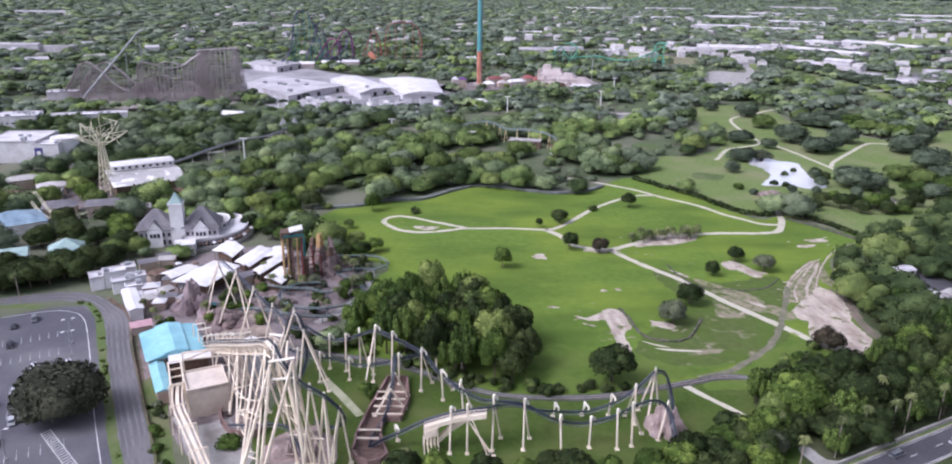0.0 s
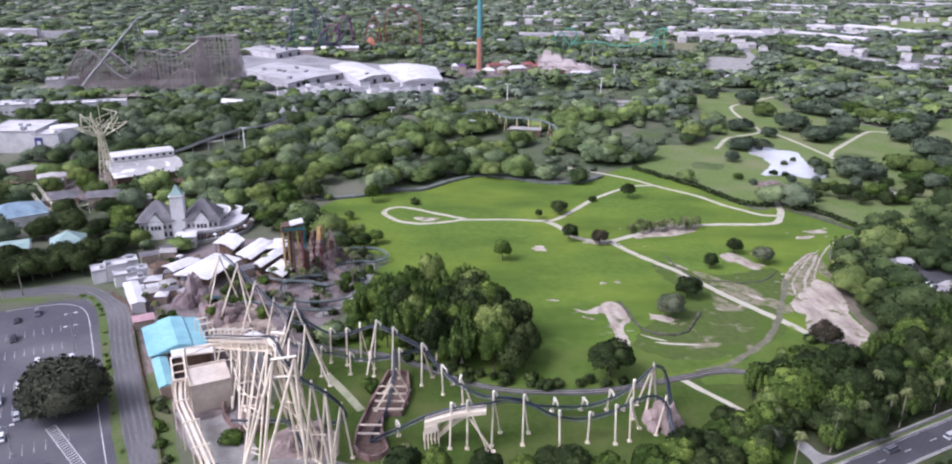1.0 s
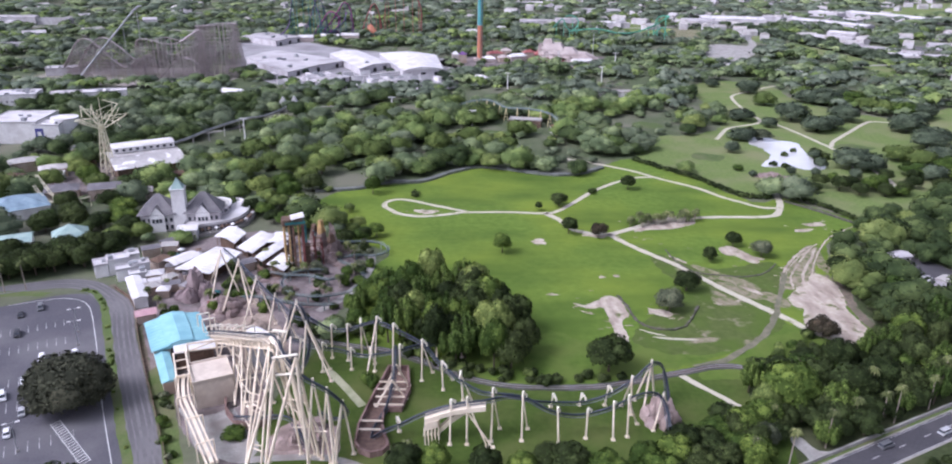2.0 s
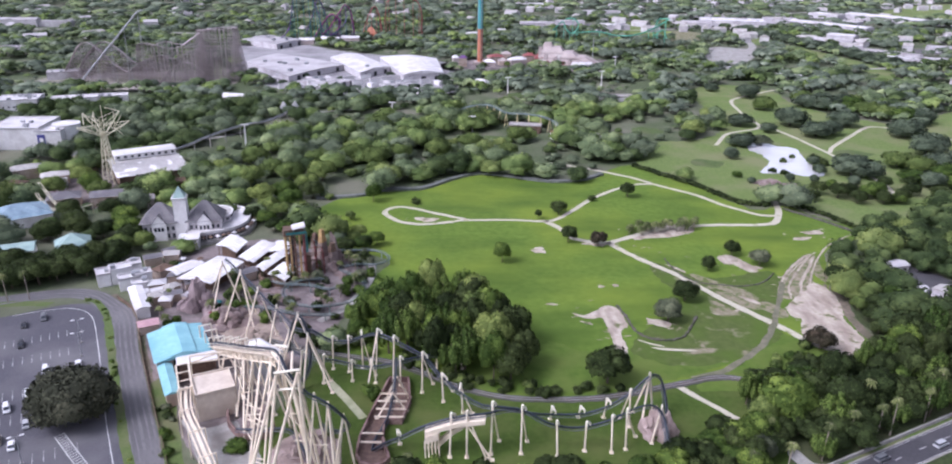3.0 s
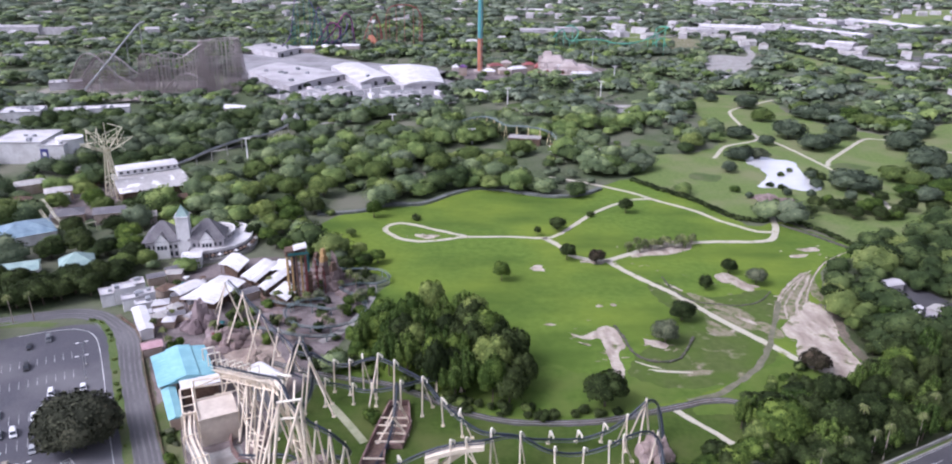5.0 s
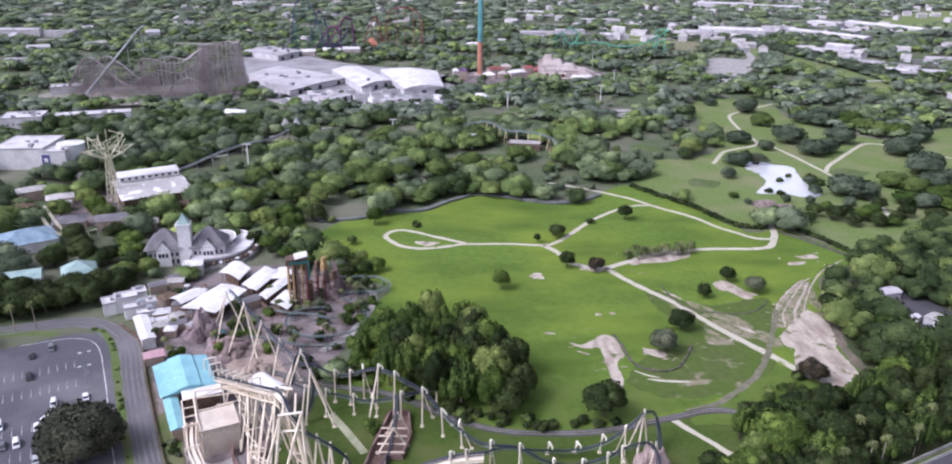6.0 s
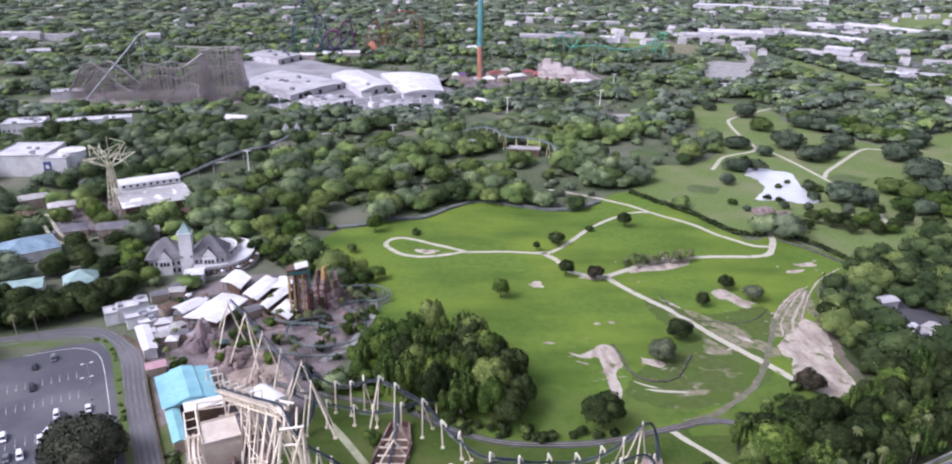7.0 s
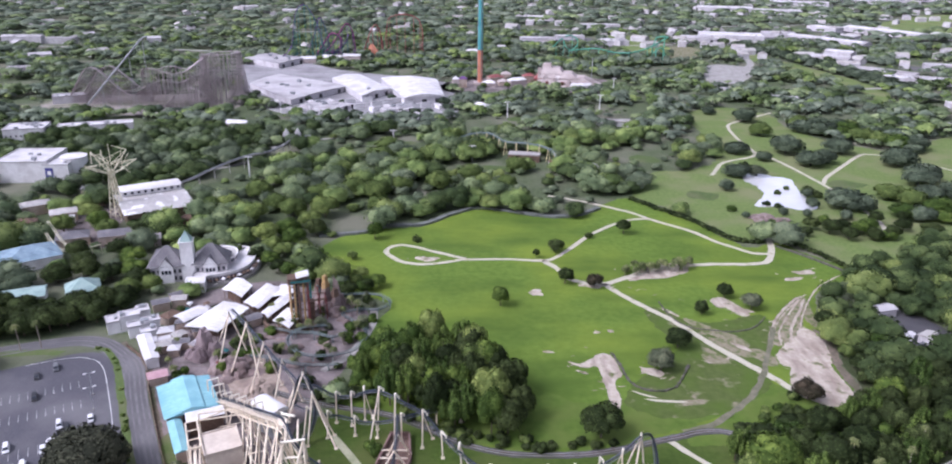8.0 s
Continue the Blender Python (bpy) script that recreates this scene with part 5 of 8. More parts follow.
def canopy(label, pts, h, rise, roofm=M_WHITE, ridge=0, lap=0.9):
    """An open market canopy on a four-cornered plan: posts, a thick two-sided roof with seams, a dark back wall."""
    pts = pts[ridge:] + pts[:ridge]
    c = Vector((sum(p[0] for p in pts) / 4, sum(p[1] for p in pts) / 4, 0))
    ob = thing("market_pavilion", label, "pavilion", "white roofed pavilions", at=c)
    FOOT.append(pts)
    q = [Vector((x, y, h)) - c for x, y in pts]
    q = [p + Vector((p.x, p.y, 0)).normalized() * lap for p in q]
    a, b = (q[0] + q[1]) / 2 + Vector((0, 0, rise)), (q[2] + q[3]) / 2 + Vector((0, 0, rise))
    lip = Vector((0, 0, -0.35))
    v = [q[0], a, q[1], q[2], b, q[3]]
    Shape().add(v + [p + lip for p in v], [(0, 5, 4, 1), (1, 4, 3, 2), (0, 1, 7, 6), (1, 2, 8, 7), (2, 3, 9, 8), (3, 4, 10, 9), (4, 5, 11, 10), (5, 0, 6, 11), (6, 7, 10, 11), (7, 8, 9, 10)]).make("roof", roofm, ob)
    n = max(2, int((q[0] - q[3]).length / 2.4))
    sh = Shape()
    for k in range(n + 1):
        t = k / n
        m = a.lerp(b, t) + Vector((0, 0, 0.03))
        sh.tube(q[0].lerp(q[3], t) + Vector((0, 0, 0.03)), m, 0.06, 4).tube(q[1].lerp(q[2], t) + Vector((0, 0, 0.03)), m, 0.06, 4)
    tagged(sh.make("roof_seams", M_ROOFPALE, ob), "raised roof seams", kind="stuff")
    for k in range(4):
        for t in (0.08, 0.5):
            p = q[k].lerp(q[(k + 1) % 4], t) * 0.92
            Shape().tube((p.x, p.y, -0.1), (p.x, p.y, h - 0.1), 0.14, 6).make("post", M_BROWN, ob)
    w = [(p.x * 0.66, p.y * 0.66) for p in q]
    Shape().prism(w, -0.1, h - 0.9).make("stall_block", M_BROWN, ob, "dark timber stalls under the roof")
    return ob


for pts, h, rise, k, m in (([(-119.6, 272), (-111.2, 294), (-99, 288.5), (-105, 268)], 5.0, 0.7, 1, M_WHITE), ([(-115.2, 307), (-113.2, 319), (-104, 311), (-104.8, 299.5)], 5.2, 1.2, 1, M_WHITE), ([(-101.9, 295.2), (-97.6, 313), (-93.6, 310.5), (-97.4, 291.4)], 5.0, 0.5, 1, M_WHITE),
                           ([(-96.8, 290), (-92.8, 309), (-89, 306.5), (-93.6, 288)], 5.6, 0.5, 1, M_ROOFW), ([(-91.5, 285), (-86.5, 303), (-81.9, 298.5), (-87.6, 281)], 5.0, 0.7, 1, M_WHITE), ([(-84.6, 279), (-82, 290), (-75, 284), (-77, 273)], 4.4, 0.8, 1, M_WHITE),
                           ([(-128, 282), (-122, 291), (-116, 287), (-122, 277)], 4.2, 1.0, 1, M_ROOFW), ([(-92, 300), (-90, 312), (-83, 309), (-84, 300)], 5.2, 0.9, 1, M_WHITE)):
    canopy("open market pavilion with a white pitched roof" if m is M_WHITE else "open market pavilion with a greyish white roof", pts, h, rise, m, k)
for x, y, L, W, rz, h, m in ((-128, 271, 6, 5, 20, 3.5, M_ROOFW), (-121, 268, 5, 4, 50, 3.5, M_ROOFG), (-124, 259, 6, 4, 30, 3.6, M_ROOFG), (-119, 257, 4, 4, 10, 3.2, M_ROOFW),
                            (-131, 284, 7, 5, 65, 4.0, M_BROWN), (-115, 273, 4.5, 4, 30, 3.0, M_SLATE), (-124, 279, 5, 3, 10, 3.2, M_SLATE)):
    building("kiosk", "small plaza kiosk with a pitched roof", x, y, L, W, rz, h, M_TAN, m, "hip", 1.2, group="plaza kiosks")


ICO3 = ico(3)


def rockwork(name, label, x, y, rx, ry, h, lumps, seed, category="rockwork", material=None):
    rng = np.random.default_rng(seed)
    ob = thing(name, label, category)
    for i in range(lumps):
        a, k = rng.uniform(0, 6.28), math.sqrt(rng.uniform(0, 0.7))
        c = np.array([x + rx * k * math.cos(a), y + ry * k * math.sin(a), 0])
        s = np.array([rng.uniform(0.25, 0.5) * rx, rng.uniform(0.25, 0.5) * ry, h * rng.uniform(0.5, 1.0) * (1.15 - k)])
        q = ICO3[0]
        jit = 1 + rng.uniform(-0.06, 0.06, (len(q), 1)) + 0.13 * np.sin(q[:, :1] * 4 + i) * np.cos(q[:, 1:2] * 5 + 2 * i) + 0.07 * np.sin(q[:, 2:] * 9 + q[:, :1] * 7 + i)
        b = new("boulder", mesh_np("boulder", q * jit * s + c, ICO3[1], material or M_ROCK, False))
        b.parent = ob
    return ob


rockwork("rockwork", "tall mauve artificial rock mound over the plaza", -106, 257, 8, 7, 12, 11, 1, material=M_MAUVE)
rockwork("rockwork", "low mauve artificial rocks beside the plaza", -97, 251, 7, 7, 6, 11, 24, material=M_MAUVE)
patch("rock_ground", [(-96, 262), (-88, 262), (-80, 250), (-72, 240), (-66, 228), (-62, 216), (-66, 204), (-74, 204), (-80, 216), (-88, 230), (-96, 244)], 0.062, M_TANROCK, "tan rocky ground below the coaster track", "ground", 0.6, 1.6)
rockwork("rockwork", "tan rock bank below the coaster track", -78, 231, 6, 10, 4, 12, 22, material=M_TANROCK)
rockwork("rockwork", "tan rock bank beside the coaster station", -72, 218, 4, 7, 3.4, 9, 23, material=M_TANROCK)
rockwork("rockwork", "brown artificial rock ledge below the coaster", -92, 246, 10, 9, 6, 10, 2)
rockwork("rockwork", "pinkish rock mound below the coaster", -47, 168, 5.5, 6, 4.2, 11, 3, material=M_PINKROCK)
rockwork("rockwork", "pinkish rock tunnel mouth under the coaster", 54.5, 182, 5, 7, 9, 11, 4, material=M_PINKROCK)
rockwork("rockwork", "brown rock mound below tall coaster supports", -63, 186, 4.5, 7, 3.5, 9, 5)
rockwork("rockwork", "low brown rock outcrop in the pond garden", 178, 425, 12, 8, 4, 8, 6)

# ---- tower ride with ochre columns ----
tw = thing("tower_ride", "tall tower ride with ochre and red columns under a flat canopy", "ride", at=(-74.5, 284, 0), rz=18)
reserve(-74.5, 284, 14, 12, 18)
for i, (x, y, m) in enumerate(((-3.8, -2.6, M_OCHRE), (-2.0, -2.6, M_OCHRE), (-0.2, -2.6, M_BROWN), (1.7, -2.6, M_OCHRE), (3.6, -2.6, M_RED), (-3.8, 2.4, M_OCHRE), (0, 2.4, M_RED), (3.6, 2.4, M_RED), (3.8, 0, M_RED), (-1, 0, M_DARK))):
    Shape().tube((x, y, -0.1), (x, y, 20.5), 0.42, 8).make("column", m, tw, "ochre column" if m is M_OCHRE else "dark column")
Shape().box((0, 0, 20.7), (9.4, 6.6, 0.5)).make("platform", M_BROWN, tw)
Shape().box((-2.6, -0.4, 21.9), (3.6, 5.6, 2.0)).make("winch_house", M_BROWN, tw, "brown winch house")
Shape().add([(-1.0, -3.0, 23.0), (4.4, -3.0, 23.9), (4.4, 3.0, 23.9), (-1.0, 3.0, 23.0), (-1.0, -3.0, 22.7), (4.4, -3.0, 23.6), (4.4, 3.0, 23.6), (-1.0, 3.0, 22.7)],
            [(0, 1, 2, 3), (7, 6, 5, 4), (0, 4, 5, 1), (1, 5, 6, 2), (2, 6, 7, 3), (3, 7, 4, 0)]).make("canopy", M_ROOFW, tw, "pale tilted canopy")
for x in (-0.4, 4.0):
    for y in (-2.6, 2.6):
        Shape().tube((x, y, 20.8), (x, y, 23.0), 0.16, 6).make("canopy_post", M_TEALDARK, tw)
Shape().box((0.6, -3.3, 21.4), (8.2, 0.2, 1.0)).make("parapet", M_TEALDARK, tw, "dark teal parapet")
Shape().box((4.8, 1.6, 5), (2.6, 3.6, 10.0)).make("stair_core", M_BROWN, tw)
for z in (4, 8, 12, 16, 19):
    Shape().box((0, -2.6, z), (7.8, 0.3, 0.4)).make("cross_beam", M_BROWN, tw)
    Shape().box((3.7, 0, z + 1.2), (0.3, 5.2, 0.4)).make("cross_beam", M_RED, tw)
for z in (0, 4, 8, 12):
    Shape().tube((-3.8, -2.7, z), (3.6, -2.7, z + 4), 0.12, 5).make("diagonal_brace", M_RED, tw)
Shape().tube((5.0, 4.5, 0), (5.0, 4.5, 18), 0.5, 8).make("mast", M_TEALDARK, tw, "dark teal mast")
rockwork("rockwork", "brown rock base round the tower ride", -66, 292, 9, 7, 9, 10, 8)
rockwork("rockwork", "low brown rock rim below the tower ride", -76, 281, 13, 4, 3, 10, 9)

# ---- clubhouse with a white tower ----
club = thing("clubhouse", "white clubhouse with slate roofs and a square tower", "building", at=(-139.2, 331.2, 0), rz=12)
for args in ((-138, 336, 44, 26, 12), (-117, 337, 30, 30, 0)):
    reserve(*args)
Shape().prism([(-2.9, -5.6), (2.9, -5.6), (2.9, 0.2), (-2.9, 0.2)], -0.1, 20).make("tower", M_WHITE, club, "plain white square tower")
Shape().box((0, -2.7, 20.2), (6.6, 6.6, 0.5)).make("tower_cornice", M_WHITE, club)
Shape().add([(-2.9, -5.6, 20.4), (2.9, -5.6, 20.4), (2.9, 0.2, 20.4), (-2.9, 0.2, 20.4), (0, -2.7, 25.5)], [(0, 1, 4), (1, 2, 4), (2, 3, 4), (3, 0, 4)]).make("spire", M_PALETEAL, club, "pale green spire")
for sx, L in ((-1, 15), (1, 15)):
    x = sx * (2.6 + L / 2)
    Shape().prism([(x - L / 2, -5), (x + L / 2, -5), (x + L / 2, 8), (x - L / 2, 8)], -0.1, 8.5).make("wing_wall", M_STUCCO, club)
    sh = roof_shape(L + 1, 14, 8.5, "hip", 8.2, 0.8)
    r = sh.make("wing_roof", M_SLATE, club, "steep slate roof")
    r.matrix_basis = pose(x, 1.5, 0)
    g = Shape().add([(x - 3.2, -6.2, -0.1), (x + 3.2, -6.2, -0.1), (x + 3.2, -6.2, 8.4), (x, -6.2, 12.4), (x - 3.2, -6.2, 8.4), (x - 3.2, 0, -0.1), (x + 3.2, 0, -0.1), (x + 3.2, 0, 8.4), (x, 0, 12.4), (x - 3.2, 0, 8.4)], [(0, 1, 2, 3, 4), (1, 6, 7, 2), (5, 0, 4, 9)])
    g.make("gable_front", M_WHITE, club, "white gabled front")
    Shape().add([(x - 3.7, -6.5, 7.9), (x, -6.5, 12.7), (x + 3.7, -6.5, 7.9), (x - 3.7, 0, 7.9), (x, 0, 12.7), (x + 3.7, 0, 7.9)], [(0, 1, 4, 3), (1, 2, 5, 4)]).make("gable_roof", M_SLATE, club, "steep slate roof")
    for k in (-1.6, 0, 1.6):
        Shape().box((x + k, -6.25, 5.6), (1.1, 0.16, 1.9)).make("window", M_GLASS, club)
    for i in range(6):
        Shape().box((x - L / 2 + 1.5 + i * (L - 3) / 5, -5.05, 5.6), (1.2, 0.14, 1.8)).make("window", M_GLASS, club)
        Shape().box((x - L / 2 + 1.5 + i * (L - 3) / 5, -5.05, 2.0), (1.3, 0.14, 2.2)).make("window", M_GLASS, club)


def club_local(x, y):
    c, t = math.cos(radians(12)), math.sin(radians(12))
    return ((x + 139.2) * c + (y - 331.2) * t, -(x + 139.2) * t + (y - 331.2) * c)


DECK = [club_local(x, y) for x, y in ((-137, 346), (-133, 361), (-125, 361), (-118, 357.5), (-113.5, 351), (-111.6, 344), (-111.8, 336), (-115, 329.5), (-120, 325.2), (-127, 321.5), (-134, 319.5), (-136, 327))]
Shape().prism(DECK, -0.1, 4.2, 0, 1).make("dining_wing", [M_STUCCO, M_ROOFW], club, "white dining wing with a flat pale roof")
mid = Vector((sum(p[0] for p in DECK) / len(DECK), sum(p[1] for p in DECK) / len(DECK), 0))
RIM = spline([(x, y, 0) for x, y in DECK], 1.6, True)
for k, p in enumerate(RIM):
    q = RIM[(k + 1) % len(RIM)]
    d = q - p
    Shape().box(((p.x + q.x) / 2, (p.y + q.y) / 2, 4.75), (d.length + 0.1, 0.22, 1.1), math.atan2(d.y, d.x)).make("parapet", M_WHITE, club)
    if p.y < 4 and p.x > 2:
        o = (p - mid).normalized() * 0.12
        Shape().box(((p.x + q.x) / 2 + o.x, (p.y + q.y) / 2 + o.y, 2.5), (d.length * 0.68, 0.16, 2.1), math.atan2(d.y, d.x)).make("window", M_GLASS, club)
LOUNGE = [(mid.x - 1.5 + (p[0] - mid.x) * 0.45, mid.y + 3 + (p[1] - mid.y) * 0.5) for p in DECK]
Shape().prism(LOUNGE, 4.2, 7.4, 0, 1).make("upper_lounge", [M_STUCCO, M_ROOFG], club, "upper lounge with a grey roof")
for k in range(len(LOUNGE)):
    p, q = Vector((*LOUNGE[k], 0)), Vector((*LOUNGE[(k + 1) % len(LOUNGE)], 0))
    d = q - p
    Shape().box(((p.x + q.x) / 2, (p.y + q.y) / 2, 5.9), (d.length * 0.7, 0.3, 1.3), math.atan2(d.y, d.x)).make("window", M_GLASS, club)
    Shape().box(((p.x + q.x) / 2, (p.y + q.y) / 2, 7.5), (d.length + 0.6, 0.9, 0.3), math.atan2(d.y, d.x)).make("cornice", M_WHITE, club)
TERRACE = [(mid.x + (p[0] - mid.x) * 1.22, mid.y - 0.5 + (p[1] - mid.y) * 1.2) for p in DECK]
Shape().prism(TERRACE, -0.1, 1.4).make("terrace", M_CONCRETE, club, "broad pale terrace round the dining wing")
for k in range(20):
    t = k / 19 * 0.55 + 0.33
    p = TERRACE[int(t * len(TERRACE)) % len(TERRACE)]
    q = TERRACE[(int(t * len(TERRACE)) + 1) % len(TERRACE)]
    u = t * len(TERRACE) % 1
    x, y = (p[0] + (q[0] - p[0]) * u - mid.x) * 0.93 + mid.x, (p[1] + (q[1] - p[1]) * u - mid.y) * 0.93 + mid.y
    Shape().tube((x, y, 1.4), (x, y, 3.6), 0.07, 5).tube((x, y, 3.2), (x, y, 4.0), 1.2, 8, r2=0.1).make("parasol", M_BROWN if k % 3 else M_WHITE, club, "small terrace parasol")
building("annex", "small white annex with a flat roof before the clubhouse", -131, 316, 8, 7, 12, 5.5, M_WHITE, M_ROOFW, "gable", 1.2)

# ---- pavilion, banner hall and other park buildings ----
building("show_pavilion", "large show pavilion with a grey metal roof", -194, 422, 36, 40, 32, 8.5, M_BROWN, M_PATCHROOF, "gable", 2.0, seam=3.0, over=1.5)
building("pavilion_clerestory", "raised pale roof lantern over the show pavilion", -202, 437, 34, 13, 32, 3.0, M_WHITE, M_ROOFW, "gable", 0.8, win=(1.5, 9, 1, 2, 1.6, 1.4), base=10.0)
building("ticket_house", "dark red timber ride house beside the pavilion", -172, 400, 14, 9, 32, 5.0, M_RED, M_BROWN, "gable", 1.6)
building("theatre_hall", "large white theatre hall with a flat roof", -309, 497, 33, 36, 6, 14, M_WHITE, M_ROOFW, "flat", units=4)
an = building("theatre_annex", "pale theatre annex with a blue banner and flat roof", -284.3, 487, 16, 16, 6, 12.5, M_WHITE, M_ROOFW, "flat", units=1)
Shape().tube((6.5, 7, -0.1), (6.5, 7, 14.5), 8.5, 24).make("rotunda", M_WHITE, an, "round white end tower")
Shape().tube((6.5, 7, 14.4), (6.5, 7, 15.2), 8.8, 24).make("coping", M_ROOFW, an)
Shape().box((-4.5, -8.15, 7), (5.0, 0.2, 7.5)).make("banner", M_BANNER, an, "dark blue hanging banner")
Shape().box((-4.5, -8.27, 7.3), (2.4, 0.08, 2.6)).make("banner_emblem", M_WHITE, an, "pale emblem")
building("plant_room", "white industrial building with rooftop machinery", -367, 592, 30, 24, 16, 12, M_WHITE, M_ROOFW, "flat", units=8, win=(3, 8, 2, 4))
building("office_block", "long white office building with a flat roof", -326, 622, 58, 14, 22, 8, M_WHITE, M_ROOFW, "flat", units=5)
patch("park_paving", [(-245, 398), (-236, 428), (-226, 440), (-212, 436), (-208, 418), (-206, 398), (-190, 386), (-188, 372), (-205, 366), (-222, 380)], 0.055, M_PAVING, "pinkish paved park walks between buildings", "pavement", 0.5, 3.0)
FOOT.append([(-236, 400), (-230, 424), (-222, 432), (-212, 428), (-209, 398), (-196, 384), (-205, 370), (-222, 384)])
kiddie = thing("family_coaster", "small cream coaster track among trees", "roller coaster")
for off in (0.0, 3.2):
    P = spline([(-240 + off, 380 + off, 8.5), (-229 + off, 367 + off, 7.5), (-218 + off, 355 + off, 5.5), (-208 + off, 350 + off, 4.5), (-200 + off, 356 + off, 5)], 2.0)
    for d in (-0.5, 0.5):
        Shape().sweep([p + n * d for p, n in zip(P, side(P))], 0.2, 5).make("track_rail", M_LATTICE, kiddie)
    for k in range(0, len(P), 4):
        Shape().tube((P[k].x, P[k].y, -0.1), P[k], 0.2, 6).make("post", M_LATTICE, kiddie)
building("carousel_house", "building with a pale blue-grey hipped roof", -226, 345, 26, 22, 38, 5.5, M_WHITE, M_BLUEROOF, "hip", 4.5, seam=0)
building("garden_pavilion", "square pavilion with a pale teal pyramid roof", -181, 309, 14, 14, 30, 4.2, M_WHITE, M_PALETEAL, "hip", 5.0)
building("garden_hall", "low hall with a pale green roof", -206, 300, 22, 12, 25, 4.6, M_WHITE, M_PALETEAL, "gable", 2.0)
building("food_hall", "brown roofed food hall among trees", -218, 372, 16, 12, 25, 5, M_TAN, M_SLATE, "hip", 2.5)
building("gift_shop", "pink walled gift shop among trees", -176, 372, 10, 8, 25, 4.5, M_PINK, M_ROOFG, "gable", 1.8)
building("ride_shed", "grey roofed ride shed among trees", -196, 377, 18, 11, 20, 5, M_TAN, M_SLATE, "gable", 2.2)
building("white_hut", "small white hut at the woodland edge", -236, 400, 8, 8, 20, 4, M_WHITE, M_ROOFW, "flat")
for x, y, L, W, h, rz in ((-243, 410, 14, 10, 5, 30), (-255, 392, 10, 8, 5, 10), (-238, 436, 12, 9, 5, 30), (-265, 420, 16, 10, 6, 38), (-235, 468, 12, 10, 5, 20), (-250, 455, 9, 8, 5, 20), (-160, 352, 9, 7, 4.5, 12), (-170, 338, 8, 6, 4.2, 30)):
    building("park_building", "low park building with a weathered roof", x, y, L, W, rz, h, M_TAN, RNG.choice((M_ROOFG, M_SLATE, M_BROWN)), "hip", 2.0, group="low park buildings")

# ---- lattice ride with a flower-shaped head ----
lat = thing("lattice_ride", "pale yellow steel lattice tower with a flower-shaped head", "ride", at=(-212, 412, 0))
reserve(-212, 412, 10, 10, 0)
for sx in (-1, 1):
    for sy in (-1, 1):
        Shape().tube((sx * 3.2, sy * 3.2, -0.1), (sx * 0.9, sy * 0.9, 30), 0.32, 6).make("leg", M_LATTICE, lat)
for i in range(9):
    z0, z1 = i * 3.3, (i + 1) * 3.3
    k0, k1 = 3.2 - 2.3 * z0 / 30, 3.2 - 2.3 * z1 / 30
    for a, b in (((-1, -1), (1, -1)), ((1, -1), (1, 1)), ((1, 1), (-1, 1)), ((-1, 1), (-1, -1))):
        Shape().tube((a[0] * k0, a[1] * k0, z0), (b[0] * k1, b[1] * k1, z1), 0.14, 4).make("diagonal_brace", M_LATTICE, lat)
        Shape().tube((a[0] * k1, a[1] * k1, z1), (b[0] * k1, b[1] * k1, z1), 0.14, 4).make("cross_brace", M_LATTICE, lat)
for i in range(9):
    a = 2 * math.pi * i / 9 + 0.2
    R = Vector((math.cos(a), math.sin(a), 0))
    S = Vector((-math.sin(a), math.cos(a), 0))
    reach, top = (15, 11, 13)[i % 3], (36, 40, 33)[i % 3]
    tip = R * reach + Vector((0, 0, top))
    sh = Shape().tube((0, 0, 27), tip, 0.26, 5).tube(R * 1.5 + Vector((0, 0, 34)), tip, 0.18, 5)
    sh.tube(tip, R * (reach * 0.55) + S * 7 + Vector((0, 0, top + (2 if i % 2 else -5))), 0.22, 5)
    sh.tube(R * (reach * 0.6) + Vector((0, 0, 31)), R * (reach * 0.8) - S * 6 + Vector((0, 0, top - 1)), 0.2, 5)
    sh.make("arm", M_LATTICE, lat)
for x, y in ((0.8, 0), (-5, 3), (5, 4)):
    Shape().tube((x, y, 30), (x * 1.1, y * 1.1, 46 - abs(x)), 0.22, 5).make("mast", M_LATTICE, lat)

for x, y, r in ((-226, 338, 17), (-181, 302, 13), (-208, 293, 14), (-196, 410, 14), (-165, 395, 9), (-222, 360, 10), (-255, 440, 14), (-235, 400, 10)):
    FOOT.append([(x + r * math.cos(k), y + r * math.sin(k)) for k in (0.3, 1.3, 2.4, 3.4, 4.4, 5.5)])

wall_line("wall_ride_rim", [(-91, 287), (-89.5, 281), (-85, 276.5), (-79, 274.5), (-73, 275.5), (-68, 279), (-65.5, 284)], 1.0, 2.4, M_BROWN, "dark curved timber rim wall below the tower ride", "wall", 1.5)

# ---- inverted roller coaster ----
coaster = thing("roller_coaster", "inverted roller coaster with dark blue track and cream steel supports", "roller coaster")


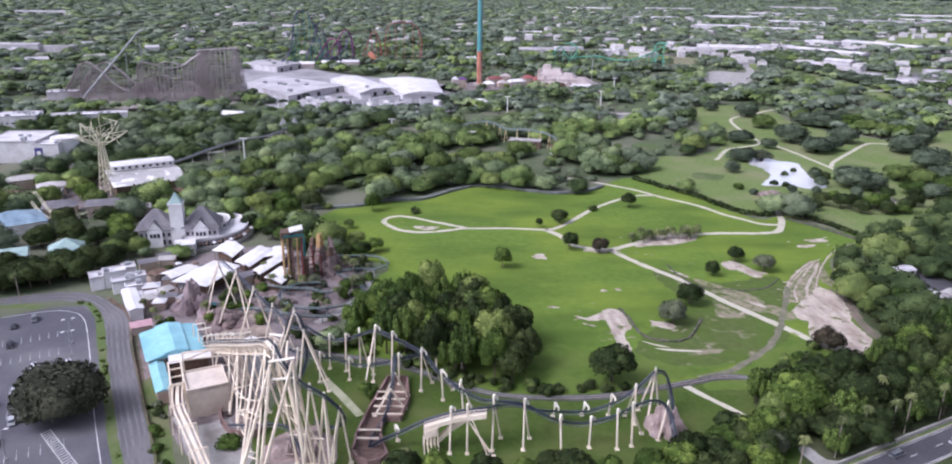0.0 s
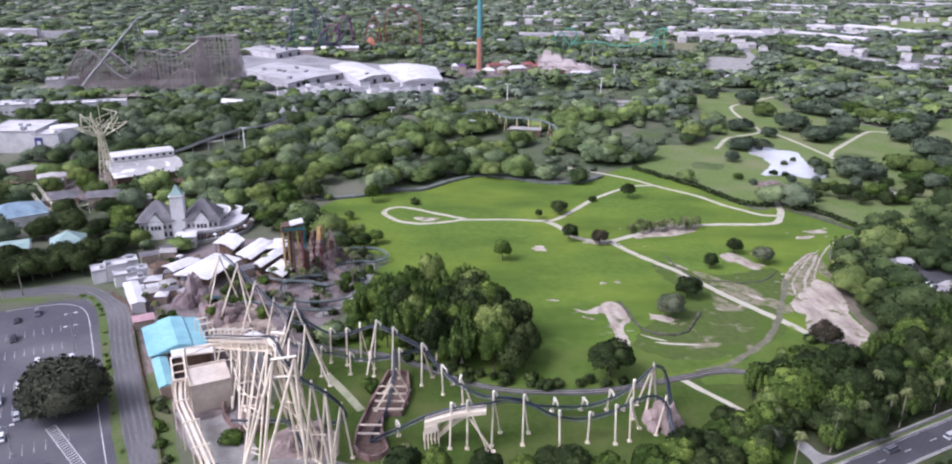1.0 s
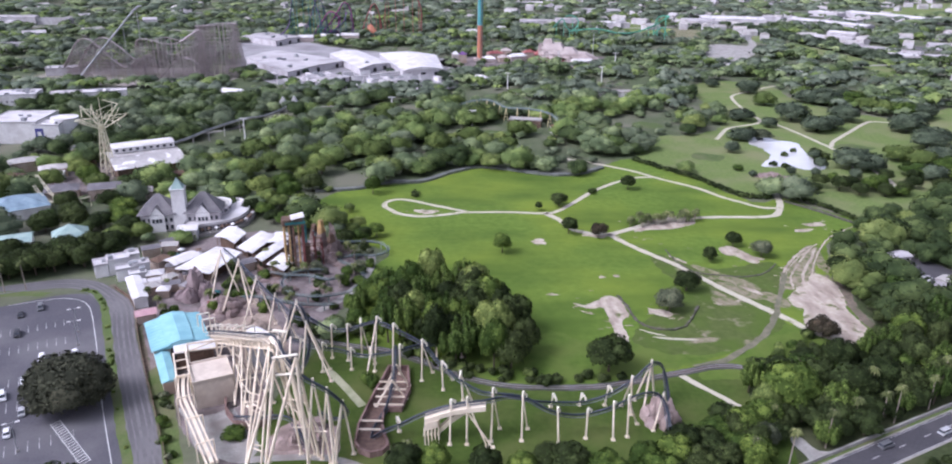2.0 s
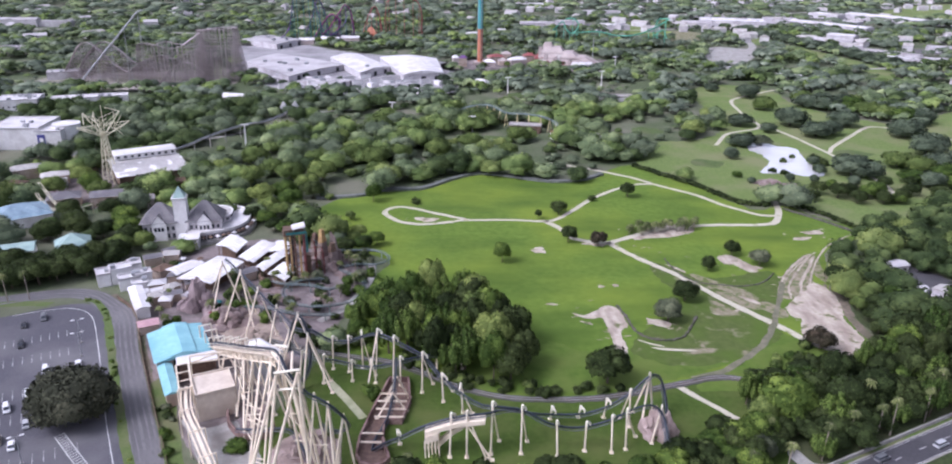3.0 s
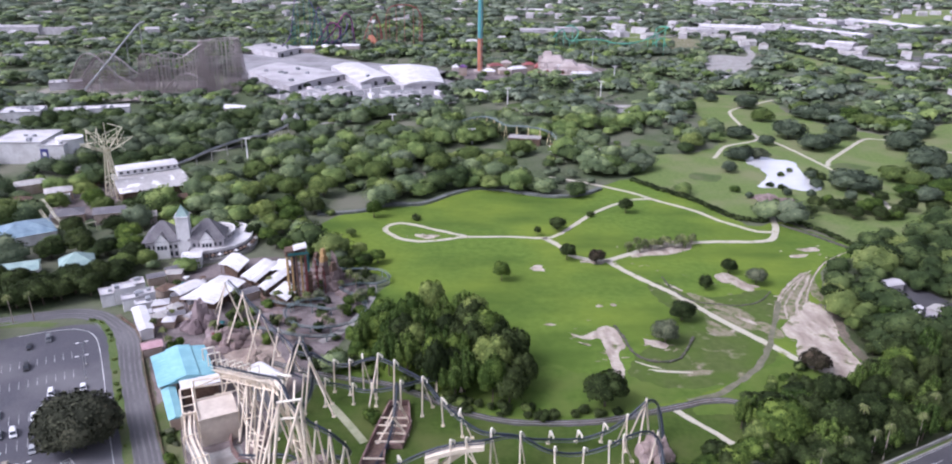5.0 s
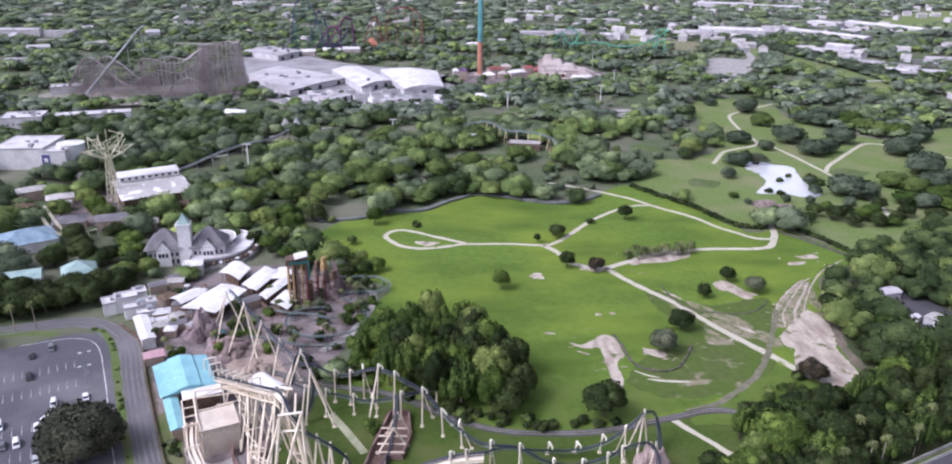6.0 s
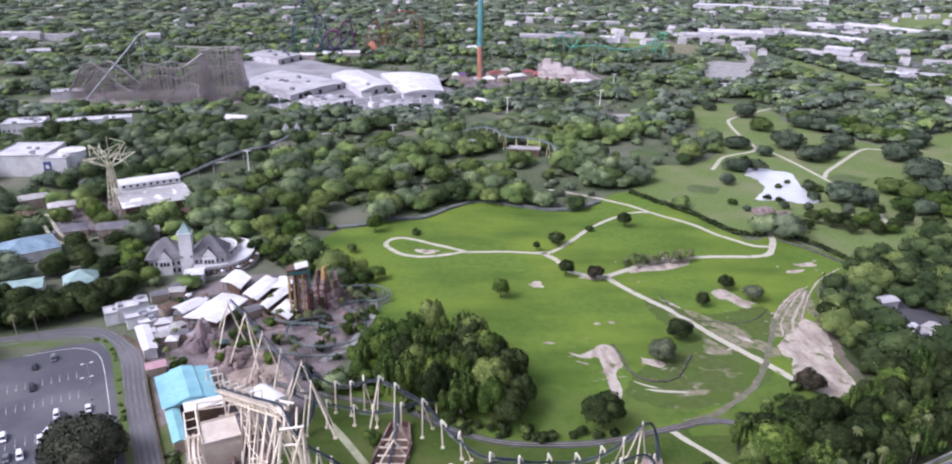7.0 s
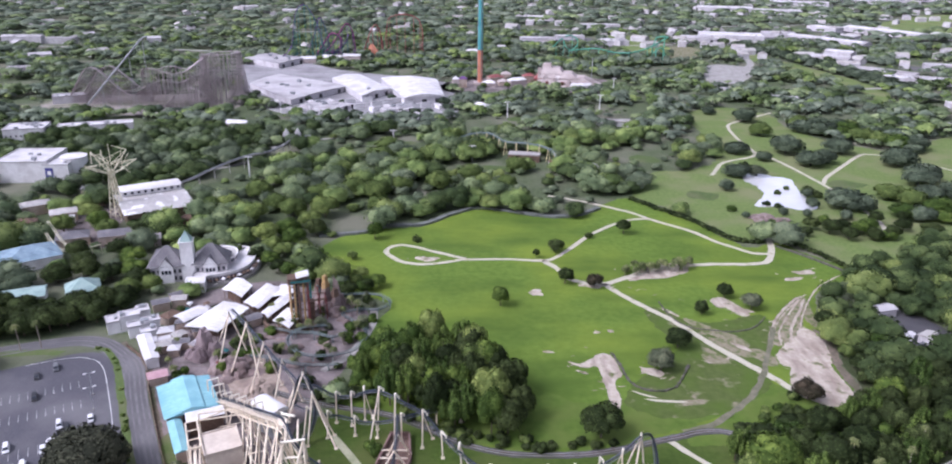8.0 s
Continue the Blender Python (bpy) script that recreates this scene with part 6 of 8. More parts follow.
def track(points, parent, spine_m, rail_m, gauge=0.62, r_spine=0.34, r_rail=0.15, step=1.4, tie=True):
    P = spline(points, step)
    side_v = side(P)
    Shape().sweep([p + Vector((0, 0, 0.55)) for p in P], r_spine, 6).make("track_spine", spine_m, parent, smooth=True)
    for s in (-1, 1):
        Shape().sweep([p + n * (gauge * s) for p, n in zip(P, side_v)], r_rail, 5).make("track_rail", rail_m, parent, smooth=True)
    if tie:
        sh = Shape()
        for p, n in zip(P, side_v):
            sh.tube(p - n * gauge, p + Vector((0, 0, 0.55)), 0.06, 4).tube(p + n * gauge, p + Vector((0, 0, 0.55)), 0.06, 4)
        tagged(sh.make("track_ties", spine_m, parent), "dark blue track ties", kind="stuff")
    return P


TR_A = [(-53.3, 215, 13.2), (-47.2, 215, 9.4), (-41, 214, 9.9), (-35.8, 213, 12.3), (-29.9, 207, 16.4), (-22.9, 204, 14.8), (-15.2, 201, 11.9), (-10.2, 197, 7.9), (-3.5, 187, 8.1), (1.9, 177, 11.2),
        (5.5, 173, 13.2), (13.6, 173, 12.2), (21.2, 172, 8.6), (29.1, 174, 5.9), (37.5, 174, 8.3), (46, 176, 11.4), (51.6, 179, 9.9), (54.2, 178, 6.9), (54.6, 172, 2.1), (53.5, 167, 0.6)]
TR_BACK = [(-95.9, 262, 17.5), (-88.6, 252, 17.8), (-79.6, 240, 17.4), (-71.6, 230, 16), (-63, 220, 14.8), (-58, 216, 12.9), (-53.3, 215, 13.2)]
TR_B = [(-64, 216, 6.0), (-59.6, 212, 7.0), (-52.8, 208, 7.1), (-43.1, 208, 5.7), (-35, 206, 5), (-26.9, 204, 7.2), (-23.1, 204, 8.4), (-15.7, 208, 8.1), (-8.1, 214, 5.2), (-3.2, 217, 5.4), (-1, 222, 7), (-6, 226, 7.5)]
TR_C = [(-28.1, 171, -0.6), (-24.2, 171, 2.1), (-19.9, 171, 4.2), (-13.1, 171, 8), (-4.8, 171, 10.9), (3.5, 170.5, 12.6), (10.3, 175, 11.0), (17.8, 181, 5.5), (23.4, 184, 3.2), (31.9, 185, 2.8), (39.4, 185, 5.5),
        (46.3, 186, 10), (51.7, 188, 14.2), (56.7, 194, 9.6), (58, 190, 3), (57, 184, 1)]
TR_M = [(-87, 217, 6.6), (-78, 205, 13.2), (-69, 193, 19.5), (-60, 181, 25.9), (-54, 173, 30.3), (-50.5, 167.5, 32.2), (-47.5, 162.5, 30.6), (-43.1, 161, 25.6), (-37.1, 161, 21.5), (-33.6, 163, 16.1), (-33.7, 167, 10.3), (-38.1, 174, 3.7), (-44, 179, 2.5)]
TR_LOOP = [(-62, 218, 4), (-60.3, 213, 7.3), (-58.5, 210, 15.8), (-56.4, 208, 21.4), (-53.8, 206, 21.9), (-51.9, 205, 16.5), (-51.4, 204, 9.5), (-53.2, 202, 3.5), (-57, 198, 2)]
TR_LOW = [(-66, 173, 4.5), (-60.4, 172, 5.2), (-55.3, 172, 5.7), (-50, 171, 5.7), (-47, 168, 3.4), (-44, 163, 2.5)]
for pts in (TR_A, TR_BACK, TR_B, TR_C, TR_M, TR_LOOP, TR_LOW):
    track(pts, coaster, M_TRACK, M_RAIL)


def column(foot, top, r=0.3, name="support", parent=None, foot_block=True):
    f, t = Vector(foot), Vector(top)
    sh = Shape().tube(f, t, r, 8)
    if foot_block:
        sh.box((f.x, f.y, 0.12), (1.2, 1.2, 0.4))
    return sh.make(name, M_CREAM, parent or coaster, smooth=False)


def arm(tops, reach):
    """A crank arm from the head of a column to the track."""
    a, b = Vector(tops), Vector(reach)
    k = a + Vector((0, 0, 0.9))
    Shape().tube(a - Vector((0, 0, 0.7)), k, 0.36, 8).tube(k, b + Vector((0, 0, 1.5)), 0.36, 8, r2=0.28).tube(b + Vector((0, 0, 1.6)), b + Vector((0, 0, 0.4)), 0.26, 8).make("crank_arm", M_ARM, coaster, "pale cranked arm")


def near_track(x, y, pts):
    P = spline(pts, 1.0)
    return min(P, key=lambda p: (p.x - x) ** 2 + (p.y - y) ** 2)


def post(x, y, pts, off=1.0, leg=None, r=0.27):
    """A column that carries the nearest point of a track from beside it."""
    p = near_track(x, y, pts)
    d = Vector((x - p.x, y - p.y, 0))
    d = d.normalized() if d.length > 0.3 else Vector((0, -1, 0))
    head = p + d * off + Vector((0, 0, 1.9))
    column((x, y, -0.1), head, r)
    P = spline(pts, 1.0)
    k = min(range(len(P)), key=lambda i: (P[i] - p).length)
    arm(head, P[min(k + 1, len(P) - 1)])
    if leg:
        column((leg[0], leg[1], -0.1), head - Vector((0, 0, 0.6)), r * 0.85)


for x, y, pts, leg in ((-39, 206, TR_B, None), (-36.9, 214.4, TR_A, (-34.5, 216)), (-46.5, 213, TR_A, None), (-41, 211.5, TR_A, None), (-33.6, 201, TR_A, (-31.5, 205)), (-25.4, 202, TR_A, None), (-23.3, 203.8, TR_B, None),
                       (-16.1, 200, TR_A, (-13, 205)), (-12.1, 212, TR_B, None), (-9.2, 195, TR_A, (-6.5, 201)), (-8.2, 217, TR_B, None), (-4, 214.5, TR_B, None), (-3, 189.5, TR_A, (0, 189)), (5.1, 170, TR_A, (7.6, 176)), (13.5, 170.5, TR_A, (15.5, 176)),
                       (23.6, 169.5, TR_A, None), (31.4, 172, TR_A, None), (38.9, 171.5, TR_A, None), (23.0, 187, TR_C, None), (31.5, 188, TR_C, None), (39.2, 188, TR_C, None), (46, 183.5, TR_C, (44, 188)),
                       (43.1, 173, TR_A, (47, 179)), (-1.5, 168.5, TR_C, (4, 168)), (-6.2, 168.5, TR_C, None), (-20.5, 174, TR_C, None), (-48, 204.5, TR_B, None), (-56, 205, TR_B, None), (-32, 209.5, TR_B, None)):
    post(x, y, pts, leg=leg)
for top, feet in (((51.7, 188, 15.2), ((48.5, 191, 0), (54.5, 191, 0), (49.5, 183.5, 0))), ((54, 180, 9.5), ((51, 176, 0), (57, 181, 0))),
                  ((-95.5, 257, 18.6), ((-98.1, 246.1, 0), (-104, 262, 0), (-90, 258, 0))), ((-86, 248, 19.2), ((-92, 241, 0), (-80.3, 239.4, 0), (-83, 252, 0))), ((-76, 235, 18.4), ((-81, 229, 0), (-71, 236, 0))),
                  ((-67, 225, 16.8), ((-70, 218, 0), (-61, 226, 0))), ((-55.2, 207, 23.4), ((-63, 204, 0), (-44.2, 199.1, 0), (-50, 213, 0))), ((-52, 204.5, 17.5), ((-53.6, 200, 0), (-46, 206, 0))),
                  ((-59.5, 211, 15), ((-64, 207, 0), (-66, 214, 0)))):
    for f in feet:
        column(f, top, 0.3)
    arm(top, Vector(top) - Vector((0, 0, 1.4)))
# brake run: a broad cream platform on tall legs, with its walkways
BRAKE = spline([(-87, 217, 5.8), (-78, 205, 12.4), (-69, 193, 18.7), (-60, 181, 25.1), (-54, 173, 29.5), (-51, 168.5, 31)], 2.0)
bs = side(BRAKE)


def girder(name, P, S, o, w, z0, z1, label=""):
    """A box girder along a line, o metres beside it."""
    sh = Shape()
    v = [p + n * (o + q * w / 2) + Vector((0, 0, z)) for p, n in zip(P, S) for q, z in ((-1, z0), (1, z0), (1, z1), (-1, z1))]
    f = [(0, 3, 2, 1), tuple(len(v) - 4 + i for i in range(4))]
    for i in range(len(P) - 1):
        a, b = 4 * i, 4 * i + 4
        f += [(a + k, a + (k + 1) % 4, b + (k + 1) % 4, b + k) for k in range(4)]
    sh.add(v, f)
    return sh.make(name, M_CREAM, coaster, label)


girder("lift_beam", BRAKE, bs, 0, 1.5, -0.8, 0.1, "broad cream lift hill beam")
for o in (-0.8, 0.8):
    Shape().sweep([p + n * o - Vector((0, 0, 2.7)) for p, n in zip(BRAKE, bs)], 0.24, 6).make("lower_chord", M_CREAM, coaster)
    for i in range(len(BRAKE) - 1):
        a, b = BRAKE[i] + bs[i] * o, BRAKE[i + 1] + bs[i + 1] * o
        web = Shape().tube(a - Vector((0, 0, 0.6)), a - Vector((0, 0, 2.7)), 0.13, 5)
        if i % 2:
            web.tube(a - Vector((0, 0, 0.7)), b - Vector((0, 0, 2.7)), 0.13, 5)
        else:
            web.tube(a - Vector((0, 0, 2.7)), b - Vector((0, 0, 0.7)), 0.13, 5)
        web.make("truss_web", M_CREAM, coaster)
girder("walkway", BRAKE, bs, 1.35, 0.7, 0.1, 0.25)
girder("walkway", BRAKE, bs, -1.35, 0.7, 0.1, 0.25)
for o in (-1.65, 1.65):
    Shape().sweep([p + n * o + Vector((0, 0, 1.6)) for p, n in zip(BRAKE, bs)], 0.09, 4).make("handrail", M_CREAM, coaster)
    for i in range(0, len(BRAKE), 2):
        p = BRAKE[i] + bs[i] * o
        Shape().tube(p + Vector((0, 0, 0.4)), p + Vector((0, 0, 1.65)), 0.07, 4).make("handrail_post", M_CREAM, coaster)
LIFT_LEGS_NEAR = [((-79, 206.3, 10.6), ((-81.5, 204, 0), (-76, 208, 0))), ((-73, 198.3, 15), ((-70.1, 185.3, 0), (-71, 201, 0))), ((-68, 191.6, 18.6), ((-70.1, 185.3, 0), (-64.7, 174.2, 0), (-64, 193, 0))), ((-63, 185, 22.2), ((-64.7, 174.2, 0), (-63.2, 176, 0), (-59, 187, 0))), ((-58.5, 179, 25.6), ((-63.2, 175.5, 0), (-58.5, 156.2, 0), (-53, 181, 0))), ((-54, 173, 29), ((-58.5, 156.2, 0), (-54.2, 155.1, 0), (-50, 177, 0)))]
LIFT_LEGS_MID = [((-49.5, 160.5, 30.6), ((-58.1, 153.9, 0), (-52.8, 154, 0), (-49.1, 178.8, 0))), ((-44, 160.5, 31.6), ((-42, 157, 0), (-40.7, 162.7, 0), (-52.8, 154, 0))), ((-40.5, 161.2, 25.2), ((-42.5, 156.5, 0), (-37, 160, 0))), ((-37.1, 161.2, 22.6), ((-39.6, 161.5, 0), (-35.8, 158.1, 0), (-36.5, 165, 0))), ((-33.8, 163.6, 17.2), ((-36.5, 158.5, 0), (-31.6, 164, 0), (-35.8, 160, 0)))]
for top, feet in LIFT_LEGS_NEAR + LIFT_LEGS_MID:
    for f in feet:
        column(f, top, 0.42 if -50 < top[0] < -43 else 0.29)
for a, b in (((-64, 175.5, 8), (-60, 176, 8)), ((-66.5, 180, 12), (-62, 182, 12)), ((-65, 176, 4), (-61, 170, 4)), ((-58, 166, 14), (-54, 163, 14)), ((-41, 160, 10), (-37.5, 160, 10)), ((-56, 157, 8), (-53.8, 156.5, 8))):
    Shape().tube(a, b, 0.22, 6).make("cross_brace", M_CREAM, coaster)
for a, b in (((-50, 160.5, 31.2), (-43.5, 160.5, 32.4)), ((-50, 160.2, 26.4), (-43.5, 160.2, 27.2)), ((-51.5, 168.5, 34.6), (-47.5, 167, 35))):
    Shape().tube(a, b, 0.34, 8).make("portal_beam", M_ARM, coaster)
for x in (-48.8, -45.6):
    Shape().tube((x - 1.4, 168, 33), (x, 160.6, 31.2), 0.32, 6).make("crest_strut", M_CREAM, coaster)
for top, foot in (((-49.4, 166, 31.5), (-45.6, 163.6, -0.1)), ((-47.6, 165.5, 27.8), (-43.3, 162.6, -0.1)), ((-46.4, 164.5, 25), (-41.8, 163.4, -0.1)), ((-50.5, 167, 32), (-41, 169.8, -0.1)), ((-50, 167, 31), (-53, 181, -0.1))):
    column(foot, top, 0.34)
Shape().sweep([(-52.5, 168.6, 32.4), (-50.2, 166.4, 31.6), (-48.2, 165.2, 28.8), (-46.6, 164.4, 24.6), (-45.4, 163.9, 19), (-44.6, 163.6, 12)], 0.62, 8).make("drop_spine", M_CREAM, coaster, "broad cream beam under the first drop")
for a, b in (((-72, 196, 6), (-68, 186, 6)), ((-70, 190, 11), (-65, 180, 11)), ((-66, 182, 5), (-62, 176, 5)), ((-65, 178, 13), (-60, 172, 13)), ((-62, 172, 9), (-56, 168, 9)), ((-60, 166, 18), (-55, 164, 18)), ((-71, 194, 3), (-66, 183, 9)), ((-66, 181, 3), (-61, 172, 9)),
             ((-58, 160, 5), (-54, 158, 5)), ((-47, 163, 9), (-42, 163, 9)), ((-48, 164, 17), (-44, 163.4, 17)), ((-52, 176, 8), (-47, 170, 8)), ((-83, 203, 5), (-76, 206, 5)), ((-78, 206, 8), (-72, 199, 8))):
    Shape().tube(a, b, 0.17, 6).make("cross_brace", M_CREAM, coaster)
# low transfer track at the service end
TRANS = [(-86, 190, 7.4), (-81.8, 179, 7.2), (-76, 169.6, 7.0), (-67.5, 156.3, 6.0), (-65, 152.5, 5.6)]
tp = spline(TRANS, 2.5)
tn = side(tp)
for o, w in ((-1.3, 0.4), (0, 0.9), (1.3, 0.4)):
    girder("transfer_beam", tp, tn, o, w, -0.6, 0.3)
for i in range(2, len(tp), 4):
    p, n = tp[i], tn[i]
    for s in (-2.2, 2.2):
        column((p.x + n.x * s, p.y + n.y * s, -0.1), p + n * s + Vector((0, 0, 1.6)), 0.18, foot_block=False)
    Shape().tube(p - n * 2.2 + Vector((0, 0, 1.6)), p + n * 2.2 + Vector((0, 0, 1.6)), 0.2, 6).make("portal_beam", M_CREAM, coaster)
# gantry round the maintenance hall
for k, (x, y) in enumerate(((-92, 198.5), (-90, 194), (-88, 189.5), (-86, 185.5))):
    for s in (0, 1):
        column((x + 3.2 * s, y + 1.6 * s, -0.1), (x + 3.2 * s, y + 1.6 * s, 9.5), 0.22, foot_block=False)
    Shape().tube((x, y, 9.5), (x + 3.2, y + 1.6, 9.5), 0.22, 6).make("portal_beam", M_CREAM, coaster)
for a, b in (((-92, 198.5, 9.5), (-86, 185.5, 9.5)), ((-88.8, 200.1, 9.5), (-82.8, 187.1, 9.5)), ((-88, 200, 9.5), (-72, 205, 9.5)), ((-88, 200, 12), (-72, 205, 12)), ((-88, 200, 9.5), (-80, 202.5, 12)), ((-80, 202.5, 12), (-72, 205, 9.5))):
    Shape().tube(a, b, 0.28, 6).make("gantry_beam", M_CREAM, coaster)
for x, y in ((-88, 200), (-80, 202.5), (-72, 205)):
    column((x, y, -0.1), (x, y, 12), 0.28)
# cream deck under the track where it climbs out of the trench
DP = spline([p for p in TR_C if -14 < p[0] < 4], 1.5)
girder("trough_deck", DP, side(DP), 0, 3.4, -1.9, -0.5, "broad cream steel deck")
DH = DP[:4]
girder("trough_head", DH, side(DH), 0, 3.8, -4.2, -1.9)
for i in range(5):
    x = -13.2 + i * 0.95
    column((x + 0.4, 168.2, -0.1), (x, 169.4, 4.6 + 0.3 * i), 0.2, foot_block=False)
    column((x - 0.3, 172.4, -0.1), (x + 0.2, 172.0, 4.6 + 0.3 * i), 0.2, foot_block=False)
    Shape().tube((x + 0.3, 168.5, 0.6), (x + 0.2, 172.2, 4.4), 0.14, 5).make("trough_brace", M_CREAM, coaster)
girder("trough_strut", [Vector((-9.5, 171, 2.6)), Vector((-6, 171, 6.4)), Vector((-2, 171, 9.6))], [Vector((0, -1, 0))] * 3, 0, 1.6, -0.9, 0.9)
column((5.5, 167.5, -0.1), (-1.5, 170, 9.6), 0.26)
# trench with red-brown walls
pit = thing("trench", "sunken coaster trench with red-brown stone walls", "trench", kind="structure")
PIT = [(-32, 175), (-31.8, 167.5), (-30, 164.2), (-27, 162.6), (-24.2, 163.6), (-22.6, 166), (-25.4, 175), (-26, 183.4), (-21, 183.4), (-19.3, 193.6), (-21, 206), (-27, 206), (-30.4, 187)]
for a, b in zip(PIT, PIT[1:] + PIT[:1]):
    d = Vector((b[0] - a[0], b[1] - a[1], 0))
    c = ((a[0] + b[0]) / 2, (a[1] + b[1]) / 2, 0.9)
    Shape().box(c, (d.length + 0.6, 0.6, 2.0), math.atan2(d.y, d.x)).make("trench_wall", M_BRICK, pit)
Shape().prism([(x, y) for x, y in PIT], 0.05, 0.12).make("trench_floor", surface("trench_floor", (0.13, 0.085, 0.07), (0.19, 0.13, 0.1), 0.8, rough=0.95), pit)
for i, y in enumerate((172, 176, 184, 188, 192, 196)):
    x0 = -31.4 if y < 181 else -29
    x1 = -25.4 if y < 181 else -20.2
    Shape().box(((x0 + x1) / 2, y, 2.1), (x1 - x0, 0.45, 0.4)).make("trench_beam", M_CREAM, pit, "cream cross beam")
for top, feet in (((-23.3, 194, 9.5), ((-27, 196, 0), (-19.8, 197, 0))), ((-24, 188.5, 7.5), ((-28.5, 186, 0), (-20, 190, 0)))):
    for f in feet:
        column(f, top, 0.3)
track([(-24, 200, 12), (-23.6, 196, 10.2), (-23.8, 191, 6.5), (-24.5, 186, 2.6), (-26, 180, 0.9), (-27.5, 175, 0.3), (-28.1, 171, -0.6)], coaster, M_TRACK, M_TRACK)

# bent steel supports where the lift leaves the station
for i in range(0, len(BRAKE) - 9, 4):
    p, n = BRAKE[i], bs[i]
    a, b = p - n * 2.0, p + n * 1.2
    Shape().tube(a - Vector((0, 0, 0.6)), a + Vector((0, 0, 3.4)), 0.2, 6).tube(a + Vector((0, 0, 3.4)), b + Vector((0, 0, 3.4)), 0.24, 6).tube(b + Vector((0, 0, 3.4)), b + Vector((0, 0, 2.2)), 0.2, 6).make("catwalk_frame", M_ARM, coaster, "pale bent steel frame")
for x, y in ((-93, 222), (-90, 218.5)):
    for s in (0, 1):
        column((x + 3.4 * s, y + 1.8 * s, -0.1), (x + 3.4 * s, y + 1.8 * s, 10.5), 0.24, foot_block=False)
    Shape().tube((x, y, 10.5), (x + 3.4, y + 1.8, 10.5), 0.24, 6).make("portal_beam", M_ARM, coaster)
patch("rose_paving", [(-55, 163), (-55.5, 172), (-51, 178), (-44, 178), (-37.5, 175), (-36, 168), (-36.5, 163.5), (-44, 161.5)], 0.062, M_PINKROCK, "rose-coloured paving below the coaster drop", "pavement", 0.3, 1.5)
terrace = thing("stepped_wall", "low stepped rose stone walls below the coaster drop", "wall")
for x, y, sx, sy, h, rz in ((-46.5, 172.5, 9, 0.7, 1.8, 0.1), (-42, 169, 0.7, 7, 2.2, 0.1), (-50.5, 169, 0.7, 6, 1.5, -0.1), (-45.5, 166, 8, 0.7, 1.2, 0.05), (-44, 175.5, 5, 3, 2.6, 0.3)):
    Shape().box((x, y, h / 2 - 0.1), (sx, sy, h + 0.2), rz, taper=0.96).make("wall_block", M_PINKROCK, terrace)
# low curved retaining wall round the hedge
wall_line("wall_retaining", [(-73, 187), (-71.5, 182), (-68.6, 178), (-65.5, 175.4), (-62, 174.5), (-59, 176), (-57.5, 180)], 0.6, 2.2, M_BRICK, "curved red-brown retaining wall below the lift hill", "wall", 1.0)

# ---- the far park: wooden coaster, halls, tower, steel coasters ----
wc = thing("wooden_coaster", "large brown timber-framed roller coaster far beyond the trees", "roller coaster")


def timber_run(points, width=2.6, gap=4.2):
    P = spline(points, gap)
    S = side(P)
    deck = Shape()
    v = [p + n * (q * width / 2) + Vector((0, 0, z)) for p, n in zip(P, S) for q, z in ((-1, -0.4), (1, -0.4), (1, 0.2), (-1, 0.2))]
    f = []
    for i in range(len(P) - 1):
        a, b = 4 * i, 4 * i + 4
        f += [(a + k, a + (k + 1) % 4, b + (k + 1) % 4, b + k) for k in range(4)]
    deck.add(v, f).make("track_deck", M_TIMBER, wc)
    for i, (p, n) in enumerate(zip(P, S)):
        sh = Shape()
        w0 = width / 2 + 0.12 * p.z
        for q in (-1, 0, 1):
            sh.tube((p.x + n.x * w0 * q, p.y + n.y * w0 * q, -0.1), p + n * (q * width / 2), 0.17, 4)
        z = 3.5
        while z < p.z:
            k = width / 2 + 0.12 * (p.z - z)
            a, b = Vector((p.x, p.y, z)) - n * k, Vector((p.x, p.y, z)) + n * k
            sh.tube(a, b, 0.15, 4)
            sh.tube(a, b + Vector((0, 0, 3.5)), 0.12, 4)
            if i + 1 < len(P) and P[i + 1].z > z:
                sh.tube(a, Vector((P[i + 1].x, P[i + 1].y, z)) - S[i + 1] * k, 0.13, 4)
            z += 3.5
        sh.make("trestle", M_TIMBER, wc)


timber_run([(-277, 752, 49), (-270, 743, 50), (-259, 741, 51), (-248, 742, 51), (-242, 750, 51), (-242, 764, 50), (-250, 775, 50), (-264, 776, 49), (-275, 768, 48), (-278, 757, 47)])
timber_run([(-326, 724, 33), (-322, 719, 39), (-313, 718, 40), (-303, 719, 37), (-293, 721, 35), (-284, 725, 37), (-278, 733, 42), (-272, 744, 47)])
timber_run([(-302, 708, 5), (-292, 705, 14), (-282, 703, 22), (-273, 703, 25), (-264, 704, 21), (-256, 707, 12), (-249, 714, 6)])
timber_run([(-414, 748, 5), (-402, 744, 20), (-391, 741, 34), (-380, 739, 37), (-368, 737, 29), (-355, 735, 17), (-342, 732, 11), (-330, 728, 18)])
timber_run([(-406, 764, 8), (-390, 761, 27), (-374, 759, 36), (-358, 757, 27), (-343, 756, 15), (-330, 756, 20)])
timber_run([(-322, 745, 34), (-308, 749, 38), (-294, 752, 35), (-284, 756, 41)])
timber_run([(-325, 733, 22), (-310, 732, 27), (-294, 734, 24), (-282, 742, 30), (-262, 752, 34), (-250, 756, 30)])
lift = Shape().sweep([(-383, 714, 1), (-352, 717, 34), (-334, 719, 53), (-322, 720.5, 66), (-318, 721, 69), (-315, 722, 69.5)], 0.95, 6)
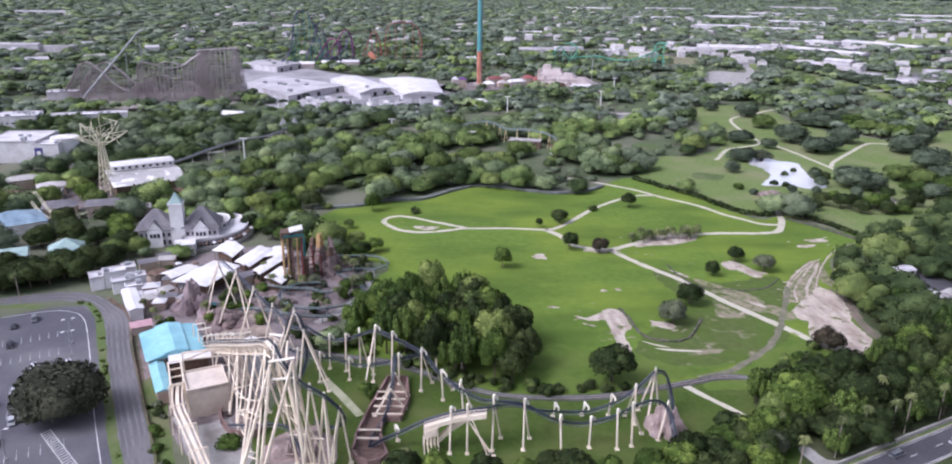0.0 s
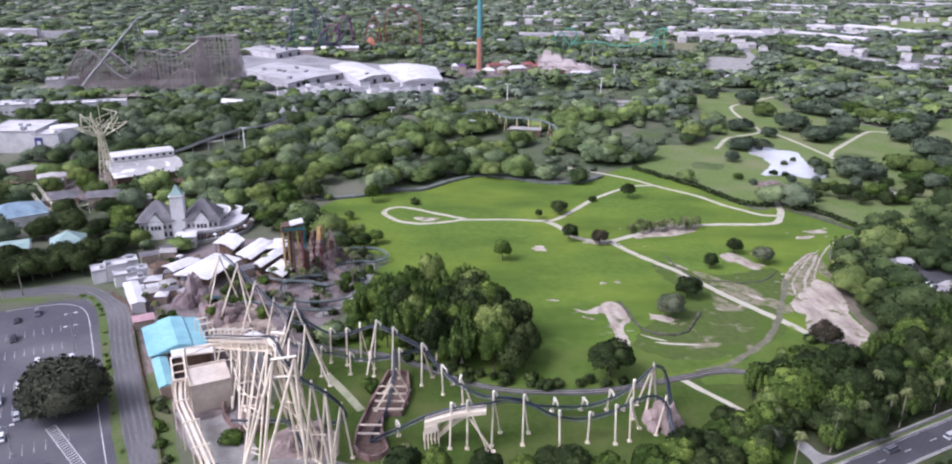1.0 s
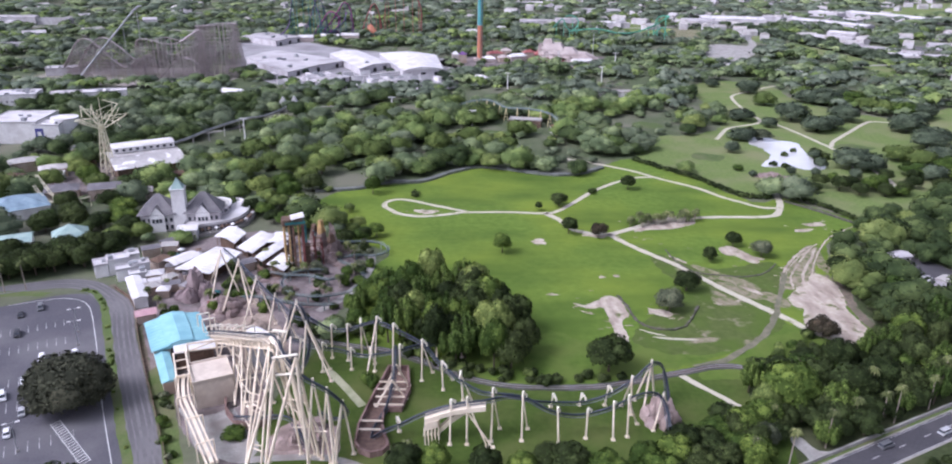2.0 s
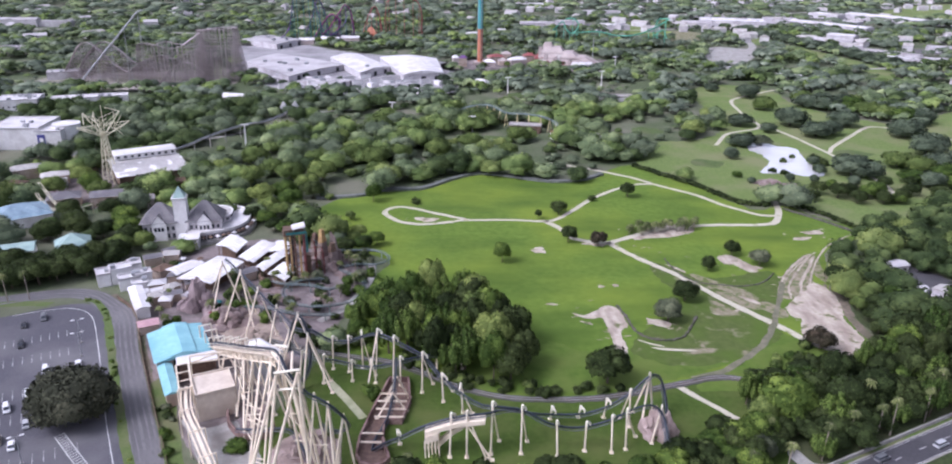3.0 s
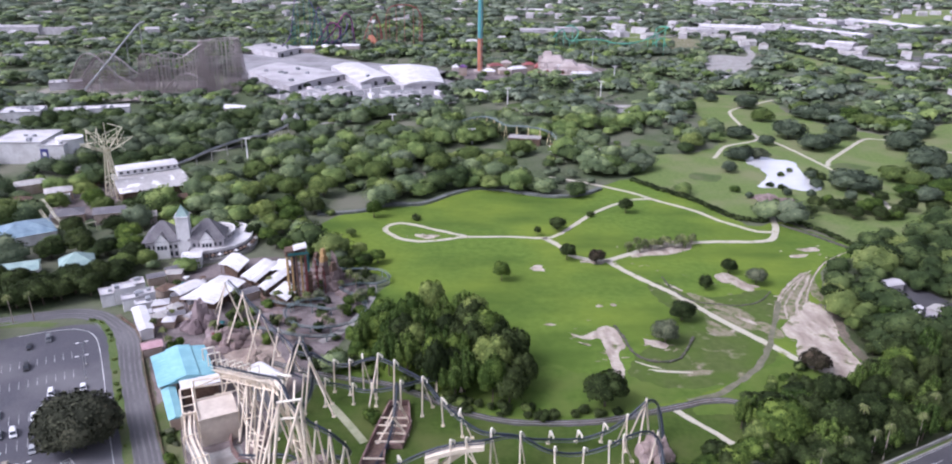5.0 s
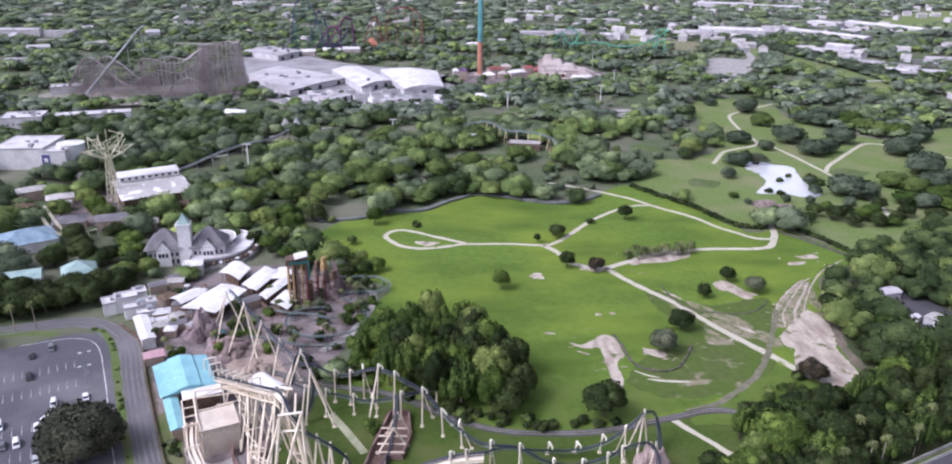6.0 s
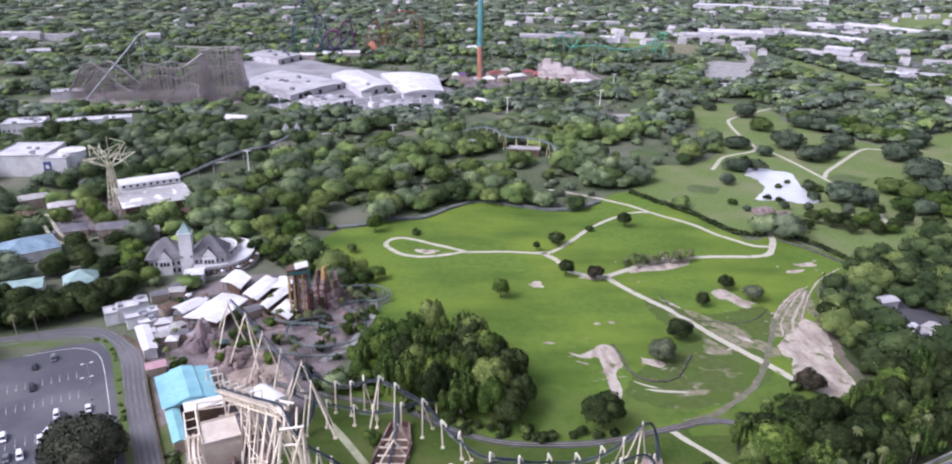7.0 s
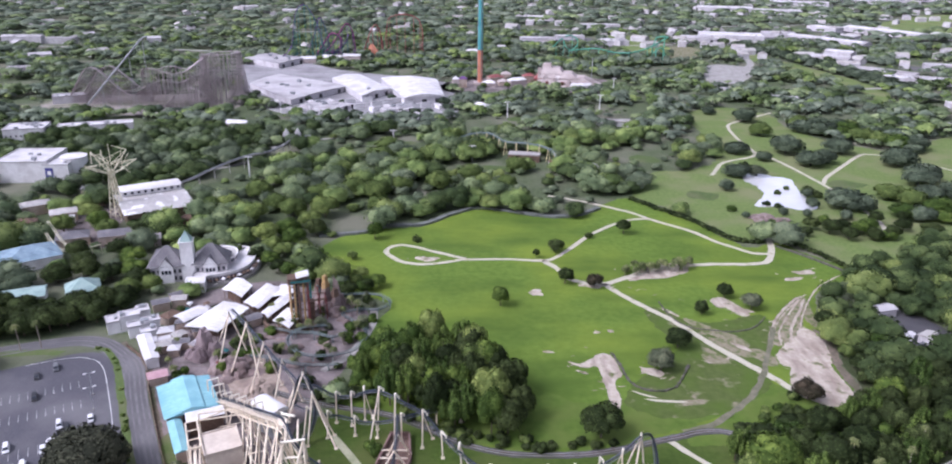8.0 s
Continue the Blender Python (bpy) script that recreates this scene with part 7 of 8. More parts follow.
lift.make("lift_hill", M_STEELGREY, wc, "long straight grey lift hill")
for x, y, z in ((-363, 716, 21), (-348, 717.3, 38), (-334, 719, 53), (-320, 721, 67)):
    for s in (-4, 4):
        Shape().tube((x, y + s, 0), (x, y, z), 0.2, 5).make("lift_leg", M_STEELGREY, wc)
FOOT.append([(-425, 700), (-330, 690), (-250, 715), (-240, 790), (-265, 830), (-330, 800), (-425, 775)])
patch("coaster_yard", [(-425, 700), (-330, 690), (-250, 715), (-240, 790), (-265, 830), (-330, 800), (-425, 775)], 0.05, surface("yard_gravel", (0.26, 0.23, 0.21), (0.34, 0.3, 0.28), 0.3, (0.15, 0.16, 0.09), 0.03, rough=0.95), "pale gravel yard under the timber coaster", "ground", 2.0, 8.0)

HALLYARD = [(-320, 996), (-256, 811), (-198, 718), (-127, 682), (-27, 700), (-28, 791), (-38, 893), (-180, 981), (-274, 1075)]
patch("hall_yard", HALLYARD, 0.05, surface("yard_concrete", (0.27, 0.26, 0.265), (0.34, 0.33, 0.33), 0.2, (0.2, 0.19, 0.195), 0.03, rough=0.9), "pale concrete service yard round large white halls", "pavement", 1.0, 8.0)
FOOT.append(HALLYARD)


def outline_hall(name, label, pts, h, rise, units=4, roofm=None, wall=None):
    """A hall on a four-cornered plan: walls, a low roof and rooftop units."""
    c = (sum(p[0] for p in pts) / 4, sum(p[1] for p in pts) / 4)
    FOOT.append(pts)
    ob = thing(name, label, "building")
    Shape().prism(pts, -0.1, h).make("wall", wall or M_STUCCO, ob)
    sh = Shape()
    q = [(x + (x - c[0]) * 0.015, y + (y - c[1]) * 0.015, h) for x, y in pts]
    n = 6
    rows = []
    for k in range(n + 1):
        t = k / n
        z = rise * math.sin(math.pi * t) if rise > 3 else rise * (1 - abs(2 * t - 1))
        a = Vector(q[0]).lerp(Vector(q[1]), t) + Vector((0, 0, z + 0.05))
        b = Vector(q[3]).lerp(Vector(q[2]), t) + Vector((0, 0, z + 0.05))
        rows += [a, b]
    sh.add(rows, [(2 * k, 2 * k + 1, 2 * k + 3, 2 * k + 2) for k in range(n)] + [tuple(range(0, 2 * n + 2, 2)), tuple(range(2 * n + 1, 0, -2))])
    sh.make("roof", roofm or M_ROOFW, ob)
    for i in range(units):
        t, u = RNG.uniform(0.15, 0.85), RNG.uniform(0.1, 0.9)
        a = Vector((*pts[0], 0)).lerp(Vector((*pts[1], 0)), t)
        b = Vector((*pts[3], 0)).lerp(Vector((*pts[2], 0)), t)
        p = a.lerp(b, u)
        Shape().box((p.x, p.y, h + rise * 0.6 + 1), (RNG.uniform(3, 6), RNG.uniform(2.5, 4), 2.6), RNG.uniform(0, 1.5)).make("air_unit", M_STEELGREY, ob)
    for i in range(3):
        t = (i + 0.5) / 3
        p = Vector((*pts[2], 0)).lerp(Vector((*pts[3], 0)), t)
        d = Vector((pts[3][0] - pts[2][0], pts[3][1] - pts[2][1], 0))
        Shape().box((p.x, p.y, 2.2), (5, 0.5, 4.4), math.atan2(d.y, d.x)).make("loading_door", M_DARK, ob)
    return ob


outline_hall("exhibition_hall", "wide white exhibition hall with a flat pale roof", [(-258, 840), (-240, 905), (-146, 832), (-190, 748)], 6, 1.4, 7, M_ROOFPALE)
outline_hall("storage_hall", "long pale storage hall with a flat roof", [(-320, 1030), (-300, 1085), (-240, 1040), (-262, 985)], 7, 0.8, 5, M_ROOFPALE)
outline_hall("arched_hall", "large white hall with an arched roof", [(-172, 877), (-145, 910), (-96, 815), (-122, 772)], 6.5, 2.4, 1)
outline_hall("arched_hall", "tall white hall with an arched roof", [(-115, 880), (-49, 875), (-36, 775), (-76, 760)], 7, 3.2, 0)
outline_hall("loading_hall", "low white loading hall with a flat roof", [(-178, 735), (-160, 760), (-122, 742), (-140, 716)], 3.6, 0.5, 3, M_ROOFPALE)
outline_hall("loading_hall", "low white loading hall with rooftop units", [(-100, 735), (-72, 745), (-60, 722), (-92, 714)], 3.2, 0.4, 2, M_ROOFPALE)
for i in range(34):
    x, y = RNG.uniform(-205, -40), RNG.uniform(695, 775)
    if inside(HALLYARD, np.array([x]), np.array([y]))[0]:
        building("yard_trailer", "white box trailer parked in the yard", x, y, 11, 3, RNG.choice((-60, 30)), 3.6, M_WHITE, M_ROOFW, "flat", group="yard trailers", category="trailer", margin=None)

for x, y, r in ((-205, 735, 6), (-190, 728, 5), (-178, 770, 5), (-128, 700, 6), (-118, 705, 5), (-60, 712, 6), (-48, 716, 5), (-140, 760, 4), (-92, 785, 5), (-120, 800, 4), (-35, 760, 7), (-30, 735, 6), (-240, 800, 5), (-222, 765, 5), (-160, 845, 4)):
    tree(x, y, r, r * 1.2, "oak", "trees between the halls")
# drop tower
dt = thing("drop_tower", "very tall slender drop tower, orange below and teal above", "ride", at=(1.3, 884, 0))
Shape().box((0, 0, 1.5), (14, 14, 3.2)).make("base", M_PINK, dt)
Shape().tube((0, 0, 3), (0, 0, 40), 3.1, 10, r2=3.0).make("lower_mast", M_TOWERORANGE, dt, "orange lower mast")
Shape().tube((0, 0, 40), (0, 0, 98), 3.0, 10, r2=2.7).make("upper_mast", M_TOWERTEAL, dt, "teal upper mast")
Shape().tube((0, 0, 98), (0, 0, 102), 3.8, 10).make("crown_ring", M_TOWERTEAL, dt)
for i in range(4):
    a = math.pi / 2 * i + 0.4
    Shape().tube((3.3 * math.cos(a), 3.3 * math.sin(a), 2), (3.0 * math.cos(a), 3.0 * math.sin(a), 97), 0.3, 5).make("guide_rail", M_STEELGREY, dt)
for x, y, L, W, h, m, rz in ((20, 900, 18, 12, 7, M_REDSTEEL, 20), (33, 910, 12, 10, 9, M_PINK, 0), (45, 885, 22, 9, 6, M_WHITE, 30), (28, 880, 10, 8, 5, M_PINK, 10), (60, 905, 14, 10, 8, M_REDSTEEL, 15), (12, 872, 14, 8, 4.5, M_WHITE, 0), (-18, 865, 9, 8, 10, M_PURPLE, 0), (-26, 850, 7, 6, 12, M_WHITE, 10)):
    building("bazaar_building", "small colourful bazaar building near the tower", x, y, L, W, rz, h, M_PINK if m is M_WHITE else M_TAN, m, "hip", 3.0, group="bazaar buildings")
PROM = [(-35, 838), (60, 842), (140, 838), (158, 880), (150, 935), (40, 940), (-35, 900)]
FOOT.append(PROM)
patch("promenade", PROM, 0.05, M_PAVING, "pinkish paved promenade before the palace theatre", "pavement", 1.5, 6.0)
for i in range(26):
    x, y = RNG.uniform(-30, 150), RNG.uniform(842, 930)
    if y < 880 or x < 40:
        tree(x, y, RNG.uniform(3, 6), RNG.uniform(4, 7), RNG.choice(("oak", "wood", "oak")), "trees of the promenade")
palace = thing("palace_theatre", "large salmon-coloured stepped palace theatre", "building", at=(104, 893, 0), rz=-10)
reserve(105, 915, 80, 55, -12, 4)
for z, h, sx, sy, x in ((0, 5, 76, 40, 4), (4.5, 5.5, 66, 36, -1), (9, 6, 46, 31, -9), (14, 6, 28, 25, -17), (19, 5.5, 12, 15, -23)):
    Shape().box((x, 0, z + h / 2 - 0.1), (sx, sy, h), 0, taper=0.68).make("hall_tier", M_PINK, palace)
for x, y, h in ((-31, -8, 20), (-24, -14, 13), (-12, -17, 10), (4, -18, 8), (18, -18, 7)):
    Shape().box((x, y, h / 2 - 0.1), (5, 5, h), 0.2, taper=0.7).make("turret", M_PINK, palace)
for i in range(7):
    Shape().box((-30 + i * 9, -17.5, 3), (3, 1.0, 5.5)).make("arched_door", M_RED, palace)
building("red_pavilion", "red tent-roofed pavilion before the palace", 72, 893, 12, 9, 0, 7, M_RED, M_REDSTEEL, "hip", 6)
building("white_kiosk", "white kiosk on the far promenade", 118, 862, 22, 10, 10, 5, M_WHITE, M_ROOFW, "gable", 2)
Shape().tube((136, 905, -0.1), (136, 905, 30), 0.5, 6).make("flagpole_mast", M_STEELGREY)
tagged(bpy.data.objects["flagpole_mast"], "tall pale grey mast beside the palace theatre", "mast")


def steel_coaster(label, runs, material, rail, legs):
    ob = thing("steel_coaster", label, "roller coaster")
    for pts in runs:
        P = spline(pts, 4.0)
        S = side(P)
        for s in (-1, 1):
            Shape().sweep([p + n * (0.75 * s) for p, n in zip(P, S)], 0.42, 5).make("track_rail", material, ob)
        Shape().sweep([p - Vector((0, 0, 0.8)) for p in P], 0.65, 5).make("track_spine", rail, ob)
        for i in range(2, len(P), legs):
            if P[i].z > 3:
                Shape().tube((P[i].x, P[i].y, -0.1), P[i] - Vector((0, 0, 0.8)), 0.4, 5).make("support", rail, ob)
    return ob


steel_coaster("purple and teal steel coaster far beyond the halls", [
    [(-270, 1040, 8), (-259.8, 1050, 22), (-250.7, 1050, 66), (-243, 1052, 75), (-236, 1055, 74), (-224.4, 1060, 50), (-215, 1065, 14), (-200, 1075, 10)],
    [(-240, 1060, 12), (-228, 1062, 40), (-222, 1066, 58), (-214, 1070, 40), (-208, 1072, 12), (-190, 1070, 22), (-184, 1074, 36)]], M_PURPLE, M_TEALDARK, 3)
steel_coaster("magenta steel coaster with a rising loop", [
    [(-232, 1075, 6), (-218, 1070, 24), (-205, 1064, 38), (-194, 1068, 30), (-200, 1080, 14), (-214, 1084, 8)],
    [(-222, 1088, 8), (-208, 1082, 22), (-192, 1075, 44), (-186, 1074, 50), (-180, 1080, 40), (-178, 1090, 12)]], surface("magenta_steel", (0.4, 0.08, 0.24), (0.48, 0.11, 0.3), 0.3, rough=0.5, bump=0.0), M_PURPLE, 3)
steel_coaster("red steel coaster behind treetops", [[(-142, 1150, 20), (-139.7, 1150, 35), (-134.7, 1150, 52), (-112, 1150, 57), (-92, 1152, 50), (-86, 1156, 28), (-88, 1160, 10)],
                                                    [(-168, 1110, 10), (-158, 1108, 36), (-150, 1110, 46), (-144, 1114, 30), (-142, 1120, 6)]], M_REDSTEEL, M_REDSTEEL, 3)
steel_coaster("pale green steel coaster with a hairpin drop", [
    [(110, 1136, 14), (122.6, 1130, 27), (128, 1130, 16), (136.8, 1130, 10), (144, 1131, 16), (146, 1132, 24), (138, 1134, 31), (127, 1134, 30)],
    [(136.8, 1130, 10), (158, 1126, 13), (176, 1120, 14), (200, 1110, 10), (221, 1100, 12), (242, 1080, 22), (258, 1062, 36), (262, 1066, 38), (252, 1088, 34), (249, 1092, 12), (262, 1098, 20), (270, 1100, 8)]], M_GREENCOAST, M_GREENCOAST, 4)
building("orange_tent", "orange tent among the far rides", -158, 1120, 16, 12, 0, 6, M_TOWERORANGE, M_TOWERORANGE, "hip", 10)
for x, y, L, W in ((-205, 1055, 26, 10), (-180, 1070, 24, 9), (-235, 1040, 20, 10), (-12, 1140, 16, 12), (-6, 1120, 12, 10), (30, 1190, 22, 10), (-210, 640, 20, 8)):
    building("ride_station_far", "white-roofed ride building among far trees", x, y, L, W, RNG.uniform(-20, 20), 6, M_PINK, M_ROOFW, "gable", 3, group="far ride buildings")

# ---- yellow-railed coaster in the woods and the cable car pylons ----
wcst = thing("woodland_coaster", "green-railed coaster on yellow posts among trees", "roller coaster")
WR = [(-16, 590, 8), (-3, 598, 10), (10, 590, 12), (22, 568, 11), (36, 560, 12), (50, 554, 11), (58, 540, 9), (58, 518, 5)]
P = spline(WR, 3.0)
S = side(P)
for s in (-0.7, 0.7):
    Shape().sweep([p + n * s for p, n in zip(P, S)], 0.22, 5).make("track_rail", M_GREENSTEEL, wcst)
Shape().sweep([p - Vector((0, 0, 0.8)) for p in P], 0.4, 5).make("track_spine", M_GREENSTEEL, wcst)
for i in range(0, len(P), 3):
    for s in (-1, 1):
        Shape().tube((P[i].x + S[i].x * s * 2, P[i].y + S[i].y * s * 2, -0.1), P[i], 0.3, 5).make("post", M_YELLOW, wcst)
FOOT.append([(14, 540), (54, 526), (60, 560), (18, 580)])
building("ride_shelter", "open ride shelter with a pale roof in the woods", 36, 552, 24, 9, -10, 5, M_BROWN, M_ROOFG, "flat")
building("woods_hut", "small red-roofed hut in the woods", 58, 530, 9, 8, 10, 5, M_WHITE, M_RED, "hip", 2)
building("white_tent", "white tent at the woodland edge", 82, 527, 12, 8, 20, 3.5, M_WHITE, M_ROOFW, "gable", 2)
building("white_canopy", "pale canopy among far trees", 126, 677, 30, 12, 0, 4, M_WHITE, M_ROOFG, "flat")
building("white_canopy", "white tent canopy beyond the woods", 2, 742, 16, 9, -25, 4, M_WHITE, M_ROOFW, "hip", 3)
building("gable_house", "white double-gabled lodge among trees", -160, 607, 6, 5, 100, 4, M_WHITE, M_ROOFW, "gable", 5)
building("gable_house", "white gabled lodge with a slate roof", -151, 609, 6, 5, 100, 4, M_WHITE, M_ROOFW, "gable", 5)
for x, y, h in ((121, 736, 17), (28, 704, 15), (-69, 595, 12), (-159, 498, 15), (150, 830, 18), (90, 850, 16), (-4, 548, 12)):
    py = thing("cable_pylon", "white T-shaped cable car pylon rising from trees", "pylon", "cable car pylons", at=(x, y, 0))
    Shape().tube((0, 0, -0.1), (0, 0, h), 0.55, 8, r2=0.4).make("mast", M_WHITE, py)
    Shape().box((0, 0, h), (5.5, 0.6, 0.6)).make("crossarm", M_WHITE, py)
    for s in (-2.5, 2.5):
        Shape().box((s, 0, h - 0.5), (0.4, 2.4, 0.4)).make("sheave", M_STEELGREY, py)
lane = [(-212, 500), (-204, 509), (-190, 518), (-174, 537), (-166, 576), (-152, 598), (-130, 611), (-105, 622)]
strip("lane", lane, 5, 0.08, M_CONCRETE, "pale park lane winding between trees", "path", 0.2)
for a, b in zip(lane, lane[1:]):
    FOOT.append([(a[0] - 4, a[1] - 4), (b[0] - 4, b[1] - 2), (b[0] + 4, b[1] + 4), (a[0] + 4, a[1] + 2)])

# ---- far suburbs and industrial roofs ----
CORRIDOR = [(374, 1316), (382, 1240), (398, 1120), (424, 1000), (445, 900), (437, 805), (470, 850), (478, 930), (458, 1060), (434, 1180), (414, 1290)]
FOOT.append(CORRIDOR)
patch("corridor_grass", CORRIDOR, 0.06, M_SAVANNA, "long pale green open strip between tree belts", "grass", 2, 12)
for i in range(90):
    t = i / 89
    p = Vector((425, 1320, 0)).lerp(Vector((478, 1060, 0)), min(1, t * 2)).lerp(Vector((500, 850, 0)), max(0, 2 * t - 1))
    tree(p.x + RNG.uniform(-9, 12), p.y + RNG.uniform(-8, 8), RNG.uniform(7, 11), RNG.uniform(8, 12), "oak", "dark tree belt")
patch("sports_field", [(870, 1689), (1000, 1850), (1166, 1995), (1300, 2000), (1134, 1800), (959, 1552), (840, 1533)], 0.06, M_SAVANNA, "pale green sports field beyond the warehouses", "grass", 3, 20)
patch("field", [(242, 1437), (290, 1395), (312, 1255), (270, 1158), (225, 1230)], 0.06, M_SAVANNA, "pale green field beyond the far rides", "grass", 2, 12)
patch("dirt_lot", [(322, 1063), (378, 1041), (344, 956), (315, 913), (284, 921)], 0.06, M_CONCRETE, "pale bare gravel lot with scattered bushes", "ground", 2, 8)
patch("dirt_lot", [(307, 1255), (354, 1261), (347, 1168), (289, 1119)], 0.06, M_DIRT, "reddish bare earth lot", "ground", 2, 8)
for poly in ([(860, 1689), (1000, 1870), (1166, 2010), (1320, 2000), (1134, 1780), (959, 1532), (830, 1523)], [(235, 1437), (295, 1400), (318, 1255), (270, 1150), (218, 1230)], [(318, 1067), (384, 1045), (346, 950), (315, 905), (278, 918)], [(300, 1258), (358, 1264), (350, 1162), (284, 1112)]):
    FOOT.append(poly)
WAREHOUSES_NEAR = [(455, 1390, 110, 60, -12, 9), (380, 1350, 50, 40, -12, 8), (560, 1440, 60, 30, -15, 8), (612, 1345, 150, 26, -58, 8), (515, 1115, 60, 26, -45, 7), (560, 1180, 40, 24, -45, 7), (790, 1500, 160, 34, -62, 9),
    (700, 1560, 60, 36, -50, 8), (540, 1010, 90, 10, -50, 5), (575, 925, 70, 30, -20, 6), (530, 940, 40, 22, -20, 6)]
WAREHOUSES_MID = [(229, 1295, 40, 34, 10, 7), (243, 1562, 80, 26, 0, 7), (137, 1716, 60, 24, -10, 8), (646, 2047, 140, 60, -10, 10), (760, 1980, 110, 50, -15, 9),
    (940, 2300, 160, 70, -20, 10), (850, 2600, 180, 60, 0, 10), (1250, 2420, 200, 80, -25, 10), (1461, 2550, 200, 60, -30, 10)]
WAREHOUSES_FAR = [(560, 2500, 160, 60, 0, 9), (1100, 2900, 220, 80, -10, 10), (1644, 2896, 260, 80, -20, 10), (809, 3300, 200, 60, 0, 10), (453, 3204, 180, 50, 0, 10), (1500, 3600, 280, 90, -10, 12), (670, 1420, 60, 26, -50, 7),
    (640, 1050, 40, 20, -20, 6), (-722, 1203, 60, 16, 5, 12), (-670, 1212, 50, 14, 5, 9), (-573, 933, 24, 16, 20, 6)]
WAREHOUSES_BACK = [(-416, 752, 30, 18, 25, 7), (-565, 1894, 40, 30, 10, 9), (-439, 1803, 40, 24, 0, 9), (-1300, 2319, 160, 40, 10, 9), (330, 800, 26, 14, -15, 5), (280, 845, 20, 12, 0, 5), (100, 1320, 60, 14, 0, 6),
    (160, 1360, 50, 20, 5, 6), (590, 830, 40, 20, -10, 5), (510, 780, 30, 16, -10, 5), (900, 1420, 120, 24, -62, 7)]
for x, y, L, W, rz, h in WAREHOUSES_NEAR + WAREHOUSES_MID + WAREHOUSES_FAR + WAREHOUSES_BACK:
    building("warehouse", "low warehouse with a wide white roof far off", x, y, L, W, rz, h, M_STUCCO, M_ROOFW if RNG.random() < 0.4 else M_ROOFPALE, "flat" if RNG.random() < 0.6 else "gable", 2.5, group="far warehouses", units=2, margin=22 if y > 1000 else 5)
    if y > 1000 and x > 0:
        c, s = math.cos(radians(rz)), math.sin(radians(rz))
        tagged(Shape().prism([(x + u * c - v * s, y + u * s + v * c) for u, v in ((-L / 2 - 16, -W / 2 - 20), (L / 2 + 16, -W / 2 - 20), (L / 2 + 16, W / 2 + 9), (-L / 2 - 16, W / 2 + 9))], 0.0, 0.05).make("apron", M_ROAD), "grey asphalt apron round a warehouse", "pavement", kind="structure")
houses = Shape()
hrng = random.Random(21)
for i in range(420):
    d = hrng.uniform(1150, 3600)
    a = math.radians(36 * hrng.uniform(-1, 1) if hrng.random() < 0.6 else hrng.uniform(5, 36))
    x, y = d * math.sin(a), d * math.cos(a)
    L, W, h, t = hrng.uniform(12, 30), hrng.uniform(9, 16), hrng.uniform(6, 9), hrng.uniform(0, 3.14)
    c, s = math.cos(t), math.sin(t)
    loc = [(px * L / 2, py * W / 2) for px, py in ((-1, -1), (1, -1), (1, 1), (-1, 1))]
    pts = [(x + u * c - v * s, y + u * s + v * c) for u, v in loc]
    houses.prism(pts, 0, h, 0, 0)
    r0, r1 = (x - L / 2 * c, y - L / 2 * s, h + 3), (x + L / 2 * c, y + L / 2 * s, h + 3)
    q = [(*p, h + 0.02) for p in pts]
    houses.add([*q, r0, r1], [(0, 1, 5, 4), (2, 3, 4, 5), (0, 4, 3), (1, 2, 5)], 1 if hrng.random() < 0.12 else 2)
tagged(houses.make("suburb_houses", [M_STUCCO, M_ROOFPALE, M_ROOFG]), "small pale suburban houses scattered among distant trees", "houses", kind="stuff")
for line, w in (([(-900, 1500), (-300, 1430), (300, 1560), (900, 1750)], 12), ([(300, 980), (380, 1060), (420, 1240), (520, 1700), (700, 2600)], 10), ([(260, 900), (420, 880), (640, 960), (900, 1150)], 9), ([(420, 700), (520, 720), (700, 800)], 7),
                ([(-1400, 2100), (0, 2050), (1600, 2250)], 14), ([(-700, 1180), (-420, 1150), (-300, 1120)], 9), ([(60, 1290), (200, 1270), (330, 1300)], 8)):
    strip("far_road", line, w, 0.07, M_CONCRETE, "pale far road between trees", "road", 0.3, 25.0)
    P = spline([(x, y, 0) for x, y in line], 25.0)
    S = side(P)
    FOOT.append([(p.x - n.x * (w + 3), p.y - n.y * (w + 3)) for p, n in zip(P, S)] + [(p.x + n.x * (w + 3), p.y + n.y * (w + 3)) for p, n in zip(P[::-1], S[::-1])])

# ---- elevated monorail-like track through the woods ----
sky_rail = thing("sky_rail", "pale grey elevated ride track on posts among trees", "ride track")
P = spline([(-204, 452, 6), (-191.6, 468.9, 6.5), (-182, 493.6, 8), (-168, 522.8, 9), (-154.6, 537, 9), (-149, 566, 8), (-148, 586, 7), (-138, 600, 6)], 3.0)
S = side(P)
for s in (-0.9, 0.9):
    Shape().sweep([p + n * s for p, n in zip(P, S)], 0.3, 5).make("track_rail", M_STEELGREY, sky_rail)
Shape().sweep([p - Vector((0, 0, 0.7)) for p in P], 0.6, 6).make("track_spine", M_CONCRETE, sky_rail)
for i in range(1, len(P), 5):
    Shape().tube((P[i].x, P[i].y, -0.1), P[i] - Vector((0, 0, 0.7)), 0.4, 6).make("post", M_CONCRETE, sky_rail)
    FOOT.append([(P[i].x + dx, P[i].y + dy) for dx, dy in ((-9, -14), (11, -16), (8, 5), (-8, 5))])

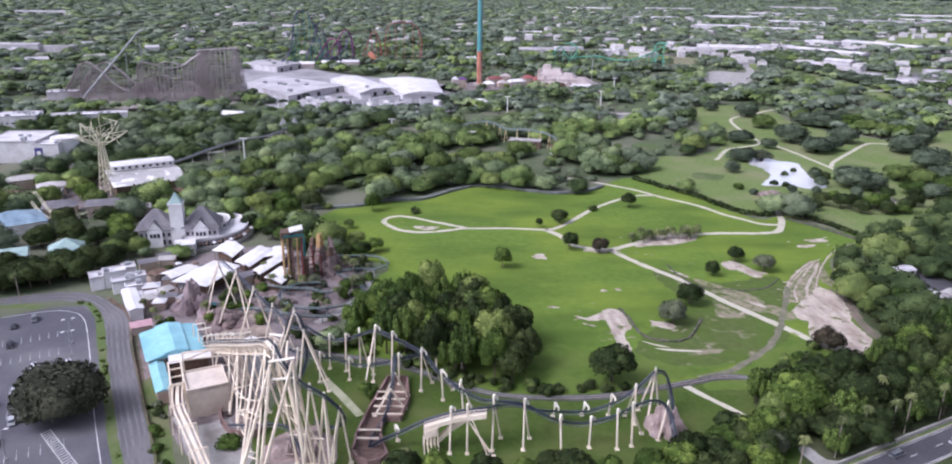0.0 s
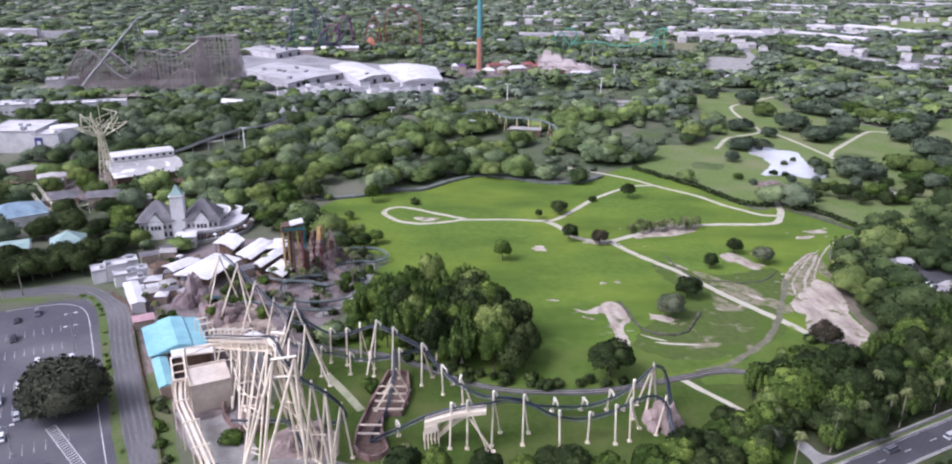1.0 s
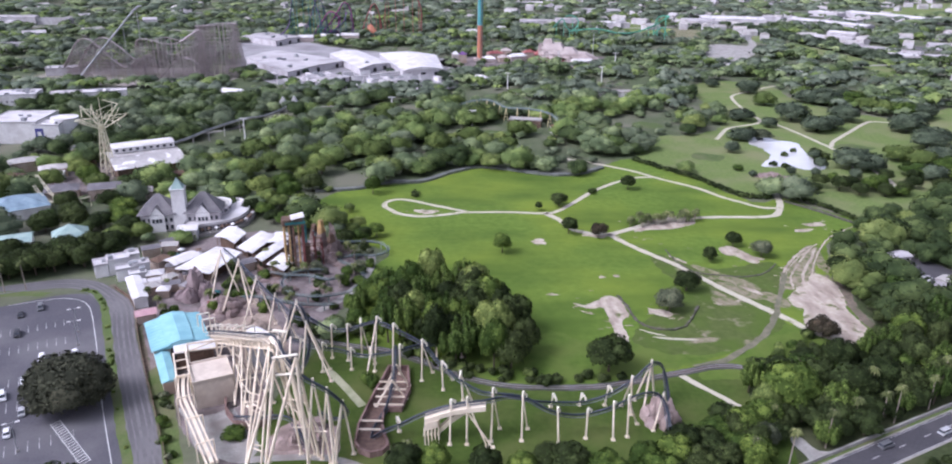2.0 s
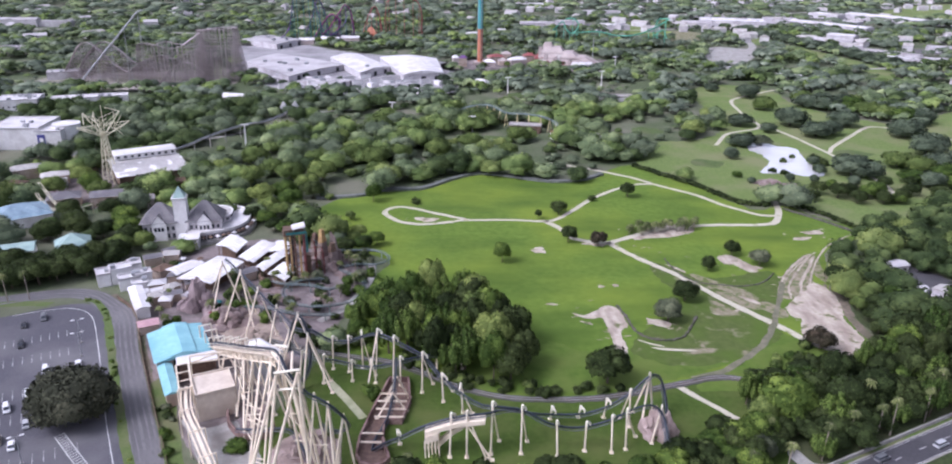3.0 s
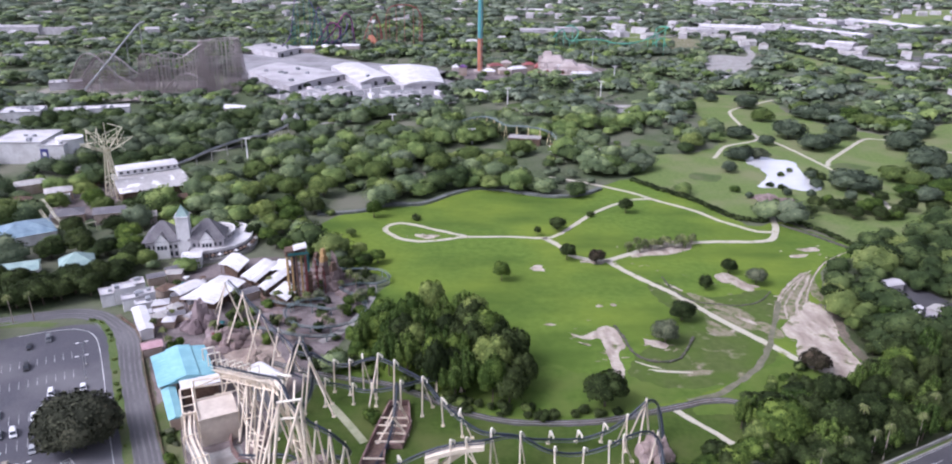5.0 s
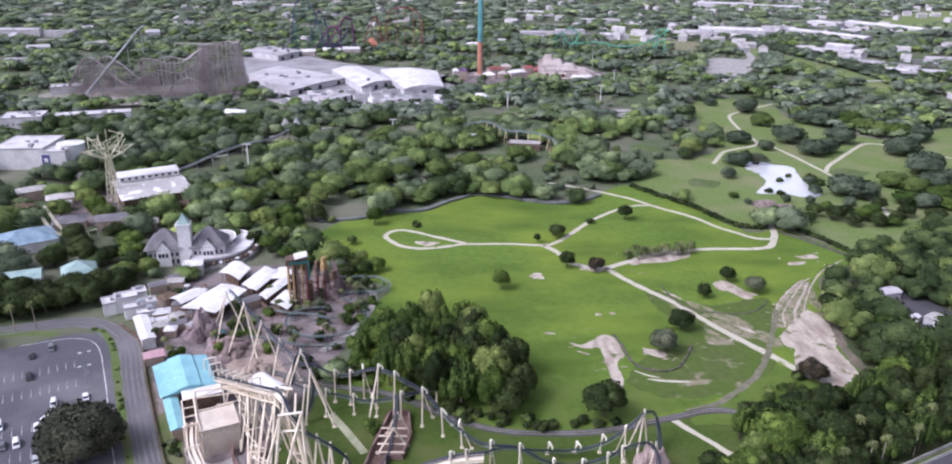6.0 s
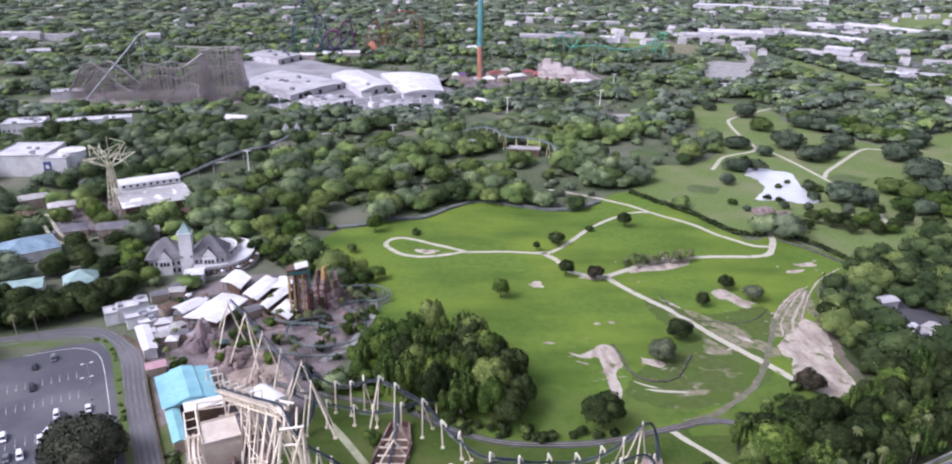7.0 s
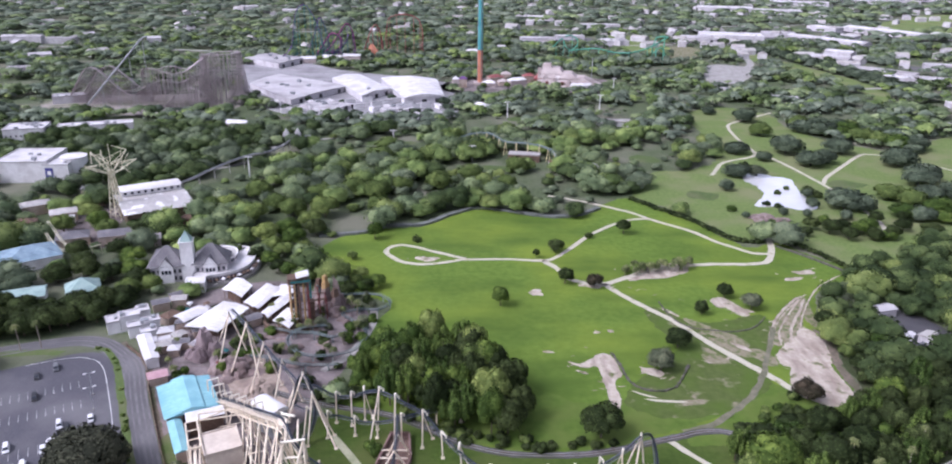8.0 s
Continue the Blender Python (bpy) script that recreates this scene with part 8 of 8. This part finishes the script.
# ---- cars ----
def car(x, y, rz, paint, kind="sedan", label="car"):
    ob = thing("car", label, "car", "parked cars", at=(x, y, 0.05), rz=rz)
    L, W = (4.6, 1.8) if kind == "sedan" else (4.9, 1.95)
    H = 0.95 if kind == "sedan" else 1.1
    body = Shape()
    prof = [(-L / 2, 0.35), (-L / 2 + 0.05, 0.8), (-L / 2 + 0.9, H), (L / 2 - 1.2, H), (L / 2 - 0.1, 0.75), (L / 2, 0.35)]
    n = len(prof)
    for s in (-1, 1):
        body.add([(px, s * W / 2, pz) for px, pz in prof], [tuple(range(n)) if s < 0 else tuple(range(n))[::-1]])
    v = [(px, s * W / 2, pz) for s in (-1, 1) for px, pz in prof]
    body.add(v, [(i, n + i, n + (i + 1) % n, (i + 1) % n) for i in range(n)])
    body.make("body", paint, ob)
    top = 1.45 if kind == "sedan" else 1.75
    x0, x1 = (-1.3, 1.1) if kind == "sedan" else (-2.1, 1.2)
    cab = Shape()
    cab.add([(x0 - 0.45, -0.8, H), (x1 + 0.55, -0.8, H), (x1 + 0.55, 0.8, H), (x0 - 0.45, 0.8, H), (x0, -0.68, top), (x1 - 0.2, -0.68, top), (x1 - 0.2, 0.68, top), (x0, 0.68, top)],
            [(0, 1, 5, 4), (1, 2, 6, 5), (2, 3, 7, 6), (3, 0, 4, 7)])
    cab.make("glazing", M_GLASS, ob, "dark glass")
    Shape().box(((x0 + x1 - 0.2) / 2, 0, top + 0.02), (x1 - 0.2 - x0 + 0.1, 1.42, 0.06)).make("roof", paint, ob)
    for sx in (-L * 0.3, L * 0.3):
        for sy in (-W / 2 + 0.08, W / 2 - 0.08):
            w = Shape().tube((sx, sy - 0.1, 0.33), (sx, sy + 0.1, 0.33), 0.33, 10).make("wheel", M_RUBBER, ob)
            Shape().tube((sx, sy - 0.115, 0.33), (sx, sy + 0.115, 0.33), 0.19, 8).make("rim", M_STEELGREY, w, "grey wheel rim")
    for s in (-0.6, 0.6):
        Shape().box((L / 2 - 0.03, s, 0.66), (0.08, 0.35, 0.14)).make("headlight", M_PAINT, ob)
    return ob


BAY = math.degrees(math.atan2(LINEDIR.y, LINEDIR.x))
for x, y, p, kind, da in ((-160, 245, 3, "suv", 0), (-157, 225, 1, "suv", 0), (-139.7, 209, 0, "suv", 0), (-136.8, 208, 1, "sedan", 0), (-131, 213, 0, "sedan", 0), (-138.1, 196, 0, "sedan", 0), (-139.7, 187.5, 0, "suv", 4), (-129.6, 180, 2, "sedan", 0),
                          (-143.2, 186.2, 3, "sedan", 0), (-164, 239, 1, "sedan", 0), (-137, 200.5, 0, "sedan", 55), (-146.5, 178, 0, "sedan", 90), (-150, 196, 0, "suv", 0), (-128, 170, 0, "sedan", 0), (-133, 172, 4, "sedan", 0)):
    car(x, y, BAY + da, CARPAINT[p], kind, ("white", "black", "silver", "dark grey", "tan")[p] + " " + ("estate car" if kind == "suv" else "saloon car") + " parked in a marked bay")
for a, o, p in ((-10, -0.8, 3), (11, 2.6, 2)):
    c = hwy(a, o)
    car(c[0], c[1], math.degrees(math.atan2(HD.y, HD.x)), CARPAINT[p], "suv", "dark grey estate car on the highway" if p == 3 else "silver estate car on the highway")

# ---- lamp posts ----
for x, y, h in ((-137.5, 228, 9), (-133, 219, 9), (-121, 163, 9), (-131, 166, 9)):
    lp = thing("lamp_post", "tall pale car park lamp post with a double head", "lamp post", "car park lamps", at=(x, y, 0), rz=BAY)
    Shape().tube((0, 0, -0.1), (0, 0, h), 0.16, 8, r2=0.1).make("pole", M_STEELGREY, lp)
    Shape().box((0, 0, 0.3), (0.7, 0.7, 0.7)).make("footing", M_CONCRETE, lp)
    for s in (-1, 1):
        Shape().tube((0, 0, h), (0, s * 1.3, h + 0.15), 0.07, 5).make("bracket", M_STEELGREY, lp)
        Shape().box((0, s * 1.5, h + 0.12), (0.5, 1.1, 0.22)).make("lamp_head", M_WHITE, lp)

# ---- palms ----
frond = Shape()
NF = 17
pr = random.Random(3)
for i in range(NF):
    a = 2 * math.pi * i / NF + pr.uniform(-0.15, 0.15)
    rise = pr.uniform(0.1, 1.0)
    d = Vector((math.cos(a), math.sin(a), 0))
    n = Vector((-math.sin(a), math.cos(a), 0))
    pts = [d * (0.48 * k) + Vector((0, 0, rise * 0.5 * k - 0.13 * k * k)) for k in range(6)]
    for k in range(5):
        w0, w1 = (0.3, 0.42, 0.45, 0.38, 0.25, 0.04)[k:k + 2]
        frond.add([pts[k], pts[k + 1], pts[k + 1] + n * w1 - Vector((0, 0, 0.12)), pts[k] + n * w0 - Vector((0, 0, 0.12))], [(0, 1, 2, 3)])
        frond.add([pts[k], pts[k] - n * w0 - Vector((0, 0, 0.12)), pts[k + 1] - n * w1 - Vector((0, 0, 0.12)), pts[k + 1]], [(0, 1, 2, 3)])
fm = bpy.data.meshes.new("fronds")
fm.from_pydata(frond.v, [], frond.f)
fm.materials.append(leaves("palm_leaves", (0.075, 0.095, 0.034), (0.12, 0.145, 0.052), (0.155, 0.165, 0.07), "object"))
tk = Shape().tube((0, 0, -0.02), (0.01, 0, 0.5), 0.022, 8, r2=0.018).tube((0.01, 0, 0.5), (0.03, 0.01, 1.0), 0.018, 8, r2=0.016)
tkm = bpy.data.meshes.new("trunk")
tkm.from_pydata(tk.v, [], tk.f)
tkm.materials.append(M_PALMBARK)


def palm(x, y, h, r, group="roadside palms", lean=0.0):
    ob = thing("palm_tree", "slender palm tree with a round head of fronds", "palm", group, at=(x, y, 0), rz=pr.uniform(0, 360))
    t = new("trunk", tkm)
    t.parent = ob
    t.matrix_basis = Matrix.Diagonal((10, 10, h - 0.6, 1))
    f = new("fronds", fm)
    f.parent = ob
    f.matrix_basis = Matrix.Translation((0.3, 0.1, h - 0.7)) @ Matrix.Diagonal((r / 2.4, r / 2.4, r / 2.4, 1))
    return ob


for x, y, h in ((74.1, 160.4, 10), (84.1, 162.3, 11.6), (96.7, 169.3, 13), (116.9, 179.7, 12), (121.7, 181.3, 13), (135.6, 188.3, 12), (108, 178, 11), (119, 191, 13), (146, 200, 12), (84, 176, 10)):
    palm(x, y, h, 2.0)
for x, y in ((-181, 258), (-174.5, 261)):
    palm(x, y, 12.4, 2.1, "car park palms")
for i in range(26):
    x, y = pr.uniform(-100, -48), pr.uniform(246, 300)
    palm(x, y, pr.uniform(5, 8), pr.uniform(1.7, 2.3), "plaza palms")
for x, y in ((-20, 160), (-16, 158.5), (-14.5, 161), (-21.5, 157), (-10, 157), (-17.5, 162.5), (-120, 262), (-123, 252), (-117, 246), (-112, 240)):
    palm(x, y, pr.uniform(4.5, 6.5), 1.9, "lawn palms")
for i in range(26):
    t = i / 25
    palm(76 + 34 * t + pr.uniform(-2, 2), 340 + 11 * t + pr.uniform(-3, 5), pr.uniform(4, 6.5), pr.uniform(1.9, 2.8), "meadow palms")

# ---- plaza planting and the grey-green coaster round the tower ride ----
for i in range(46):
    x, y = pr.uniform(-98, -44), pr.uniform(240, 312)
    if (x + 79) ** 2 + (y - 288) ** 2 > 110:
        tree(x, y, pr.uniform(1.6, 3.2), pr.uniform(2.5, 5.5), pr.choice(("oak", "oak", "grey", "bright")), "plaza shrubs", bush=True, label="low shrub planted in the plaza")
for x, y, r, h in ((-65.6, 170.6, 3.8, 3.0), (-31, 196, 2.6, 4.5), (-33, 199, 2.4, 4), (-49, 232, 4, 6), (-55, 228, 3.6, 5), (-42, 228, 3.5, 5.5), (-36, 223, 3, 4), (-62, 236, 3.4, 5)):
    tree(x, y, r, h, "oak" if 3 < r < 3.7 else "bright", "lawn shrubs", bush=True, label="rounded clipped shrub beside the coaster")
snake = thing("spinning_coaster", "low grey-green coaster winding among plaza rocks", "roller coaster")
for pts in ([(-70, 298, 12), (-66, 302, 7), (-60, 307, 3.6), (-50, 309, 3), (-42, 306, 3.4), (-38, 300, 2.8), (-43, 295, 2.2), (-51, 294, 2.6), (-58, 290, 2.4), (-50, 282, 2.2), (-45, 275, 2), (-46, 262, 2.4), (-51.8, 255, 3), (-61, 252, 3.4), (-70, 256, 2.8), (-76, 266, 3), (-72, 274, 3.6), (-62, 278, 3)],
            [(-88, 254, 2), (-82, 250, 4), (-74, 246, 5), (-66, 244, 4.4), (-58, 246, 3), (-52, 248, 2.4)], [(-84, 276, 2.4), (-76, 272, 3), (-66, 270, 3.6), (-58, 268, 3), (-54, 274, 2.4)]):
    P = spline(pts, 2.0)
    S = side(P)
    for s in (-0.6, 0.6):
        Shape().sweep([p + n * s for p, n in zip(P, S)], 0.16, 5).make("track_rail", M_GREENSTEEL, snake)
    Shape().sweep([p - Vector((0, 0, 0.5)) for p in P], 0.3, 5).make("track_spine", M_TRACK, snake)
    for i in range(1, len(P), 4):
        Shape().tube((P[i].x, P[i].y, -0.1), P[i] - Vector((0, 0, 0.5)), 0.25, 6).make("post", M_GREENSTEEL, snake)
strip("path", [(-45.5, 300), (-44, 286), (-46, 272), (-50, 258), (-58, 246)], 3.4, 0.09, M_CONCRETE, "pale grey walkway beside the grove", "path", 0.1)
rockwork("rockwork", "ochre rock spire behind the tower ride", -63, 301, 4.5, 4, 15, 7, 41)
for i in range(26):
    x = pr.uniform(86, 118)
    tree(x, 203 + (x - 86) * 0.75 + pr.uniform(-3, 6), pr.uniform(1.6, 3.0), pr.uniform(2, 3.6), pr.choice(("bright", "oak", "wood")), "thicket beside the track", bush=True, label="fresh green thicket bush beside the dirt track")
for x, y in ((26, 200.5), (33, 201), (41, 201.5), (36, 203.5), (47, 203), (2, 206), (-3, 209), (6, 204.5)):
    tree(x, y, pr.uniform(1.5, 2.6), pr.uniform(1.8, 3.0), "oak", "bushes along the railway", bush=True, label="low scrubby bush beside the railway")
for k, (x, y, rx, ry, h) in enumerate(((-72, 262, 6, 4, 2.5), (-60, 264, 5, 4, 2.5), (-86, 262, 7, 4, 2.2), (-54, 288, 5, 4, 4), (-58, 302, 6, 4, 5), (-82, 272, 8, 3, 2.4), (-66, 250, 7, 3, 2))):
    rockwork("rockwork", "low dark rock bed in the plaza garden", x, y, rx, ry, h, 5, 30 + k)

# ---- service yard beyond the sand ----
for x, y, L, W, rz, h, m in ((182.3, 276, 7, 2.6, 35, 2.8, M_ROOFW), (179.4, 272.3, 7, 2.6, 35, 2.8, M_ROOFW), (191, 275.4, 7, 5, 35, 3.4, M_ROOFG), (184.3, 300, 9, 6, 15, 3.8, M_ROOFPALE), (163, 240, 7, 4.5, 30, 3.0, M_ROOFG), (173.6, 266.8, 7, 4, 20, 3.0, M_ROOFPALE), (188.6, 264.6, 6, 3, 35, 3.2, M_ROOFW)):
    building("service_shed", "small pale service shed in a tree-lined yard", x, y, L, W, rz, h, M_STUCCO, m, "gable", 0.8, group="service yard sheds")
for x, y, p in ((186.5, 271.5, 3), (192, 269.5, 1), (194, 281, 0), (178, 279.5, 2)):
    car(x, y, 35, CARPAINT[p], "suv", ("white", "black", "silver", "dark grey", "tan")[p] + " estate car in the service yard")
patch("service_yard", [(172, 262), (174, 290), (182, 308), (197, 304), (206, 284), (202, 264), (188, 256)], 0.05, M_TARMAC, "dark paved service yard between trees", "pavement", 0.8)
CLEAR.append([(174, 265), (175, 282), (181, 296), (196, 296), (203, 282), (200, 264), (188, 258)])
for x, y, r, h, k in ((164, 263, 5.5, 10, "bright"), (168.5, 270, 4, 7, "bright"), (151.5, 252, 4.5, 7, "oak"), (150.5, 272, 4.5, 8, "oak"), (153, 288, 5, 8, "oak"), (157, 262, 5, 8, "oak"), (150.5, 262, 3.5, 6, "wood"), (160, 300, 5, 9, "oak"), (149, 243, 3.6, 5, "oak")):
    tree(x, y, r, h, k, "trees beside the sand")

# ---- themed spires and scaffolding behind the tower ride ----
for x, y, h, m in ((-66.5, 299, 16, M_OCHRE), (-62, 297, 11, M_BROWN), (-70.5, 303, 13, M_BROWN)):
    sp = thing("ruined_turret", "weathered ruin turret with an ochre top" if m is M_OCHRE else "weathered brown ruin turret", "turret", "ride ruins", at=(x, y, 0), rz=pr.uniform(0, 90))
    z, w = -0.1, 5.0
    for k in range(5):
        d = h * (0.26, 0.22, 0.2, 0.18, 0.16)[k]
        Shape().box((pr.uniform(-0.4, 0.4), pr.uniform(-0.4, 0.4), z + d / 2), (w, w * 0.85, d), pr.uniform(-0.15, 0.15), taper=0.86).make("tier", m if k > 2 else M_ROCK, sp)
        z, w = z + d - 0.02, w * 0.8
    for k in range(6):
        a = k * 1.05
        Shape().box((1.5 * math.cos(a), 1.5 * math.sin(a), h * 0.7 + 0.4 * (k % 3)), (0.7, 0.7, 1.6), a, taper=0.5).make("merlon", m, sp)
sc = thing("ride_scaffold", "dark red timber scaffold beside the tower ride", "ride structure", at=(-68, 291, 0), rz=18)
for x in (-3, 0, 3):
    for y in (-3, 3):
        Shape().tube((x, y, -0.1), (x, y, 13 - abs(x)), 0.3, 6).make("post", M_RED, sc)
for z in (3, 6.5, 10):
    for y in (-3, 3):
        Shape().tube((-3, y, z), (3, y, z), 0.22, 5).make("ledger", M_BROWN, sc)
    for x in (-3, 0, 3):
        Shape().tube((x, -3, z), (x, 3, z - 1), 0.2, 5).make("brace", M_RED, sc)

for i in range(34):
    t = pr.random()
    k = min(int(t * 10), 9)
    a, b = Vector((*MEDIAN[k], 0)), Vector((*MEDIAN[k + 1], 0))
    p = a.lerp(b, t * 10 - k)
    tree(p.x + pr.uniform(-0.5, 0.5), p.y + pr.uniform(-0.5, 0.5), pr.uniform(0.4, 1.0), pr.uniform(0.5, 1.3), pr.choice(("wood", "bright")), "verge tufts", bush=True, label="small green tuft planted on a road verge")
for i in range(22):
    t = pr.random()
    tree(-97 + 30 * t + pr.uniform(-2.2, 2.2), 196 - 62 * t + pr.uniform(-2, 2), pr.uniform(0.8, 1.9), pr.uniform(1.0, 2.6), pr.choice(("oak", "grey", "bright")), "bank scrub", bush=True, label="straggling scrub on the roadside bank")

# ---- plaza clutter ----
for i in range(34):
    x, y = pr.uniform(-132, -92), pr.uniform(236, 300)
    if not inside(CARPARK, np.array([x]), np.array([y]))[0] and x + 0.55 * y > 18 and not any(inside(q, np.array([x]), np.array([y]))[0] for q in FOOT):
        if i % 3:
            ps = thing("parasol", "small plaza parasol over a table", "parasol", "plaza parasols", at=(x, y, 0))
            Shape().tube((0, 0, -0.1), (0, 0, 2.4), 0.06, 5).make("pole", M_STEELGREY, ps)
            Shape().tube((0, 0, 2.0), (0, 0, 2.8), 1.6, 8, r2=0.1).make("canopy", pr.choice((M_WHITE, M_BROWN, M_RED, M_TEALDARK)), ps)
            Shape().tube((0, 0, 0.7), (0, 0, 0.78), 0.6, 8).make("tabletop", M_WHITE, ps)
        else:
            tree(x, y, pr.uniform(1.6, 2.8), pr.uniform(3, 5.5), pr.choice(("oak", "bright")), "plaza trees", label="small leafy tree in the plaza paving")
for x, y, L, W, rz, h, m in ((-118, 262, 6, 4, 20, 3.4, M_SLATE), (-122, 262, 7, 4, 35, 3.6, M_ROOFG), (-95, 283, 6, 5, 40, 3.6, M_SLATE), (-126, 265, 4, 3, 30, 3, M_ROOFW), (-131, 262, 5, 4, 31, 3.4, M_ROOFW), (-112, 262, 5, 3, 70, 3, M_ROOFPALE), (-140, 296, 7, 5, 30, 4, M_SLATE), (-133, 300, 6, 5, 10, 4, M_ROOFG), (-136, 305, 6, 4, 50, 3.6, M_SLATE)):
    building("kiosk", "small plaza kiosk with a pitched roof", x, y, L, W, rz, h, M_TAN, m, "gable", 1.0, group="plaza kiosks")

# ---- woodland ----
CLEAR.append([(-322, 456), (-272, 460), (-272, 480), (-322, 478)])
T_MID = template(14, 7, 300, 0.85, 0.055, keep=-0.2, lean=0.95)
T_FAR = template(10, 3, 36, 0.8, 0.1, keep=-0.1, rough=0.1, core=0.97, lean=1.6)
T_SMALL = template(9, 1, 0, 0.7, keep=-0.1, rough=0.15, core=1.0, lean=1.5)
OPEN = CLEAR + FOOT + GLADES
DEEP = [(95, 100), (420, 100), (420, 372), (250, 378), (205, 356), (180, 340), (150, 316), (138, 280), (132, 232)]
NOTDEEP = [(-600, 0), (95, 0), (132, 232), (138, 280), (150, 316), (180, 340), (205, 356), (250, 378), (420, 372), (600, 900), (-600, 900)]
woodland("woodland_deep", 120, 480, 9.5, 7.0, T_MID, [(M_OAKWOOD, 7), (M_LIMEWOOD, 0.35)], "deep green oak woodland beside the service yard", OPEN + [NOTDEEP], 0.9, (1.1, 1.6), (0.7, 1.3))
ZONE = [(-420, 640), (-330, 470), (-235, 440), (-205, 470), (-165, 500), (-140, 560), (-118, 640)]
BOX = [(-900, -100), (900, -100), (900, 1000), (-900, 1000)]
woodland("woodland_dusk", 120, 700, 11.5, 8.0, T_MID, [(M_OAKWOOD, 4.0), (M_DUSKWOOD, 1.6), (M_WOOD, 0.8)], "dusky oak woodland behind the ride tower", OPEN + [BOX + BOX[:1] + ZONE[::-1] + ZONE[-1:]], 0.95, (0.95, 1.4), (0.65, 1.2))
woodland("woodland", 120, 640, 12.4, 9.0, T_MID, [(M_OAKWOOD, 1.1), (M_WOOD, 3.0), (M_DUSKWOOD, 2.2), (M_WOOD_BRIGHT, 3.2), (M_LIMEWOOD, 1.0)], "mixed green park woodland with rounded crowns", OPEN + [DEEP, ZONE], 0.9, (0.95, 1.4), (0.6, 1.25), low=0.55)
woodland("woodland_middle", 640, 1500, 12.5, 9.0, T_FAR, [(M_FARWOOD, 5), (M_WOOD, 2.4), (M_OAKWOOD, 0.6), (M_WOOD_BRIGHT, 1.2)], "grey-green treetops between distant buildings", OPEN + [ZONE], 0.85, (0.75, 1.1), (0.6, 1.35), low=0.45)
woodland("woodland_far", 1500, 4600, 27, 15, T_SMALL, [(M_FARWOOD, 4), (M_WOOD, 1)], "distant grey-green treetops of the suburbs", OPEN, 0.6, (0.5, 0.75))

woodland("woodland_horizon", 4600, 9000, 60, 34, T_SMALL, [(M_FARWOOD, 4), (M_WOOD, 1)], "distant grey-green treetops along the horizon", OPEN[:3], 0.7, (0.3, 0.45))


def joined_trees(name, label, spots):
    """Trees that stand alone far off, joined with their trunks into one mesh."""
    V, F, N, MI, mats, n = [], [], [], [], [M_BARK], 0
    cyl = Shape().tube((0, 0, -0.1), (0, 0, 0.4), 0.06, 6, r2=0.04, caps=False)
    cv = np.array([tuple(p) for p in cyl.v])
    cf = np.array([q for f in cyl.f for q in ((f[0], f[1], f[2]), (f[0], f[2], f[3]))])
    for x, y, r, h, cm, a in spots:
        v = np.empty(len(cm.vertices) * 3, np.float32)
        cm.vertices.foreach_get("co", v)
        v = v.reshape(-1, 3)
        vn = np.empty(len(v) * 3, np.float32)
        cm.attributes["custom_normal"].data.foreach_get("vector", vn)
        vn = vn.reshape(-1, 3)
        f = np.empty(len(cm.polygons) * 3, np.int32)
        cm.loops.foreach_get("vertex_index", f)
        f = f.reshape(-1, 3)
        if cm.materials[0] not in mats:
            mats.append(cm.materials[0])
        c, s = math.cos(a), math.sin(a)
        V.append(np.stack([(v[:, 0] * c - v[:, 1] * s) * r + x, (v[:, 0] * s + v[:, 1] * c) * r + y, 0.05 * h + v[:, 2] * h * 0.95 / v[:, 2].max()], 1))
        N.append(np.stack([vn[:, 0] * c - vn[:, 1] * s, vn[:, 0] * s + vn[:, 1] * c, vn[:, 2]], 1))
        F.append(f + n)
        MI.append(np.full(len(f), mats.index(cm.materials[0]), np.int32))
        n += len(v)
        V.append(cv * np.array([r, r, h]) + np.array([x, y, 0]))
        N.append(unit(cv * np.array([1, 1, 0])))
        F.append(cf + n)
        MI.append(np.zeros(len(cf), np.int32))
        n += len(cv)
    me = mesh_np(name, np.concatenate(V), np.concatenate(F), mats[0], True, np.concatenate(N))
    for m in mats[1:]:
        me.materials.append(m)
    me.polygons.foreach_set("material_index", np.concatenate(MI))
    return tagged(new(name, me), label, "trees", kind="stuff")


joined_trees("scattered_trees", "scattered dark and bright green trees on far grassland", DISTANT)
